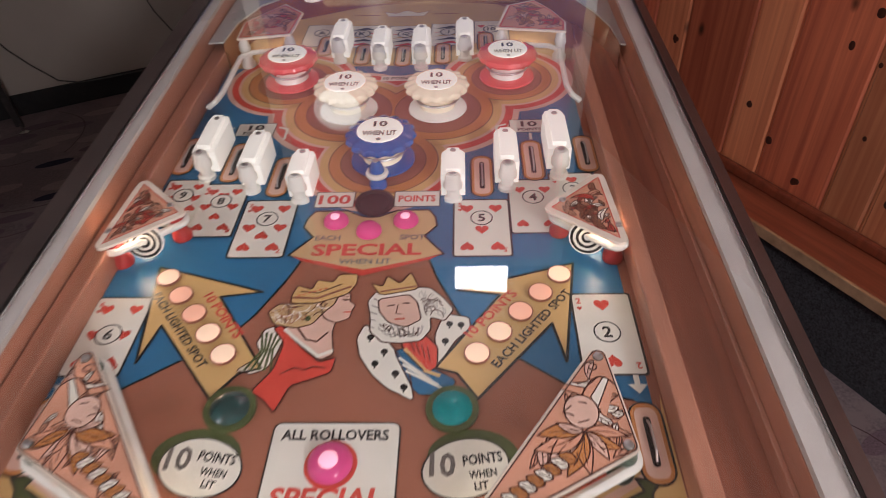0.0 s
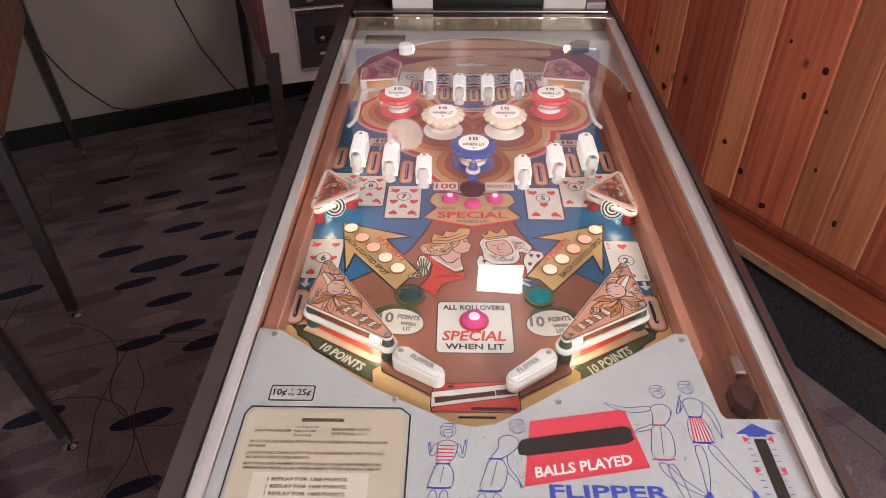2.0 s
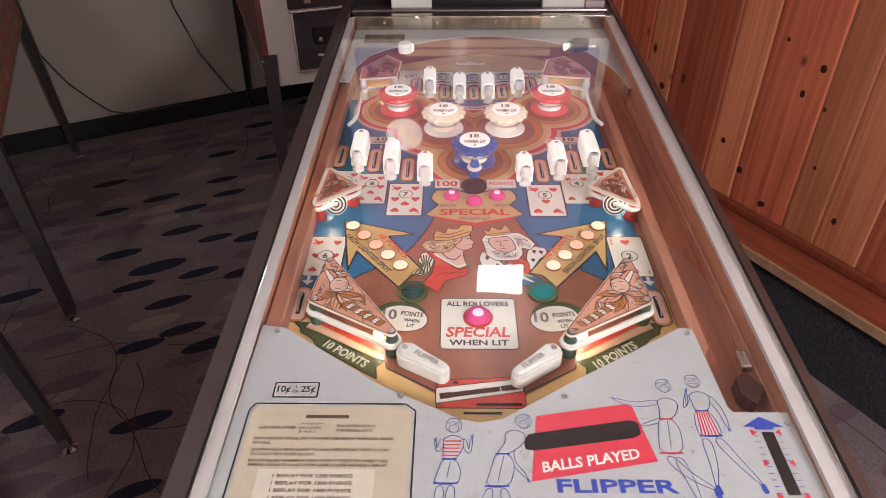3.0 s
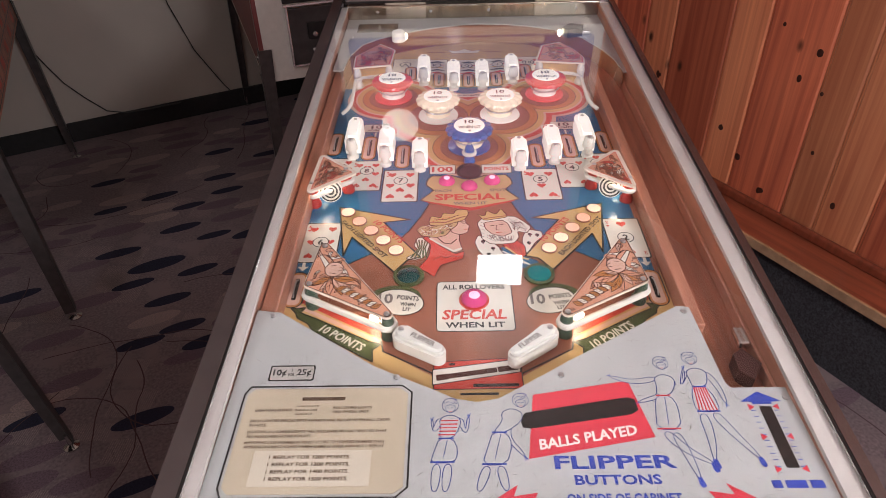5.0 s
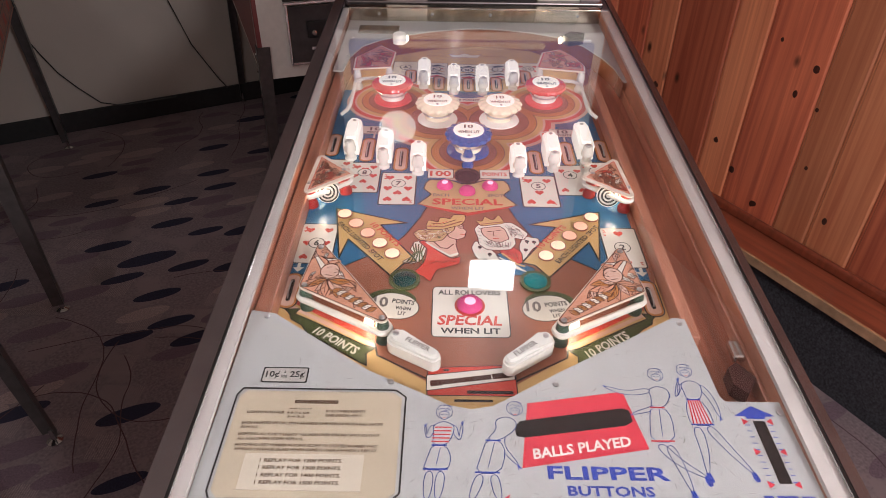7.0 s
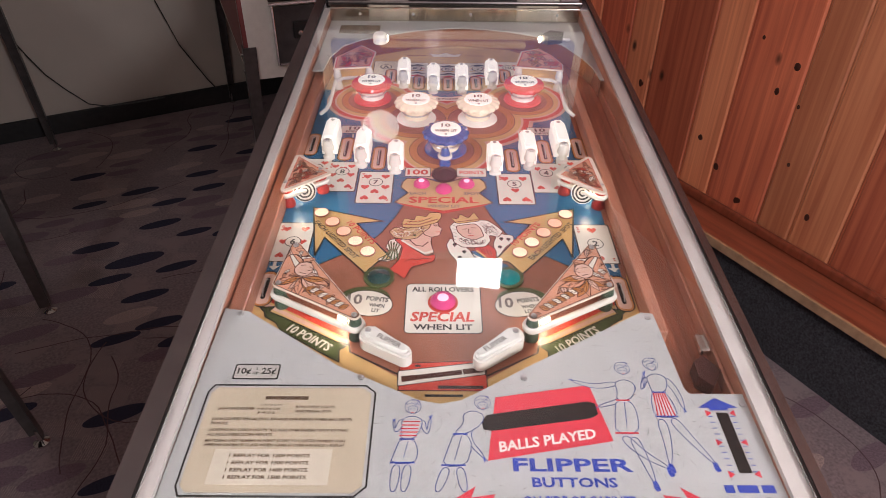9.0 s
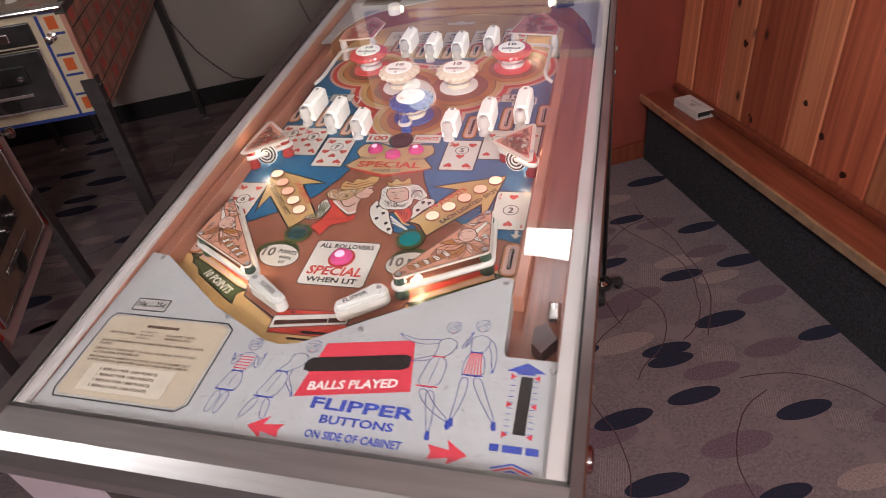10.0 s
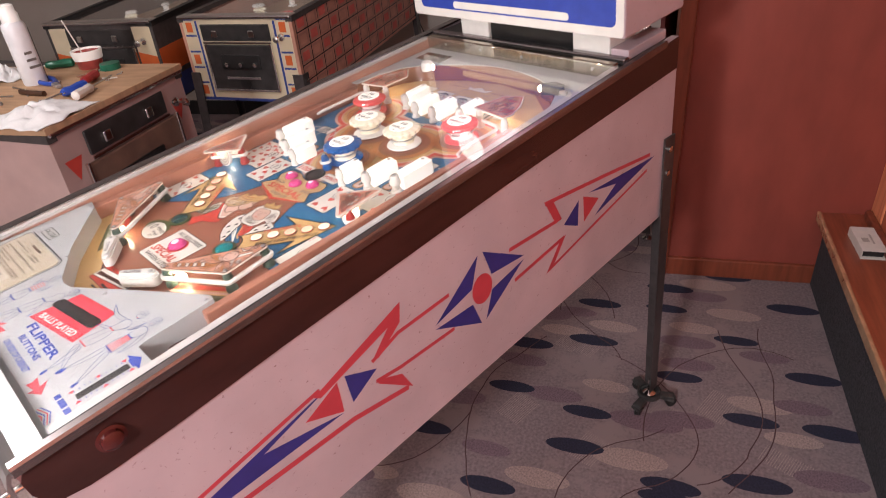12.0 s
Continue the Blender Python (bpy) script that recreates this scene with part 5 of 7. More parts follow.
# side kickers with round targets
KK = [(-0.208, 0.222), (-0.158, 0.262), (-0.203, 0.303)]
for f, s in ((lambda p_: p_, 1), (mirror, -1)):
    c = f(KK)
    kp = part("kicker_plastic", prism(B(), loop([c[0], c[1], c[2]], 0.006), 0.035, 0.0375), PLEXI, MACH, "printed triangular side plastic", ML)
    p = Print("plastic_print")
    q = lambda x, y: f([(x, y)])[0]
    p.poly(c, PEACH, 1)
    leafwork(p, c, 9, (P_RED, PEACH, P_CREAM, P_BROWN), LEAFL, 34, 0.02)
    p.line(c, 0.001, P_RED, 3, True)
    part("plastic_print", p.mesh(), None, kp, "", pose(0, 0, 0.0376))
    for x, y in (f([(-0.21, 0.238)])[0], f([(-0.168, 0.272)])[0]):
        o = post(x, y, REDPOST, h=0.037, label="red plastic post")
    a, b = f([(-0.21, 0.238)])[0], f([(-0.168, 0.272)])[0]
    part("rubber_ring", tube(B(), [(x, y, 0.02) for x, y in loop([a, b, ((a[0] + b[0]) / 2 + 0.0005 * s, (a[1] + b[1]) / 2 + 0.002)], 0.0085)], 0.0034, 8, True), WRUB, MACH, "", ML, True)
    tx, ty = f([(-0.188, 0.246)])[0]
    tg = part("target", lathe(B(), [(0.0155, -0.003), (0.016, 0), (0.0155, 0.003)], 28), WPLAST_GLOW, MACH, "round bullseye target", ML @ pose(tx, ty, 0.0185, 72, 0, 14 * s) , True)
    p = Print("target_rings")
    for k, r in enumerate((0.0145, 0.0122, 0.0098, 0.0074, 0.005, 0.0026)):
        p.disc(0, 0, r, P_BLACK if k % 2 == 0 else P_CREAM, 1 + k)
    part("target_rings", p.mesh(), None, tg, "dark concentric rings", pose(0, 0, 0.0032))
    bx, by = f([(-0.2, 0.256)])[0]
    part("bulb", lathe(B(), [(0.003, 0.012), (0.005, 0.018), (0.005, 0.024), (0.002, 0.029)], 12, (bx, by, 0)), BULB, MACH, "lit bulb", ML, True)

# flippers
for s in (1, -1):
    px_, py_ = (-0.0748, -0.0235) if s > 0 else (0.0785, -0.0238)
    tx, ty = (-0.0372, -0.0468) if s > 0 else (0.042, -0.0515)
    d = math.hypot(tx - px_, ty - py_)
    ang = math.degrees(math.atan2(ty - py_, tx - px_))
    def shape(r0, r1):
        return [(r0 * math.cos(radians(a)), r0 * math.sin(radians(a))) for a in range(80, 281, 20)] + [(d + r1 * math.cos(radians(a)), r1 * math.sin(radians(a))) for a in range(-80, 81, 20)]
    fm = B()
    prism(fm, shape(0.0088, 0.0066), 0.019, 0.026)
    bmesh.ops.bevel(fm, geom=[e for e in fm.edges if min(v.co.z for v in e.verts) > 0.025], offset=0.0032, segments=3, affect="EDGES")
    fl_ = part("flipper", fm, FLIPM, MACH, "white plastic flipper with a rubber ring", ML @ pose(px_, py_, 0, 0, 0, ang), True)
    part("flipper_rubber", prism(B(), shape(0.0106, 0.0082), 0.005, 0.0188), WRUB, fl_, "white rubber")
    part("flipper_inset", prism(B(), shape(0.0062, 0.0042), 0.026, 0.0265), FLIPM, fl_)
    p = Print("flipper_wording")
    p.text("FLIPPER", d * 0.6, 0, 0.006, P_DKGREY, 1, 0.029, 180 if s < 0 else 0)
    part("flipper_wording", p.mesh(), None, fl_, "", pose(0, 0, 0.0267))
    part("screw", SCREW, None, fl_, "", pose(-0.001, 0, 0.0264))

# small blue post below the blue bumper
post(0.006, 0.345, BLUPL, h=0.03, label="blue post with a white rubber")
part("rubber_ring", tube(B(), [(0.006 + 0.0085 * math.cos(a * 0.4488), 0.345 + 0.0085 * math.sin(a * 0.4488), 0.016) for a in range(14)], 0.003, 8, True), WRUB, MACH, "", ML, True)

# wooden side strips and the shooter lane
for x0, x1, y0, y1, mat in ((-0.231, -0.2125, -0.0, 0.64, WOODR), (0.2275, 0.2415, -0.02, 0.6, WOODR)):
    part("wood_rail", box(B(), x0, x1, y0, y1, 0, 0.024, 0.002), mat, MACH, "varnished wooden side strip", ML)
part("shooter_lane", box(B(), 0.2415, 0.286, -0.11, 0.7, 0.0, 0.003), LANEW, MACH, "varnished wooden shooter lane", ML)
part("lane_strip", box(B(), 0.282, 0.286, -0.11, 0.7, 0.003, 0.018, 0.001), WOODR, MACH, "", ML)
part("ball_gate", prism(B(), [(0.257, -0.058), (0.256, -0.078), (0.267, -0.09), (0.281, -0.07), (0.268, -0.05)][::-1], 0.004, 0.021), material("gate_plate", (0.05, 0.018, 0.016), 0.3, var=0.2), MACH, "dark brown shooter gate plate", ML @ pose(0, 0, 0, 0, 0, 0))
part("lane_bracket", box(B(), 0.268, 0.281, -0.045, -0.02, 0.012, 0.022, 0.003), CHROME, MACH, "", ML)

# top arch: a curved wall with the white cover plate behind it
arch = [(-0.2125, 0.6), (-0.208, 0.66), (-0.19, 0.715), (-0.16, 0.745), (-0.12, 0.768), (-0.06, 0.795), (0.0, 0.811), (0.036, 0.814), (0.09, 0.808), (0.14, 0.795), (0.19, 0.772), (0.235, 0.73), (0.262, 0.67), (0.276, 0.62), (0.28, 0.57)]
bm = B()
lo = [bm.verts.new((x, y, 0)) for x, y in arch] + [bm.verts.new((x, y + 0.004, 0)) for x, y in arch[::-1]]
hi = [bm.verts.new((v.co.x, v.co.y, 0.0335)) for v in lo]
n_ = len(lo)
for i in range(n_):
    bm.faces.new((lo[i], lo[(i + 1) % n_], hi[(i + 1) % n_], hi[i]))
part("arch", bm, material("arch_wood", (0.2, 0.07, 0.035), 0.12, var=0.2, scale=8, coat=0.8), MACH, "glossy brown curved ball arch", ML, True)
bm = B()
plate_pts = [(-0.231, 0.6)] + [(x, y + 0.002) for x, y in arch] + [(0.286, 0.57), (0.286, 0.86), (-0.231, 0.86)]
prism(bm, plate_pts, 0.034, 0.0362)
plate = part("cover_plate", bm, A_WHITE, MACH, "white painted metal cover plate with screws", ML)
for x, y in ((-0.22, 0.84), (-0.09, 0.842), (0.035, 0.843), (0.145, 0.842), (0.265, 0.838), (-0.212, 0.757), (-0.213, 0.67)):
    part("screw", SCREW, None, plate, "", pose(x, y, 0.0362))
part("serial_plate", box(B(), -0.207, -0.126, 0.779, 0.823, 0.0362, 0.0372, 0.0004), BRASS, plate, "dull blank metal plate")
for s, pts in ((-1, [(-0.196, 0.65), (-0.194, 0.6), (-0.127, 0.61), (-0.123, 0.677), (-0.153, 0.708)]), (1, [(0.15, 0.685), (0.132, 0.615), (0.218, 0.6), (0.221, 0.625), (0.207, 0.665), (0.186, 0.7)])):
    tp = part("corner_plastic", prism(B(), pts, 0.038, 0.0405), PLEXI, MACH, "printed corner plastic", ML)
    p = Print("plastic_print")
    cx_, cy_ = sum(q[0] for q in pts) / len(pts), sum(q[1] for q in pts) / len(pts)
    p.line([(cx_ + (x - cx_) * 0.9, cy_ + (y - cy_) * 0.9) for x, y in pts], 0.002, P_RED, 2, True)
    p.poly([(cx_ + (x - cx_) * 0.93, cy_ + (y - cy_) * 0.93) for x, y in pts], PEACH, 1)
    leafwork(p, [(cx_ + (x - cx_) * 0.88, cy_ + (y - cy_) * 0.88) for x, y in pts], 21 + s, (P_ORANGE, PEACH, P_PINK, P_RED), LEAFL, 40, 0.028)
    part("plastic_print", p.mesh(), None, tp, "red scrollwork", pose(0, 0, 0.0406))
    for x, y in pts[1:3]:
        post(cx_ + (x - cx_) * 0.85, cy_ + (y - cy_) * 0.85, WRUB, h=0.038)
for s in (-1, 1):
    x0 = CX + s * 0.2 + 0.006
    part("wire_rail", tube(B(), [(x0 - s * 0.05, 0.607, 0.022), (x0 - s * 0.012, 0.6, 0.022), (x0, 0.588, 0.022), (x0 - s * 0.002, 0.5, 0.022), (x0 + s * 0.002, 0.483, 0.02), (x0 + s * 0.012, 0.478, 0.014)], 0.0032, 8), WRUB, MACH, "white ball guide rail", ML, True)
part("lamp_cover", lathe(B(), [(0.0135, 0.0362), (0.0135, 0.05), (0.0115, 0.054), (0.004, 0.055)], 24, (-0.12, 0.735, 0)), WPLAST_GLOW, MACH, "white round lamp cover", ML, True)
part("gate_bracket", prism(B(), [(0.196, 0.742), (0.206, 0.728), (0.236, 0.738), (0.24, 0.756), (0.214, 0.764)], 0.036, 0.052), DOORM, MACH, "dark metal gate bracket", ML)
part("gate_arm", box(B(), 0.236, 0.252, 0.742, 0.75, 0.038, 0.044, 0.001), STEEL, MACH, "", ML)
for x, y in ((-0.107, 0.741), (0.192, 0.742)):
    part("bulb", lathe(B(), [(0.002, 0.036), (0.0035, 0.04), (0.0035, 0.045), (0.0015, 0.048)], 10, (x, y, 0)), BULB, MACH, "lit bulb", ML, True)

# ---- apron ----
ap_pts = [(-0.2308, 0.004), (-0.205, 0.0), (-0.099, -0.075), (-0.045, -0.102), (-0.02, -0.115), (0.0, -0.119), (0.02, -0.115), (0.042, -0.102), (0.09, -0.072), (0.216, 0.002), (0.228, 0.0), (0.2325, -0.1), (0.236, -0.106), (0.2858, -0.106), (0.2858, -0.235), (-0.2308, -0.235)]
AP = part("apron", prism(B(), ap_pts[::-1], 0.0, 0.03), A_WHITE, MACH, "white painted metal apron with scratches", ML)
p = Print("apron_print")
p.outlined([(0.052, -0.112), (0.142, -0.097), (0.153, -0.158), (0.042, -0.178)], A_RED, 1, A_RED, 0.0006)
p.poly([(0.05, -0.13), (0.138, -0.1155), (0.144, -0.118), (0.145, -0.13), (0.138, -0.1345), (0.046, -0.1485), (0.039, -0.147), (0.038, -0.138), (0.043, -0.1315)], P_BLACK, 2)
p.text("BALLS PLAYED", 0.0955, -0.1575, 0.0105, P_WHITE, 3, 0.088, 9.5, lean=0.15)
p.text("FLIPPER", 0.1135, -0.182, 0.0125, A_BLUE, 3, 0.102).text("BUTTONS", 0.1127, -0.1982, 0.0092, A_BLUE, 3, 0.071).text("ON SIDE OF CABINET", 0.1145, -0.2145, 0.0085, A_BLUE, 3, 0.092)
for f in (lambda q_: q_, lambda q_: [(0.229 - x, y) for x, y in q_]):
    p.poly(f([(0.01, -0.215), (0.03, -0.202), (0.026, -0.212), (0.046, -0.209), (0.042, -0.216), (0.044, -0.223), (0.026, -0.219), (0.027, -0.226)]), A_RED, 2)
# shooter gauge
p.rect(0.2535, -0.189, 0.2645, -0.1275, P_BLACK, 2, 0.001)
for k in range(10):
    p.rect(0.2655, -0.188 + k * 0.0062, 0.27, -0.1872 + k * 0.0062, A_BLUE, 2).rect(0.245, -0.188 + k * 0.0062, 0.2495, -0.1872 + k * 0.0062, A_BLUE, 2)
for y in (-0.19, -0.159, -0.128):
    p.poly([(0.2655, y), (0.271, y - 0.0035), (0.271, y + 0.0035)], A_RED, 3).poly([(0.2495, y), (0.244, y - 0.0035), (0.244, y + 0.0035)], A_RED, 3)
p.poly([(0.2575, -0.111), (0.276, -0.122), (0.266, -0.1225), (0.266, -0.125), (0.249, -0.125), (0.249, -0.1225), (0.239, -0.122)], A_BLUE, 2)
for k in range(4):
    p.poly([(0.24, -0.222 - k * 0.0032), (0.2575, -0.216 - k * 0.0032), (0.275, -0.222 - k * 0.0032), (0.275, -0.2236 - k * 0.0032), (0.2575, -0.2176 - k * 0.0032), (0.24, -0.2236 - k * 0.0032)], A_RED if k % 2 else A_BLUE, 2)
for a, b in ((0.236, 0.244), (0.247, 0.264), (0.267, 0.278)):
    p.rect(a, -0.207, b, -0.2, A_BLUE, 2)
# four plain figures in blue line: head, shoulders, waist and hem, then arms and legs by their joints


def limb(pts, widths):
    left, right = [], []
    for i, (x, y) in enumerate(pts):
        (ax, ay), (bx, by) = pts[max(i - 1, 0)], pts[min(i + 1, len(pts) - 1)]
        d = math.hypot(bx - ax, by - ay)
        nx, ny = -(by - ay) / d * widths[i], (bx - ax) / d * widths[i]
        left.append((x + nx, y + ny))
        right.append((x - nx, y - ny))
    shape = rounded(left + right[::-1], 2)
    p.poly(shape, A_WHITE, 3).line(shape, 0.0007, A_LINE, 3.5, True)


def figure(head, chest, waist, hem, arms, legs, stripes, tilt=0):
    for pts in legs:
        limb(pts, (0.0045, 0.0036, 0.0014)[-len(pts):] if len(pts) == 3 else (0.0042, 0.003))
        fx, fy = pts[-1]
        if fy > -0.2:
            p.poly([(fx - 0.0018, fy + 0.001), (fx + 0.002, fy + 0.001), (fx + 0.0035, fy - 0.007), (fx, fy - 0.0085), (fx - 0.002, fy - 0.005)], A_BLUE, 4)
    (cx0, cy0), (wx, wy), (ex, ey) = chest, waist, hem
    shorts = rounded([(wx - 0.0062, wy), (wx + 0.0062, wy), (wx + 0.0105, wy - 0.012), (ex + 0.0105, ey), (ex - 0.0105, ey), (wx - 0.01, wy - 0.012)], 1)
    p.poly(shorts, A_WHITE, 5).line(shorts, 0.0007, A_LINE, 5.5, True)
    p.line([(ex - 0.01, ey + 0.001), (ex + 0.01, ey + 0.001)], 0.0016, A_RED if stripes == 2 else A_BLUE, 6)
    if stripes == 3:
        for k in range(6):
            o = -1 + (k + 0.5) / 3
            p.line([(wx + o * 0.006, wy - 0.001), (ex + o * 0.0095, ey + 0.001)], 0.0013, A_RED, 6)
    else:
        p.line([(wx + 0.001, wy - 0.002), (ex + 0.001, ey + 0.006)], 0.0006, A_LINE, 6)
    body = rounded([(cx0 - 0.0095, cy0), (cx0 - 0.003, cy0 + 0.004), (cx0 + 0.003, cy0 + 0.004), (cx0 + 0.0095, cy0), (cx0 + 0.0085, cy0 - 0.009), (wx + 0.006, wy), (wx - 0.006, wy), (cx0 - 0.0085, cy0 - 0.009)], 1)
    p.poly(body, A_WHITE, 7).line(body, 0.0007, A_LINE, 7.5, True)
    if stripes == 1:
        for k in range(5):
            t = (k + 0.5) / 5.5
            x, y = cx0 + (wx - cx0) * t, cy0 + (wy - cy0) * t
            p.line([(x - 0.0072, y), (x + 0.0072, y)], 0.0013, A_RED, 8)
    p.line([(wx - 0.0062, wy), (wx + 0.0062, wy)], 0.0016, A_RED if stripes == 2 else A_BLUE, 8.5)
    for pts in arms:
        limb(pts, (0.0034, 0.0026, 0.0015))
        hx, hy = pts[-1]
        for k in (-0.0014, 0.0002, 0.0016):
            p.line([(hx, hy), (hx + k + (hx - pts[1][0]) * 0.1, hy + k * 0.4 + (hy - pts[1][1]) * 0.22)], 0.0006, A_BLUE, 9)
    hx, hy = head
    p.disc(hx, hy + 0.0006, 0.0076, A_LINE, 10, 0.008).disc(hx, hy + 0.0006, 0.0071, A_WHITE, 10.4, 0.0075)
    face = rounded([(hx - 0.004, hy + 0.001), (hx + 0.004, hy + 0.001), (hx + 0.0046, hy - 0.004), (hx, hy - 0.0088), (hx - 0.0046, hy - 0.004)], 2)
    p.poly(face, A_WHITE, 10.8).line(face, 0.0006, A_LINE, 11, True)
    p.line([(hx - 0.0026, hy - 0.0022), (hx - 0.001, hy - 0.0022)], 0.0006, A_LINE, 12).line([(hx + 0.001, hy - 0.0022), (hx + 0.0026, hy - 0.0022)], 0.0006, A_LINE, 12).line([(hx - 0.0012, hy - 0.006), (hx + 0.0012, hy - 0.006)], 0.0007, A_RED, 12)
    scrollwork(p, rounded([(hx - 0.0075, hy + 0.001), (hx + 0.0075, hy + 0.001), (hx + 0.006, hy + 0.0085), (hx - 0.006, hy + 0.0085)], 1), 40, (A_LINE,), 5, 0.006, 0.0005, 12, False)


figure((-0.0247, -0.1235), (-0.025, -0.1375), (-0.0287, -0.1576), (-0.0318, -0.1816), [[(-0.0165, -0.1375), (-0.011, -0.1534), (-0.0085, -0.1365)], [(-0.0335, -0.1375), (-0.0398, -0.151), (-0.0413, -0.139)]],
       [[(-0.0365, -0.1829), (-0.0385, -0.2073)], [(-0.0268, -0.1828), (-0.0297, -0.2072)]], 1)
figure((0.0395, -0.1185), (0.0305, -0.1315), (0.0183, -0.152), (0.012, -0.1839), [[(0.0337, -0.1335), (0.0226, -0.1546), (0.0381, -0.1752)]],
       [[(0.0063, -0.1852), (-0.002, -0.2071)], [(0.0172, -0.1851), (0.0209, -0.2069)]], 0)
figure((0.1781, -0.0765), (0.1765, -0.0945), (0.171, -0.1144), (0.167, -0.151), [[(0.168, -0.0949), (0.1461, -0.0989), (0.1271, -0.0915)], [(0.1855, -0.098), (0.1712, -0.1139), (0.1472, -0.1215)]],
       [[(0.1631, -0.1538), (0.176, -0.1713), (0.195, -0.1846)], [(0.1715, -0.1545), (0.1765, -0.1765), (0.1796, -0.1978)]], 2)
figure((0.2074, -0.071), (0.2087, -0.087), (0.2067, -0.1049), (0.2072, -0.1331), [[(0.199, -0.0872), (0.1911, -0.105), (0.1978, -0.0845)], [(0.2175, -0.0881), (0.2246, -0.1048), (0.2255, -0.1235)]],
       [[(0.2012, -0.1352), (0.2013, -0.1577), (0.1972, -0.1815)], [(0.2117, -0.1346), (0.2213, -0.1549), (0.2356, -0.18)]], 3)
# hairline scratches in the paint
sc_ = random.Random(17)
for k in range(800):
    x, y, a = sc_.uniform(-0.215, 0.27), sc_.uniform(-0.225, -0.01), sc_.uniform(0, 6.3)
    pts = []
    for j in range(sc_.randint(3, 4)):
        if not inside(x, y, ap_pts):
            break
        pts.append((x, y))
        x, y, a = x + 0.0018 * math.cos(a), y + 0.0018 * math.sin(a), a + sc_.uniform(-0.5, 0.5)
    if len(pts) > 2:
        p.line(pts, 0.0004, SCRATCH if k % 3 else P_DKGREY, 0.6)
# border of the instruction card
border = [(-0.213, -0.099), (-0.07, -0.099), (-0.0605, -0.107), (-0.0605, -0.203), (-0.07, -0.212), (-0.213, -0.212), (-0.2175, -0.203), (-0.2175, -0.107)]
p.line(border, 0.0016, P_BLACK, 2, True)
part("apron_print", p.mesh(), None, AP, "red and blue printed figures and lettering", pose(0, 0, 0.0302))
for x, y in ((-0.2125, -0.005), (-0.076, -0.089), (0.081, -0.089), (0.2205, -0.0065), (0.2815, -0.118)):
    part("screw", SCREW, None, AP, "", pose(x, y, 0.03))
coin = Print("price_plate")
coin.rect(-0.1995, -0.0925, -0.1555, -0.0735, P_BLACK, 1, 0.002).rect(-0.198, -0.091, -0.157, -0.075, P_GREY, 2, 0.0015)
coin.text("10¢", -0.1895, -0.083, 0.0095, P_BLACK, 3, 0.013).text("25¢", -0.166, -0.083, 0.0095, P_BLACK, 3, 0.014).text("3", -0.178, -0.0795, 0.003, P_BLACK, 3).text("FOR", -0.178, -0.0848, 0.0036, P_BLACK, 3, 0.006)
part("price_plate", coin.mesh(), None, AP, "grey metal price plate", pose(0, 0, 0.0306))
card = part("instruction_card", prism(B(), [(-0.208, -0.209), (-0.072, -0.209), (-0.064, -0.203), (-0.064, -0.109), (-0.072, -0.1025), (-0.208, -0.1025), (-0.214, -0.109), (-0.214, -0.203)], 0.0304, 0.0312), PAPER, AP, "yellowed instruction card")
p = Print("card_wording")
p.rect(-0.162, -0.1165, -0.122, -0.1125, INK, 1)
x0 = -0.205


def lines(s, x, y, w, h=0.0031):
    p.text(s, x, y, h, INK, 1, w, centre=False)


lines("LIGHTING EITHER", x0 + 0.002, -0.1265, 0.034)
lines("A-K-Q-J-10", -0.166, -0.1225, 0.021, 0.0026)
lines("9-8-7-6 OR", -0.167, -0.1268, 0.021, 0.0026)
lines("5-4-3-2", -0.166, -0.131, 0.016, 0.0026)
lines("ROLLOVERS LIGHTS", -0.132, -0.1245, 0.036)
lines("ONE SPECIAL SPOT.", -0.132, -0.1292, 0.034)
lines("EACH LIGHTED SPECIAL SPOT AWARDS ONE REPLAY WHEN BALL DROPS", x0, -0.138, 0.126)
lines("IN HOLE.", x0, -0.1425, 0.016)
lines("LIGHTING ALL CARDS LIGHTS \"ALL ROLLOVER SPECIAL\" SPOT SO THAT", x0, -0.1495, 0.124)
lines("ALL ROLLOVERS SCORE REPLAYS.", x0, -0.1542, 0.058)
lines("MATCHING LAST NUMBER IN POINT SCORE TO LIGHTED NUMBER THAT", x0, -0.1605, 0.123)
lines("APPEARS ON BACK GLASS WHEN GAME IS OVER AWARDS 1 REPLAY", x0, -0.1648, 0.123)
part("card_wording", p.mesh(), None, AP, "brown printed wording", pose(0, 0, 0.0314))
part("score_card", prism(B(), [(-0.1935, -0.2025), (-0.0925, -0.2025), (-0.0925, -0.169), (-0.1935, -0.169)], 0.0313, 0.0318), PAPER2, AP, "paler score card")
p = Print("score_wording")
for i, s in enumerate(("1200", "1300", "1400", "1500")):
    p.text(f"1 REPLAY FOR {s} POINTS.", -0.145, -0.1755 - i * 0.0068, 0.0037, INK, 1, 0.07)
part("score_wording", p.mesh(), None, AP, "", pose(0, 0, 0.032))

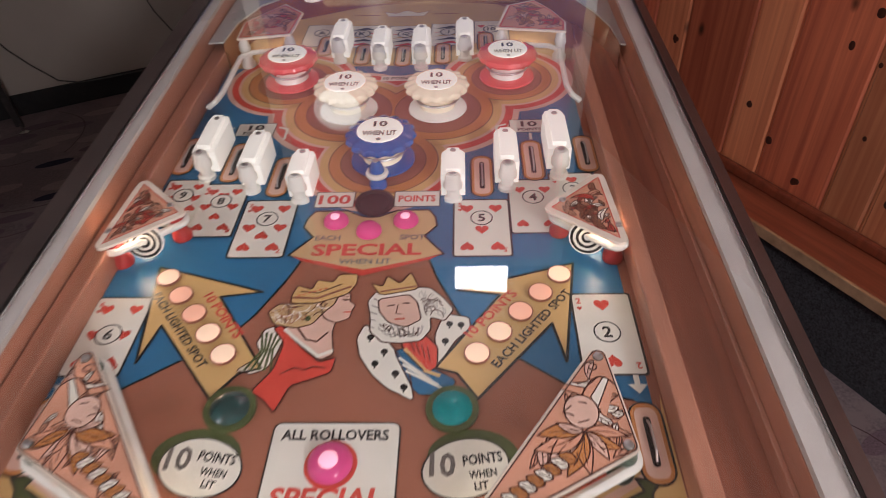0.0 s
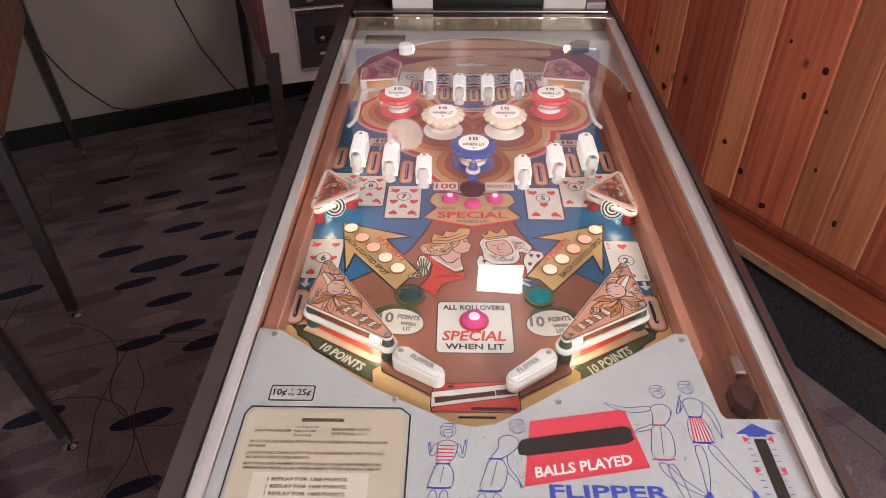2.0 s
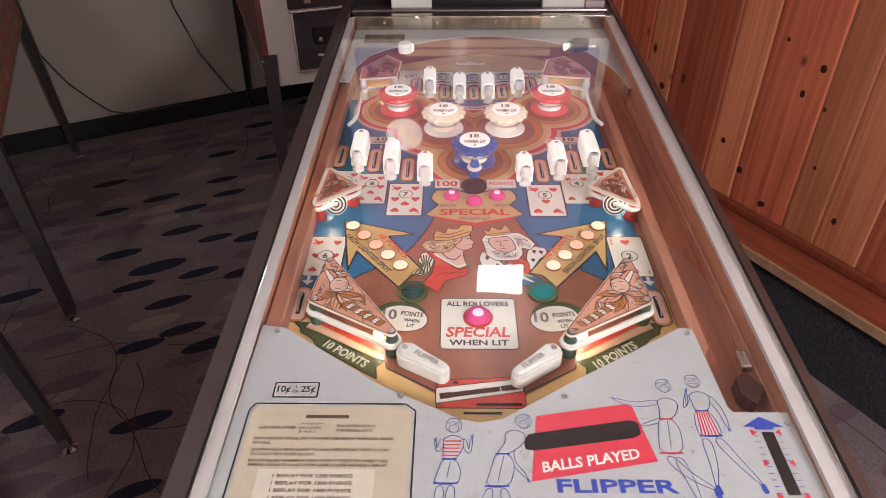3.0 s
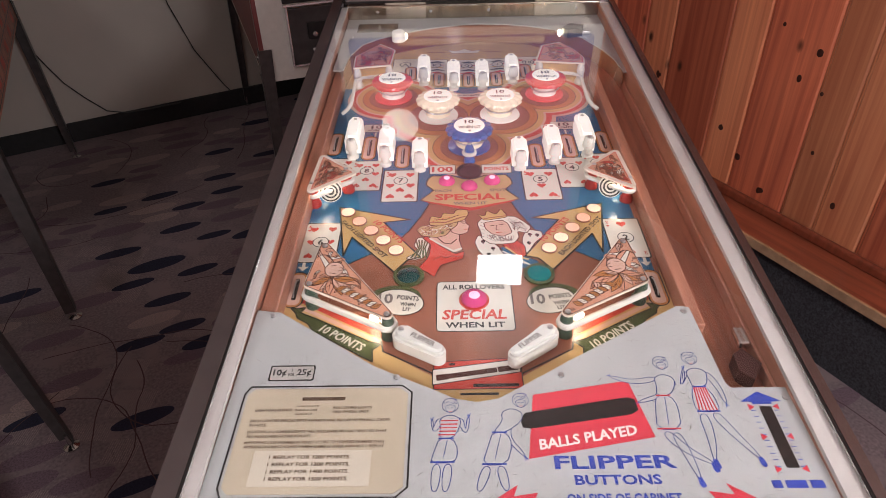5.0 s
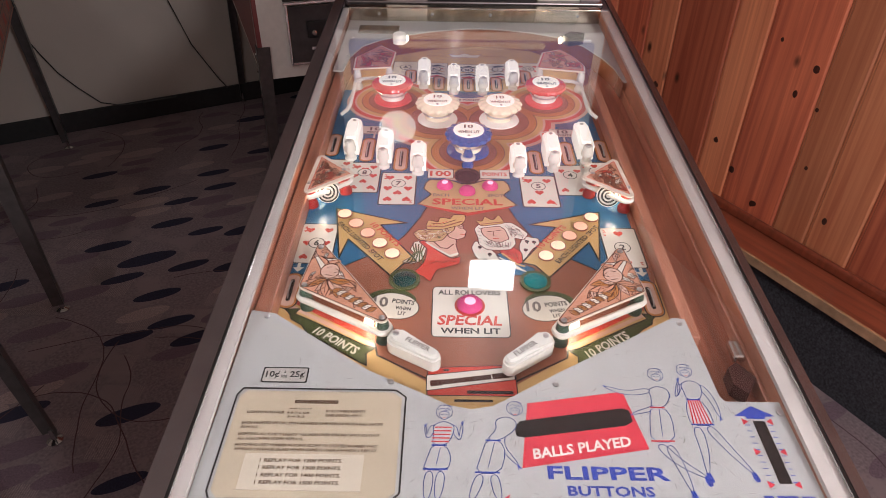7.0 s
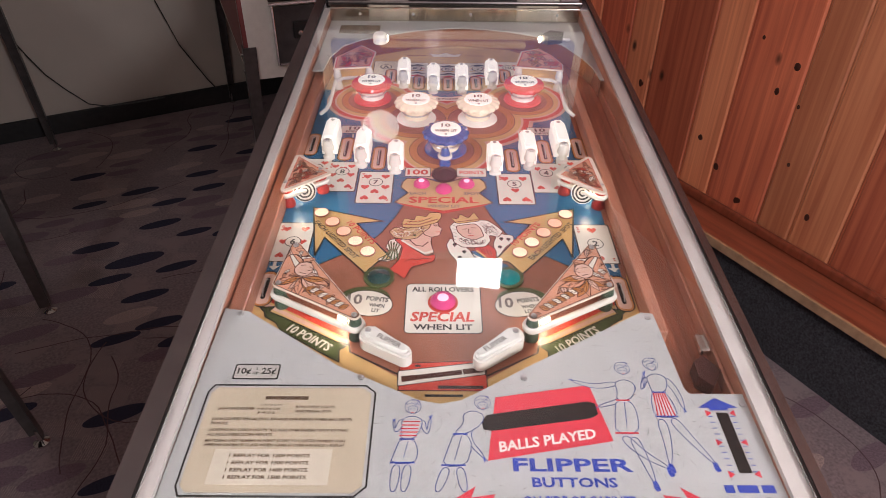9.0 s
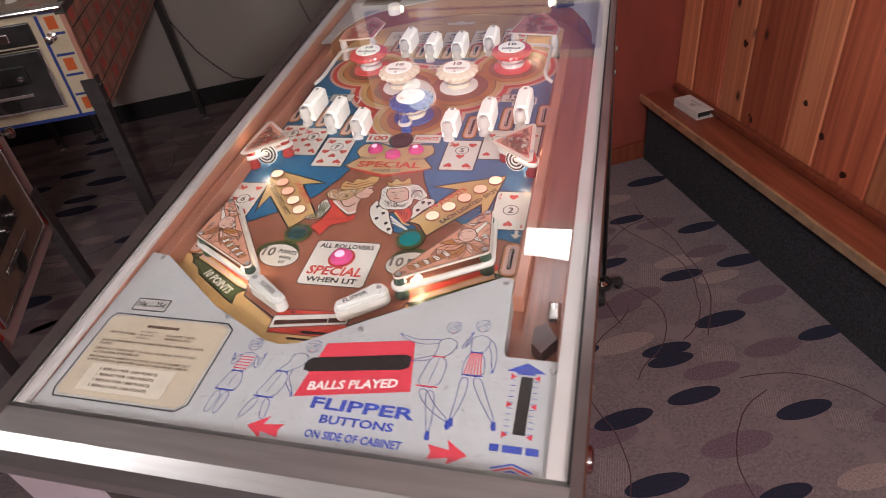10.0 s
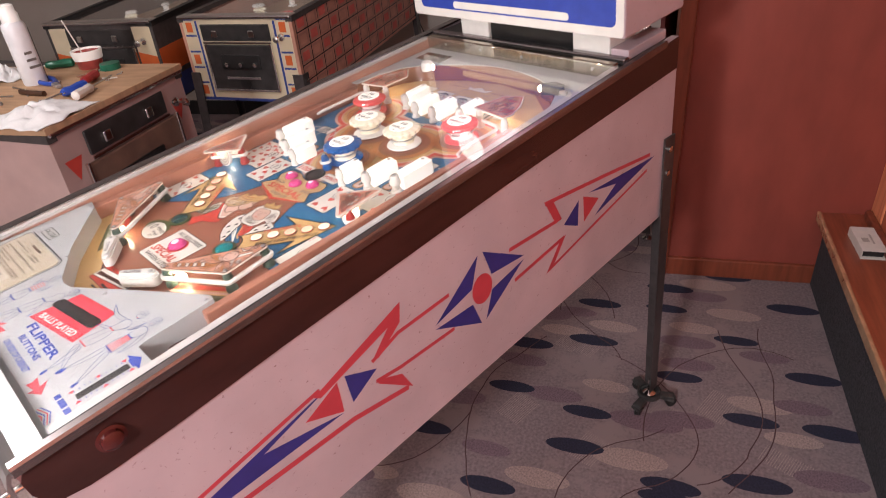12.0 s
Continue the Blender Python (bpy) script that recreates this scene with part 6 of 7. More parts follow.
# ---- rear end: trim bars, neck and backbox ----
trim_ = part("rear_trim", box(B(), -0.233, 0.288, 0.849, 0.868, 0.036, 0.068, 0.003), BRASS, MACH, "polished metal rear trim bar", ML)
for x in (-0.17, -0.06, 0.06, 0.24):
    part("screw", SCREW, None, trim_, "", pose(x, 0.849, 0.052, 90, 0, 0))
# solid black bar paints in the darkness of the gap between the bars
part("rear_gap_shade", box(B(), -0.233, 0.288, 0.868, 0.875, 0.036, 0.06), BLACK, MACH, "", ML)
part("rear_trim", box(B(), -0.24, 0.296, 0.875, 0.893, 0.06, 0.072, 0.003), RAILM, MACH, "dark steel rear bar", ML)
part("rear_deck", box(B(), -0.246, 0.294, 0.893, 1.043, 0.05, 0.062), SIDEDK, MACH, "", ML)
# black panel paints in the darkness of the opening between the necks
part("neck_panel", box(B(), -0.072, 0.161, 0.905, 0.985, 0.062, 0.117), BLACK, MACH, "black panel filling the dark opening between the neck blocks", ML)
for x0, x1 in ((-0.158, -0.072), (0.161, 0.25)):
    part("neck", box(B(), x0, x1, 0.895, 0.99, 0.062, 0.118, 0.003), WHITEBOX, MACH, "off-white neck block", ML)
part("rear_block", box(B(), 0.252, 0.292, 0.896, 1.04, 0.062, 0.082, 0.002), PINKP, MACH, "", ML)
BOX = part("backbox", box(B(), -0.268, 0.307, 0.855, 1.078, 0.117, 0.78, 0.004), PINKP, MACH, "pink backbox with a blue and white front panel", ML)
fp = Print("front_panel")
fp.rect(-0.266, 0.119, 0.305, 0.78, P_WHITE, 1, 0.008).rect(-0.24, 0.137, 0.288, 0.24, A_BLUE, 2, 0.012).rect(-0.135, 0.1405, 0.182, 0.156, P_WHITE, 3, 0.007)
part("front_panel", fp.mesh(), None, BOX, "blue panel bordered in white", Matrix(((1, 0, 0, 0), (0, 0, -1, 0.8545), (0, 1, 0, 0), (0, 0, 0, 1))))
part("back_glass", box(B(), -0.24, 0.28, 0.85, 0.8535, 0.26, 0.75), glow("lit_back_glass", (0.95, 0.36, 0.44), 0.12, 0.1), BOX, "softly lit back glass")
# added disc, only there to make the pale round reflection in the playfield glass
part("reflection_disc", lathe(B(), [(0.043, 0), (0.043, 0.002), (0.04, 0.003)], 36), glow("reflection_disc_glow", (1, 0.96, 0.94), 2.0), BOX, "added glowing white disc that makes the round reflection in the glass", pose(-0.142, 0.8495, 0.349, 90, 0, 0))

# ---- legs with three-footed caster cups ----
MI = MACHINE.inverted()


def leg_thing(parent, top, foot, mat, w=0.045, label="", name="leg"):
    """An angle-iron leg between two world points, in the parent's frame."""
    inv = parent.matrix_basis.inverted()
    a, b = Vector(top), Vector(foot)
    bm = B()
    cx_, cy_ = parent.matrix_basis.translation.x, parent.matrix_basis.translation.y
    sxx, syy = (1 if a.x > cx_ else -1), (1 if a.y > cy_ else -1)
    prof = [(0, 0), (-sxx * w, 0), (-sxx * w, -syy * 0.004), (-sxx * 0.004, -syy * 0.004), (-sxx * 0.004, -syy * w), (0, -syy * w)]
    A0 = [bm.verts.new(inv @ (a + Vector((x, y, 0)))) for x, y in prof]
    A1 = [bm.verts.new(inv @ (b + Vector((x * 0.8, y * 0.8, 0)))) for x, y in prof]
    bm.faces.new(A0)
    bm.faces.new(A1[::-1])
    for i in range(6):
        bm.faces.new((A0[i], A1[i], A1[(i + 1) % 6], A0[(i + 1) % 6]))
    return part(name, bm, mat, parent, label)


def caster_base(x, y):
    base = thing("caster_dolly", pose(x, y, 0, 0, 0, 20), "dark cast three-footed caster cup under a machine leg", "caster", "caster cups")
    bm = lathe(B(), [(0.03, 0.03), (0.034, 0.034), (0.034, 0.05), (0.029, 0.05), (0.027, 0.036), (0.005, 0.034)], 24)
    part("cup", bm, RUBBERB, base, smooth=True)
    for k in range(3):
        a = radians(120 * k + 10)
        part("arm", box(B(), 0.02, 0.072, -0.012, 0.012, 0.026, 0.042, 0.004), RUBBERB, base, m=pose(0, 0, 0, 0, 0, 120 * k + 10))
        part("wheel", lathe(B(), [(0.008, -0.009), (0.0145, -0.008), (0.0155, 0), (0.0145, 0.008), (0.008, 0.009)], 18), BLACK, base, m=pose(0.062 * math.cos(a), 0.062 * math.sin(a), 0.0155, 90, 0, 120 * k + 40), smooth=True)
        part("fork", box(B(), -0.013, 0.013, -0.014, 0.014, 0.022, 0.03, 0.003), RUBBERB, base, m=pose(0.062 * math.cos(a), 0.062 * math.sin(a), 0, 0, 0, 120 * k))
    return base


for lx, ly, fy in ((0.316, 1.066, 1.115), (-0.268, 1.066, 1.115), (0.316, -0.278, -0.33), (-0.268, -0.278, -0.33)):
    top = MACHINE @ Vector((lx, ly, -0.16))
    foot = Vector((lx + (0.012 if lx > 0 else -0.012), fy, 0.062))
    lg = leg_thing(MACH, top, foot, LEGM, label="dark steel angle leg")
    inv = MACH.matrix_basis.inverted()
    sgx, sgy = (1 if lx > 0 else -1), (1 if ly > 0 else -1)
    c = foot + Vector((-sgx * 0.014, -sgy * 0.014, 0))
    part("leveller", lathe(B(), [(0.019, -0.024), (0.02, -0.018), (0.006, -0.008), (0.006, 0.03)], 18, inv @ c), CHROME, lg, "steel foot", smooth=True)
    for k in (0.03, 0.09):
        q = inv @ (top + Vector((sgx * 0.001, -sgy * 0.022, -k)))
        part("bolt", lathe(B(), [(0.008, 0), (0.008, 0.004), (0.004, 0.006)], 10), CHROME, lg, "", pose(*q, 0, 90 * sgx, 0), True)
    caster_base(c.x, c.y)

# ---- the other machines ----
def other_machine(name, label, m, low, high, front_mat, side_mat, band_mat, seat, wide=0.16):
    """A pinball machine standing by, front towards its own -y; x from -0.275 to 0.275, back at y 1.28."""
    t = thing(name, m, label, "pinball machine", "machines standing by")
    rise = 0.07
    for s in (-1, 1):
        bm = B()
        x0, x1 = (0.26, 0.275) if s > 0 else (-0.275, -0.26)
        pts = [(0, low), (1.28, low + rise), (1.28, high + rise), (0, high)]
        lo, hi = [bm.verts.new((x0, y, z)) for y, z in pts], [bm.verts.new((x1, y, z)) for y, z in pts]
        bm.faces.new(lo)
        bm.faces.new(hi[::-1])
        for i in range(4):
            bm.faces.new((lo[i], hi[i], hi[(i + 1) % 4], lo[(i + 1) % 4]))
        part("side_panel", bm, side_mat, t)
        bm = B()
        pts = [(-0.004, high - 0.01), (1.28, high + rise - 0.01), (1.28, high + rise + 0.012), (-0.004, high + 0.012)]
        x0, x1 = (0.25, 0.28) if s > 0 else (-0.28, -0.25)
        lo, hi = [bm.verts.new((x0, y, z)) for y, z in pts], [bm.verts.new((x1, y, z)) for y, z in pts]
        bm.faces.new(lo)
        bm.faces.new(hi[::-1])
        for i in range(4):
            bm.faces.new((lo[i], hi[i], hi[(i + 1) % 4], lo[(i + 1) % 4]))
        part("side_rail", bm, band_mat, t)
    part("front_panel", box(B(), -0.26, 0.26, 0.0, 0.016, low, high), front_mat, t)
    part("rear_panel", box(B(), -0.26, 0.26, 1.264, 1.28, low + rise, high + rise), side_mat, t)
    part("bottom", box(B(), -0.26, 0.26, 0.016, 1.264, low + rise, low + rise + 0.012), BLACK, t)
    part("lockbar", box(B(), -0.275, 0.275, -0.012, 0.05, high + 0.002, high + 0.016, 0.005), CHROME, t, "chrome lockbar")
    door = part("coin_door", box(B(), -wide, wide, -0.01, 0.0, low + 0.05, high - 0.1, 0.006), DOORM if seat else DOORP, t, "dark metal coin door")
    for x0, x1, z0, z1 in ((-wide - 0.005, -wide + 0.004, low + 0.046, high - 0.096), (wide - 0.004, wide + 0.005, low + 0.046, high - 0.096), (-wide + 0.004, wide - 0.004, low + 0.046, low + 0.055)):
        part("door_rim", box(B(), x0, x1, -0.014, -0.002, z0, z1, 0.002), CHROME, door, "worn chrome rim")
    part("door_bar", box(B(), -0.085, 0.085, -0.018, -0.01, low + 0.098, low + 0.11, 0.002), CHROME, door, "chrome bar")
    part("coin_return", lathe(B(), [(0.026, 0), (0.026, 0.003), (0.022, 0.004)], 20), BLACK, door, "", pose(0.0, -0.0098, low + 0.078, 90, 0, 0), True)
    for x in (-0.1, 0.08):
        part("coin_slot", box(B(), x - 0.014, x + 0.014, -0.016, -0.006, high - 0.07, high - 0.04, 0.004), CHROME, t, "chrome coin slot plate")
    part("door_recess", box(B(), -0.095, 0.095, -0.014, -0.01, low + 0.14, low + 0.2, 0.004), BLACK, door)
    for x in (-0.07, 0.0, 0.07):
        part("door_fitting", lathe(B(), [(0.009, 0), (0.009, 0.008), (0.004, 0.01)], 12), CHROME, door, "", pose(x, -0.014, low + 0.16, 90, 0, 0), True)
    part("upper_plate", box(B(), -0.17, 0.165, -0.007, 0.0, high - 0.085, high - 0.018, 0.004), DOORM, t)
    part("plate_edge", box(B(), -0.17, 0.165, -0.01, -0.007, high - 0.096, high - 0.088, 0.001), CHROME, t)
    part("plunger", lathe(B(), [(0.016, 0), (0.014, 0.006), (0.004, 0.01), (0.004, 0.03), (0.012, 0.034), (0.013, 0.045), (0.006, 0.05)], 16), CHROME, t, "chrome plunger", pose(0.215, -0.001, high - 0.07, 90, 0, 0), True)
    bm = B()
    A0 = [bm.verts.new(v) for v in ((-0.25, 0.05, high - 0.004), (0.25, 0.05, high - 0.004), (0.25, 1.27, high + rise - 0.004), (-0.25, 1.27, high + rise - 0.004))]
    A1 = [bm.verts.new(v.co + Vector((0, 0, 0.004))) for v in A0]
    for f in ((A0[::-1]), (A1), (A0[0], A0[1], A1[1], A1[0]), (A0[1], A0[2], A1[2], A1[1]), (A0[2], A0[3], A1[3], A1[2]), (A0[3], A0[0], A1[0], A1[3])):
        bm.faces.new(f)
    if seat:
        g = part("glass", bm, CLEAR, t, "playfield glass")
        g.visible_shadow = False
        part("playfield", box(B(), -0.255, 0.255, 0.03, 1.25, high - 0.09, high - 0.075), PLYW, t, "playfield with clutter under the glass")
        rb = random.Random(len(name) + int(high * 1000))
        for k in range(11):
            r = rb.uniform(0.02, 0.034)
            part("bumper", lathe(B(), [(r, 0), (r, 0.004), (r * 0.6, 0.008), (r * 0.6, 0.03), (r, 0.034), (r * 0.8, 0.042), (0.004, 0.046)], 18, (rb.uniform(-0.2, 0.2), 0.2 + k * 0.085, high - 0.075)),
                 (WPLAST_GLOW, REDPL, CRMPL, WPLAST_GLOW, BLUPL)[k % 5], t, smooth=True)
    else:
        bm.free()
    for s in (-1, 1):
        for y0, yy in ((0.0, -0.045), (1.28, 1.33)):
            bm = B()
            zt = low + (0.12 if y0 == 0 else 0.18)
            sg = 1 if y0 == 0 else -1
            prof = [(0, 0), (-s * 0.048, 0), (-s * 0.048, sg * 0.004), (-s * 0.004, sg * 0.004), (-s * 0.004, sg * 0.048), (0, sg * 0.048)]
            A0 = [bm.verts.new((s * 0.281 + x, y0 - sg * 0.006 + y, zt)) for x, y in prof]
            A1 = [bm.verts.new((s * 0.3 + x * 0.7, yy + y * 0.7, 0.03)) for x, y in prof]
            bm.faces.new(A0)
            bm.faces.new(A1[::-1])
            for i in range(6):
                bm.faces.new((A0[i], A1[i], A1[(i + 1) % 6], A0[(i + 1) % 6]))
            lg = part("leg", bm, LEGM, t, "dark steel leg")
            part("leg_foot", lathe(B(), [(0.02, 0), (0.021, 0.006), (0.007, 0.014), (0.006, 0.05)], 16, (s * 0.29, yy + sg * 0.012, 0)), CHROME, lg, smooth=True)
            for k in (0.03, 0.09):
                part("bolt", lathe(B(), [(0.008, 0), (0.008, 0.005), (0.004, 0.007)], 10), CHROME, lg, "", pose(s * (0.2815 + (0.12 if y0 == 0 else 0.18) * 0), y0 + sg * 0.02, zt - k, 0, 90 * s, 0), True)
    return t


# brick-patterned machine, front towards the room
MB = other_machine("pinball_machine", "cream-fronted pinball machine with a red brick pattern side", ROOM @ pose(-0.575, 1.67, 0, 0, 0, -5) @ pose(-0.275, 0, 0), 0.615, 0.955, CREAMP, BRICKP, SIDEDK, True)
FRONT = Matrix(((1, 0, 0, 0), (0, 0, -1, -0.0006), (0, 1, 0, 0), (0, 0, 0, 1)))
for s in (-1, 1):
    for k in range(5):
        z0 = 0.63 + k * 0.066
        x0, x1 = (0.2, 0.255) if s > 0 else (-0.255, -0.2)
        fp = Print("painted_block")
        fp.rect(x0, z0, x1, z0 + 0.058, CREAMP, 1).rect(x0, z0 + 0.058, x1, z0 + 0.066, BLUEP, 2)
        if k in (0, 2, 4):
            fp.rect(x0 + 0.012, z0 + 0.01, x1 - 0.012, z0 + 0.05, ORANGEP, 3)
        part("painted_block", fp.mesh(), None, MB, "cream and orange block lined in blue", FRONT)
    x = s * 0.19
    part("painted_stripe", Print("painted_stripe").rect(x - 0.005, 0.62, x + 0.005, 0.95, BLUEP, 2).mesh(), None, MB, "blue stripe", FRONT)
part("painted_stripe", Print("painted_stripe").rect(-0.26, 0.615, 0.26, 0.627, BLUEP, 3).mesh(), None, MB, "blue stripe", FRONT)
sd = Print("side_paint")
for r in range(5):
    for c in range(14):
        y0, z0 = 0.02 + c * 0.09, 0.635 + r * 0.066
        z0 += y0 * 0.055
        sd.poly([(y0 + 0.004, z0), (y0 + 0.08, z0 + 0.004), (y0 + 0.08, z0 + 0.058), (y0 + 0.004, z0 + 0.054)], BRICKD, 2)
        sd.poly([(y0 + 0.014, z0 + 0.009), (y0 + 0.068, z0 + 0.012), (y0 + 0.068, z0 + 0.048), (y0 + 0.014, z0 + 0.045)], BRICKR if (r + c) % 2 == 0 else BRICKP, 3)
    sd.line([(0.02, 0.631 + r * 0.066), (1.27, 0.631 + r * 0.066 + 0.069)], 0.005, P_BLACK, 4)
for c in range(15):
    sd.line([(0.02 + c * 0.09, 0.625 + (0.02 + c * 0.09) * 0.055), (0.02 + c * 0.09, 0.95 + (0.02 + c * 0.09) * 0.055)], 0.005, P_BLACK, 4)
part("side_paint", sd.mesh(), None, MB, "dark-lined red and salmon brick pattern", Matrix(((0, 0, 1, 0.2756), (1, 0, 0, 0), (0, 1, 0, 0), (0, 0, 0, 1))))

# orange and blue machine beyond it
MD = other_machine("pinball_machine", "dark pinball machine with orange and blue front corners", ROOM @ pose(-1.49, 1.66, 0), 0.615, 0.955, SIDEDK, SIDEDK, BLACK, True)
for s in (-1, 1):
    x0, x1 = (0.17, 0.26) if s > 0 else (-0.26, -0.17)
    fp = Print("painted_corner").rect(x0, 0.66, x1, 0.945, CREAMP, 1).poly([(x0, 0.72), (x1, 0.72), (x1, 0.82), (x0, 0.84)], ORANGEP, 2).rect(x0, 0.63, x1, 0.68, BLUEP, 2)
    part("painted_corner", fp.mesh(), None, MD, "cream, orange and blue corner block", FRONT)
sd = Print("side_stripe")
sd.poly([(0.0, 0.62), (1.27, 0.69), (1.27, 0.76), (0.0, 0.72)], BLUEP, 1).poly([(0.0, 0.74), (1.27, 0.8), (1.27, 0.9), (0.0, 0.85)], ORANGEP, 1)
part("side_stripe", sd.mesh(), None, MD, "", Matrix(((0, 0, 1, 0.2756), (1, 0, 0, 0), (0, 1, 0, 0), (0, 0, 0, 1))))

# white-fronted machine by the far wall
MC = other_machine("pinball_machine", "white-fronted pinball machine with a red side by the far wall", ROOM @ pose(0.285, 1.88, 0, 0, 0, -9) @ pose(0.275, 0, 0), 0.575, 0.93, WHITEBOX, DKRED, SIDEDK, True)
sd = Print("side_panel_border")
sd.line([(0.02, 0.59), (1.26, 0.66), (1.26, 0.98), (0.02, 0.915)], 0.012, P_WHITE, 1, True)
part("side_panel_border", sd.mesh(), None, MC, "white border line", Matrix(((0, 0, -1, -0.2756), (-1, 0, 0, 0), (0, 1, 0, 0), (0, 0, 0, 1))) @ Matrix.Diagonal((-1, 1, 1, 1)))

# pink machine that carries the work board, front towards the playing machine
MA = other_machine("pinball_machine", "opened pink pinball machine with red diamonds, used as work table", ROOM @ pose(-0.655, 0.755, 0, 0, 0, 90), 0.57, 0.93, PINKSHADE, PINKSHADE, SIDEDK, False, 0.195)
for x in (-0.225, 0.225):
    for pts in ([(x - 0.022, 0.6), (x + 0.022, 0.6), (x, 0.7)], [(x - 0.03, 0.86), (x + 0.03, 0.86), (x, 0.8)]):
        part("painted_diamond", Print("painted_diamond").poly(pts, REDP, 1).mesh(), None, MA, "red diamond", FRONT)
board = thing("work_board", ROOM @ pose(-0.655, 0.755, 0.947, 0, 0, 90), "bare plywood board laid over a machine as a work top", "work board")
part("board", box(B(), -0.29, 0.27, -0.02, 0.9, 0.0, 0.018, 0.002), PLYW, board)
WT = ROOM @ pose(-0.655, 0.755, 0.965, 0, 0, 90)

# ---- tools and clutter on the work board ----
def on_board(name, x, y, rot, label, category, z=0.0):
    return thing(name, WT @ pose(x, y, z, 0, 0, rot), label, category)


can = on_board("spray_can", 0.07, 0.345, 0, "white spray can with a dark stripe and white cap", "spray can")
part("can_body", lathe(B(), [(0.031, 0), (0.033, 0.004), (0.033, 0.16), (0.03, 0.172), (0.022, 0.18)], 28), material("can_white", (0.72, 0.72, 0.74), 0.3, var=0.05), can, smooth=True)
part("can_cap", lathe(B(), [(0.024, 0.178), (0.024, 0.2), (0.02, 0.206), (0.02, 0.222), (0.012, 0.226)], 24), WPLAST_GLOW, can, smooth=True)
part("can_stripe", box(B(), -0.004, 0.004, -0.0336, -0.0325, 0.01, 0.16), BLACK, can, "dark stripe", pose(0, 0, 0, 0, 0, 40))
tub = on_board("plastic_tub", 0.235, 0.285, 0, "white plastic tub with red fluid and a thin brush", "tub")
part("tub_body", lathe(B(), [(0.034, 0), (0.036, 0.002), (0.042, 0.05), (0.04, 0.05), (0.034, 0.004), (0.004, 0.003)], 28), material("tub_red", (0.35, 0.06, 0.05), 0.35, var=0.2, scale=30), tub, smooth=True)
part("tub_rim", lathe(B(), [(0.0425, 0.028), (0.046, 0.05), (0.046, 0.056), (0.041, 0.056), (0.04, 0.03)], 28), WPLAST_GLOW, tub, smooth=True)
part("brush_stick", tube(B(), [(0, 0.005, 0.006), (-0.02, 0.03, 0.15)], 0.0022, 6), WRUB, tub)
tape = on_board("tape_roll", 0.215, 0.195, 0, "roll of dark green tape", "tape")
part("roll", lathe(B(), [(0.016, 0), (0.03, 0), (0.03, 0.019), (0.016, 0.019)], 28), material("green_tape", (0.01, 0.12, 0.07), 0.3, var=0.1), tape)
part("core", lathe(B(), [(0.0125, 0.001), (0.0158, 0.001), (0.0158, 0.018), (0.0125, 0.018)], 24), PLYW, tape)


def screwdriver(x, y, rot, handle, lab):
    t = on_board("screwdriver", x, y, rot, lab, "screwdriver", 0.014)
    t["group"] = "hand tools"
    part("grip", lathe(B(), [(0.006, 0), (0.013, 0.005), (0.0135, 0.03), (0.011, 0.05), (0.013, 0.075), (0.0075, 0.085)], 8), handle, t, m=pose(0, 0, 0, 0, 90, 0), smooth=True)
    part("shaft", lathe(B(), [(0.003, 0.084), (0.003, 0.19), (0.001, 0.196)], 10), CHROME, t, m=pose(0, 0, 0, 0, 90, 0), smooth=True)


GRIPR, GRIPB, GRIPG = material("grip_red", (0.35, 0.03, 0.03), 0.3, var=0.1), material("grip_blue", (0.02, 0.07, 0.4), 0.3, var=0.1), material("grip_green", (0.01, 0.13, 0.07), 0.3, var=0.1)
screwdriver(0.12, 0.165, 195, GRIPR, "screwdriver with a dark red handle")
screwdriver(0.25, 0.36, 120, GRIPG, "screwdriver with a green handle")
screwdriver(-0.09, 0.06, 10, WRUB, "screwdriver with a white handle")
pl_ = on_board("pliers", 0.04, 0.25, 60, "pliers with blue handles", "pliers", 0.007)
for s in (-1, 1):
    part("handle", tube(B(), [(0, 0, 0), (0.03, s * 0.014, 0), (0.07, s * 0.02, 0), (0.1, s * 0.016, 0)], 0.0068, 8), GRIPB, pl_, smooth=True)
    part("jaw", box(B(), -0.045, 0.002, -0.001 + (0 if s > 0 else -0.007), 0.008 + (0 if s > 0 else -0.007), -0.005, 0.005, 0.002), STEEL, pl_)
screwdriver(0.02, 0.115, 175, GRIPB, "screwdriver with a blue handle")
for x, y, rot, l in ((0.0, 0.16, 12, 0.16), (0.12, 0.24, -20, 0.12), (0.16, 0.2, 35, 0.09), (-0.02, 0.27, 70, 0.12), (-0.06, 0.3, 95, 0.1)):
    rod = on_board("metal_rod", x, y, rot, "thin loose steel rod on the work board", "metal rod", 0.003)
    rod["group"] = "loose rods"
    part("rod", tube(B(), [(0, 0, 0), (l, 0.002, 0)], 0.0028, 8), CHROME, rod, smooth=True)
for x, y, r in ((0.09, 0.1, 0.006), (0.11, 0.17, 0.005), (0.0, 0.08, 0.006), (0.16, 0.11, 0.005), (0.07, 0.26, 0.006), (-0.1, 0.17, 0.005)):
    nut = on_board("loose_screw", x, y, x * 900, "small loose screw on the work board", "screw", 0.0025)
    nut["group"] = "loose screws"
    part("screw_head", lathe(B(), [(r * 0.7, 0), (r * 0.7, 0.003), (r * 0.4, 0.005)], 8), CHROME, nut, smooth=True)
    part("screw_shank", tube(B(), [(0, 0, 0), (0.016, 0, 0)], 0.0016, 6), STEEL, nut, smooth=True)
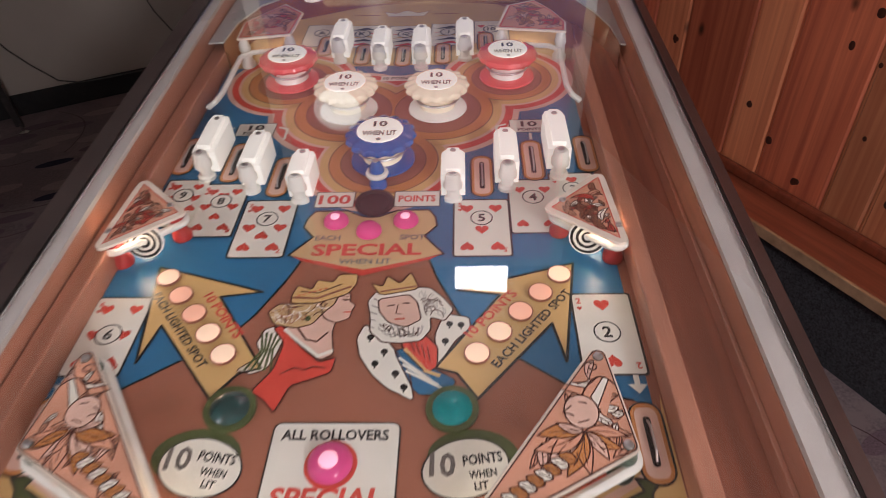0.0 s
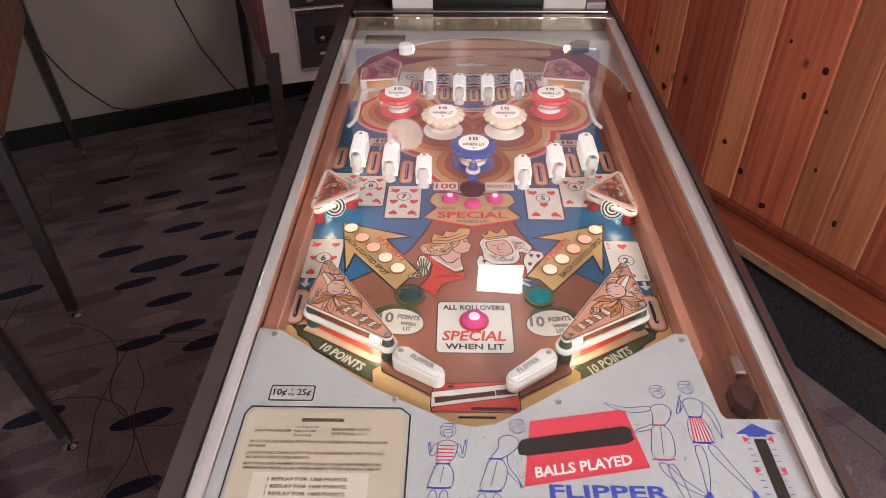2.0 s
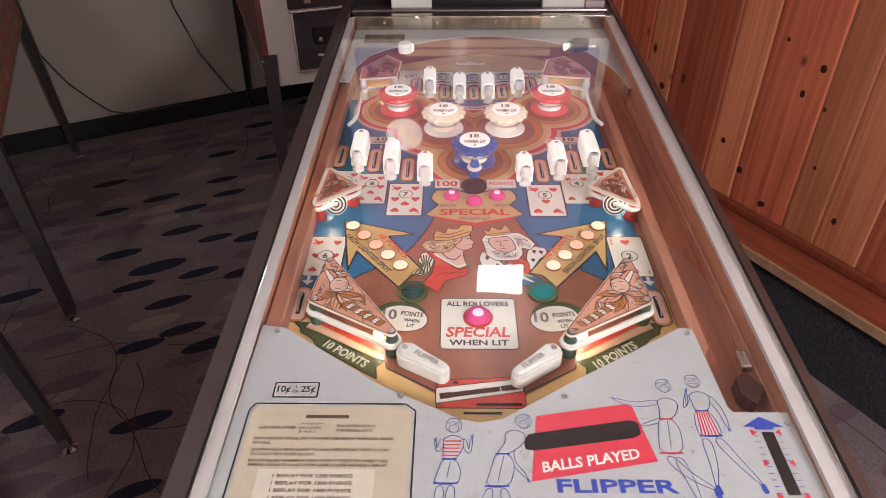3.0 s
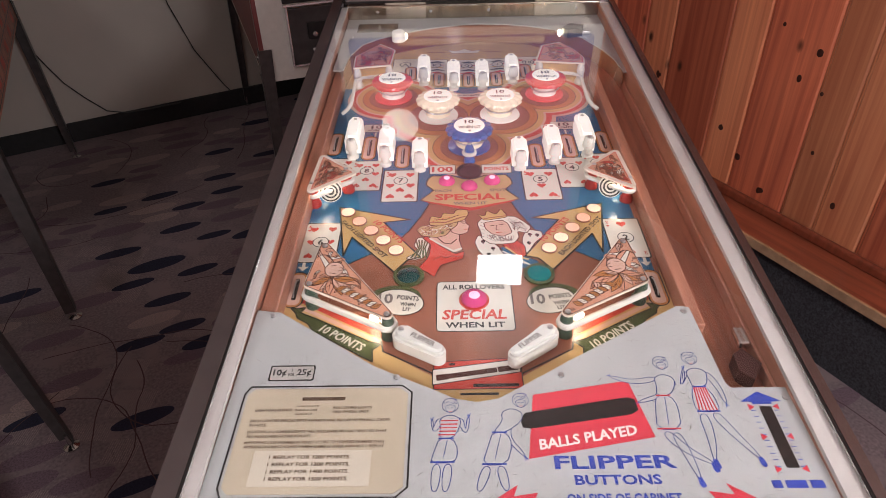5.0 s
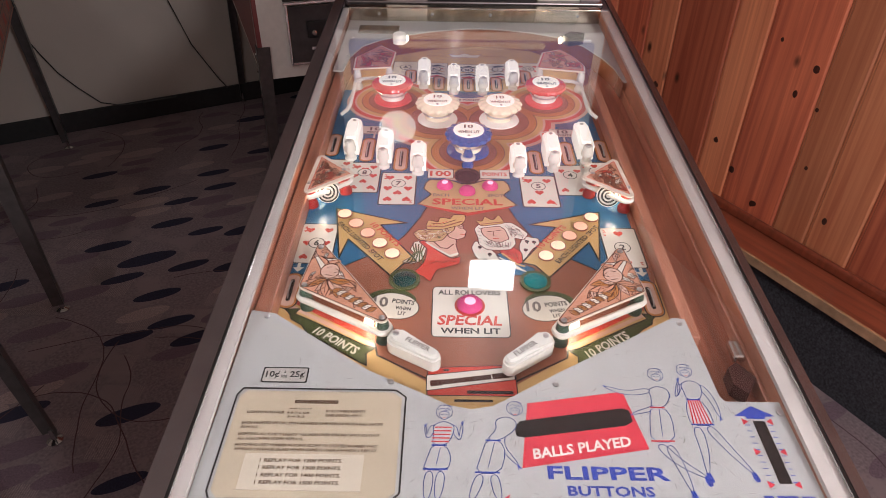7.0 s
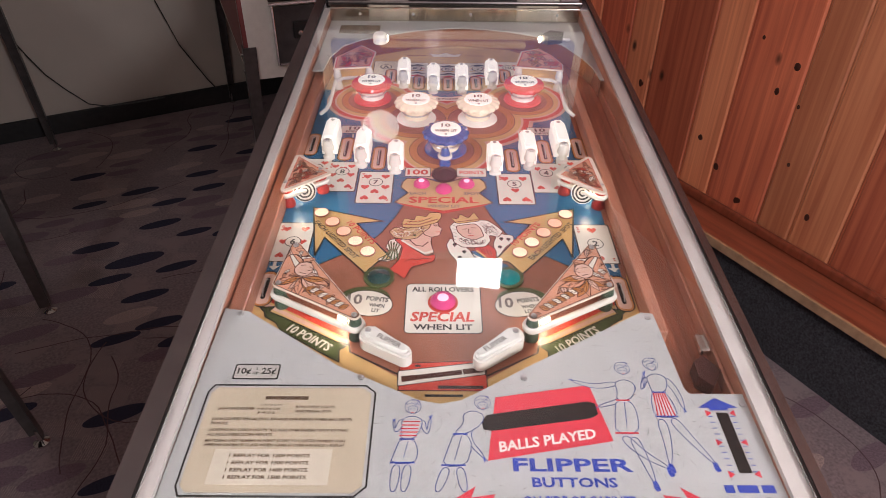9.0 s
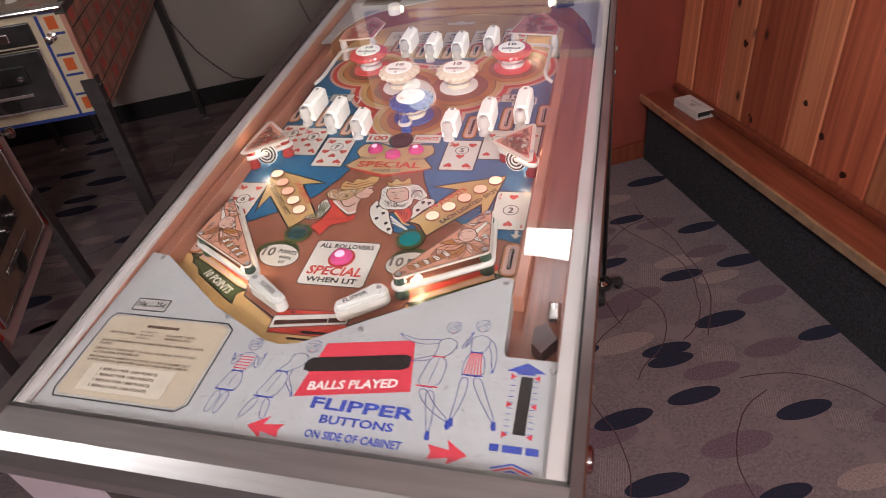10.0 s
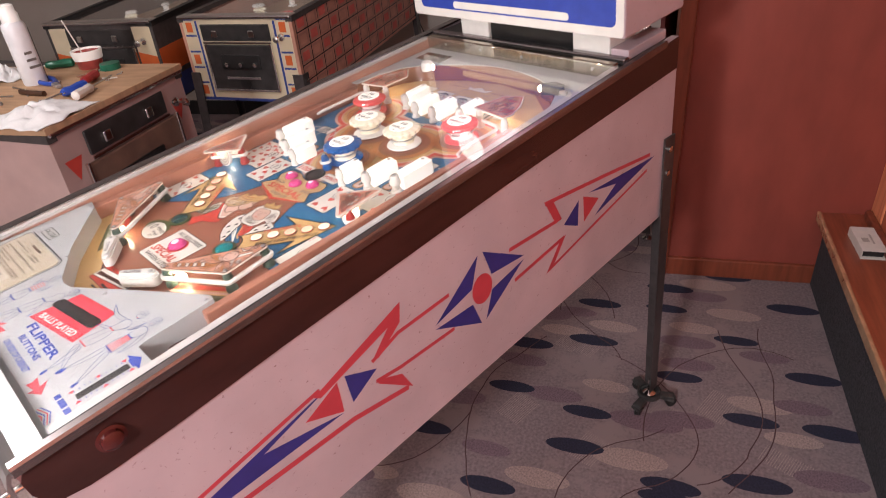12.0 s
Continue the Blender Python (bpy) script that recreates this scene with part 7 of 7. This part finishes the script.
for k in range(3):
    part("can_print", box(B(), -0.018, 0.016 - 0.006 * k, -0.0342, -0.0325, 0.05 + 0.02 * k, 0.057 + 0.02 * k), P_DKGREY, can, "dark printed bar", pose(0, 0, 0, 0, 0, -15))
knife = on_board("wood_handle_tool", -0.05, 0.2, 80, "small tool with a dark wooden handle", "tool", 0.008)
part("grip", tube(B(), [(0, 0, 0), (0.05, 0.004, 0), (0.1, 0, 0)], 0.008, 8), material("walnut", (0.06, 0.025, 0.012), 0.5, var=0.3), knife, smooth=True)


def crumple(name, x, y, w, d, h, mat, label, cat, seed, rot=0, droop=0.0):
    """A crumpled sheet with thickness, lying on the board."""
    t = on_board(name, x, y, rot, label, cat, 0.002)
    bm = B()
    n = 26
    rr = random.Random(seed)
    o = rr.uniform(0, 50)
    top = []
    for i in range(n + 1):
        row = []
        for j in range(n + 1):
            a, b = i / n - 0.5, j / n - 0.5
            f = max(0.0, 1 - (a * a + b * b) * 3.2)
            z = h * f * (0.55 + 0.6 * noise.noise((a * 5 + o, b * 5, 0)) + 0.3 * noise.noise((a * 13 + o, b * 13, 3)))
            px_, py_ = a * w * (1 + 0.18 * noise.noise((b * 4, o, 1))), b * d * (1 + 0.2 * noise.noise((a * 4, o, 7)))
            if droop and py_ < -d * 0.2:
                z -= droop * min(1.0, (-py_ - d * 0.2) / (d * 0.3)) ** 0.7 * 0.0
            row.append(bm.verts.new((px_, py_, max(z, 0.001))))
        top.append(row)
    for i in range(n):
        for j in range(n):
            bm.faces.new((top[i][j], top[i + 1][j], top[i + 1][j + 1], top[i][j + 1]))
    ob = part(cat, bm, mat, t, smooth=True)
    sol = ob.modifiers.new("thickness", "SOLIDIFY")
    sol.thickness = 0.0015
    return t


crumple("paper_towel", -0.2, 0.08, 0.22, 0.2, 0.035, CLOTHW, "crumpled white paper towel on the work board", "paper", 3)
crumple("cloth_rag", 0.12, 0.5, 0.12, 0.1, 0.045, CLOTHW, "crumpled white rag beside the spray can", "rag", 8, 20)
crumple("paper_towel", -0.16, 0.36, 0.13, 0.12, 0.05, CLOTHW, "small wad of white paper", "paper", 5, 50)
dish = on_board("paper_plate", -0.17, 0.55, 0, "white paper plate with loose parts", "plate")
part("plate", lathe(B(), [(0.05, 0.001), (0.075, 0.012), (0.082, 0.013), (0.082, 0.011), (0.076, 0.009), (0.05, 0.0)], 32), CLOTHW, dish, smooth=True)
rl = random.Random(11)
for k in range(9):
    o = on_board("loose_wire" if k % 2 else "small_part", rl.uniform(-0.2, 0.2), rl.uniform(0.05, 0.5), rl.uniform(0, 360), "bent bit of wire on the board" if k % 2 else "small metal part on the board", "wire" if k % 2 else "part", 0.003)
    part("piece", tube(B(), [(0, 0, 0), (0.02, 0.006, 0), (0.045, -0.004, 0)], 0.0022, 6) if k % 2 else lathe(B(), [(0.006, -0.003), (0.008, 0), (0.006, 0.006)], 10), STEEL if k % 3 else WRUB, o, smooth=True)

# white rag hanging at the lockbar's end
rag = thing("cloth_rag", MACHINE @ pose(0.285, -0.3, 0.0), "white twisted rag tucked by the lockbar end", "rag")
part("cloth", tube(B(), [(0, 0, 0.02), (0.008, -0.012, -0.005), (0.004, -0.02, -0.035), (0.012, -0.018, -0.07), (0.006, -0.022, -0.1)], 0.014, 9), CLOTHW, rag, smooth=True)

# cables along the far wall
cab = thing("power_cable", ROOM @ pose(-0.5, 3.16, 0), "thin black cable hanging down the beige wall", "cable")
part("cord", tube(B(), [(-0.16, -0.01, 0.95), (-0.04, -0.01, 0.66), (0.066, -0.01, 0.412), (0.111, -0.01, 0.319), (0.175, -0.012, 0.233), (0.255, -0.012, 0.141), (0.34, -0.014, 0.112), (0.46, -0.014, 0.106), (0.62, -0.02, 0.108)], 0.0032, 7), BLACK, cab, smooth=True)
cab2 = thing("power_cable", ROOM @ pose(0.05, 3.16, 0), "thin black cable beside the white machine", "cable")
part("cord", tube(B(), [(0.05, -0.01, 1.1), (0.1, -0.01, 0.8), (0.133, -0.01, 0.609), (0.164, -0.01, 0.506), (0.204, -0.012, 0.368), (0.256, -0.012, 0.267), (0.311, -0.014, 0.162), (0.345, -0.016, 0.11)], 0.0032, 7), BLACK, cab2, smooth=True)

# ---- knotty pine boards, last ----
edges = [1.515, 1.40, 1.23, 1.10, 0.873, 0.745, 0.533, 0.42]
rb = random.Random(2)
while edges[-1] > -2.6:
    edges.append(edges[-1] - (0.205 if len(edges) % 2 else 0.125) * rb.uniform(0.85, 1.15))
for a, b in zip(edges, edges[1:]):
    bm = B()
    w = a - b
    pts = [(1.548, b + 0.0005), (1.54, b + 0.0005), (1.5355, b + 0.006), (1.5355, a - 0.012), (1.5385, a - 0.009), (1.5375, a - 0.006), (1.54, a - 0.0005), (1.548, a - 0.0005)]
    prism(bm, pts, 0.0, 2.4)
    part("pine_board", bm, PINEL if w < 0.15 else PINE, WALL_PINE)
# the larger knots: dark, slightly proud ovals
KNOT = material("knot_wood", (0.05, 0.013, 0.008), 0.45, var=0.5, scale=60, coat=0.25)
KNOT_MESH = mesh_of("knot", lathe(B(), [(0.011, 0.0), (0.0105, 0.0006), (0.004, 0.0009)], 16), KNOT, True)
for i, (y, z) in enumerate(((0.693, 0.867), (0.563, 0.821), (0.601, 0.734), (1.127, 0.585), (0.821, 0.496), (0.624, 0.351), (0.491, 0.543), (0.731, 0.429), (0.382, 0.418), (0.521, 0.714), (0.563, 0.816), (1.135, 0.581), (1.05, 0.359), (0.616, 0.355), (1.138, 0.586), (0.821, 0.501), (0.73, 0.424), (1.04, 0.346), (0.618, 0.35))):
    part("knot", KNOT_MESH, None, WALL_PINE, "", pose(1.5356, y, z, 0, -90, 0) @ Matrix.Diagonal((0.6 + 0.22 * (i % 3), 0.5 + 0.2 * (i * 2 % 3), 1, 1)))
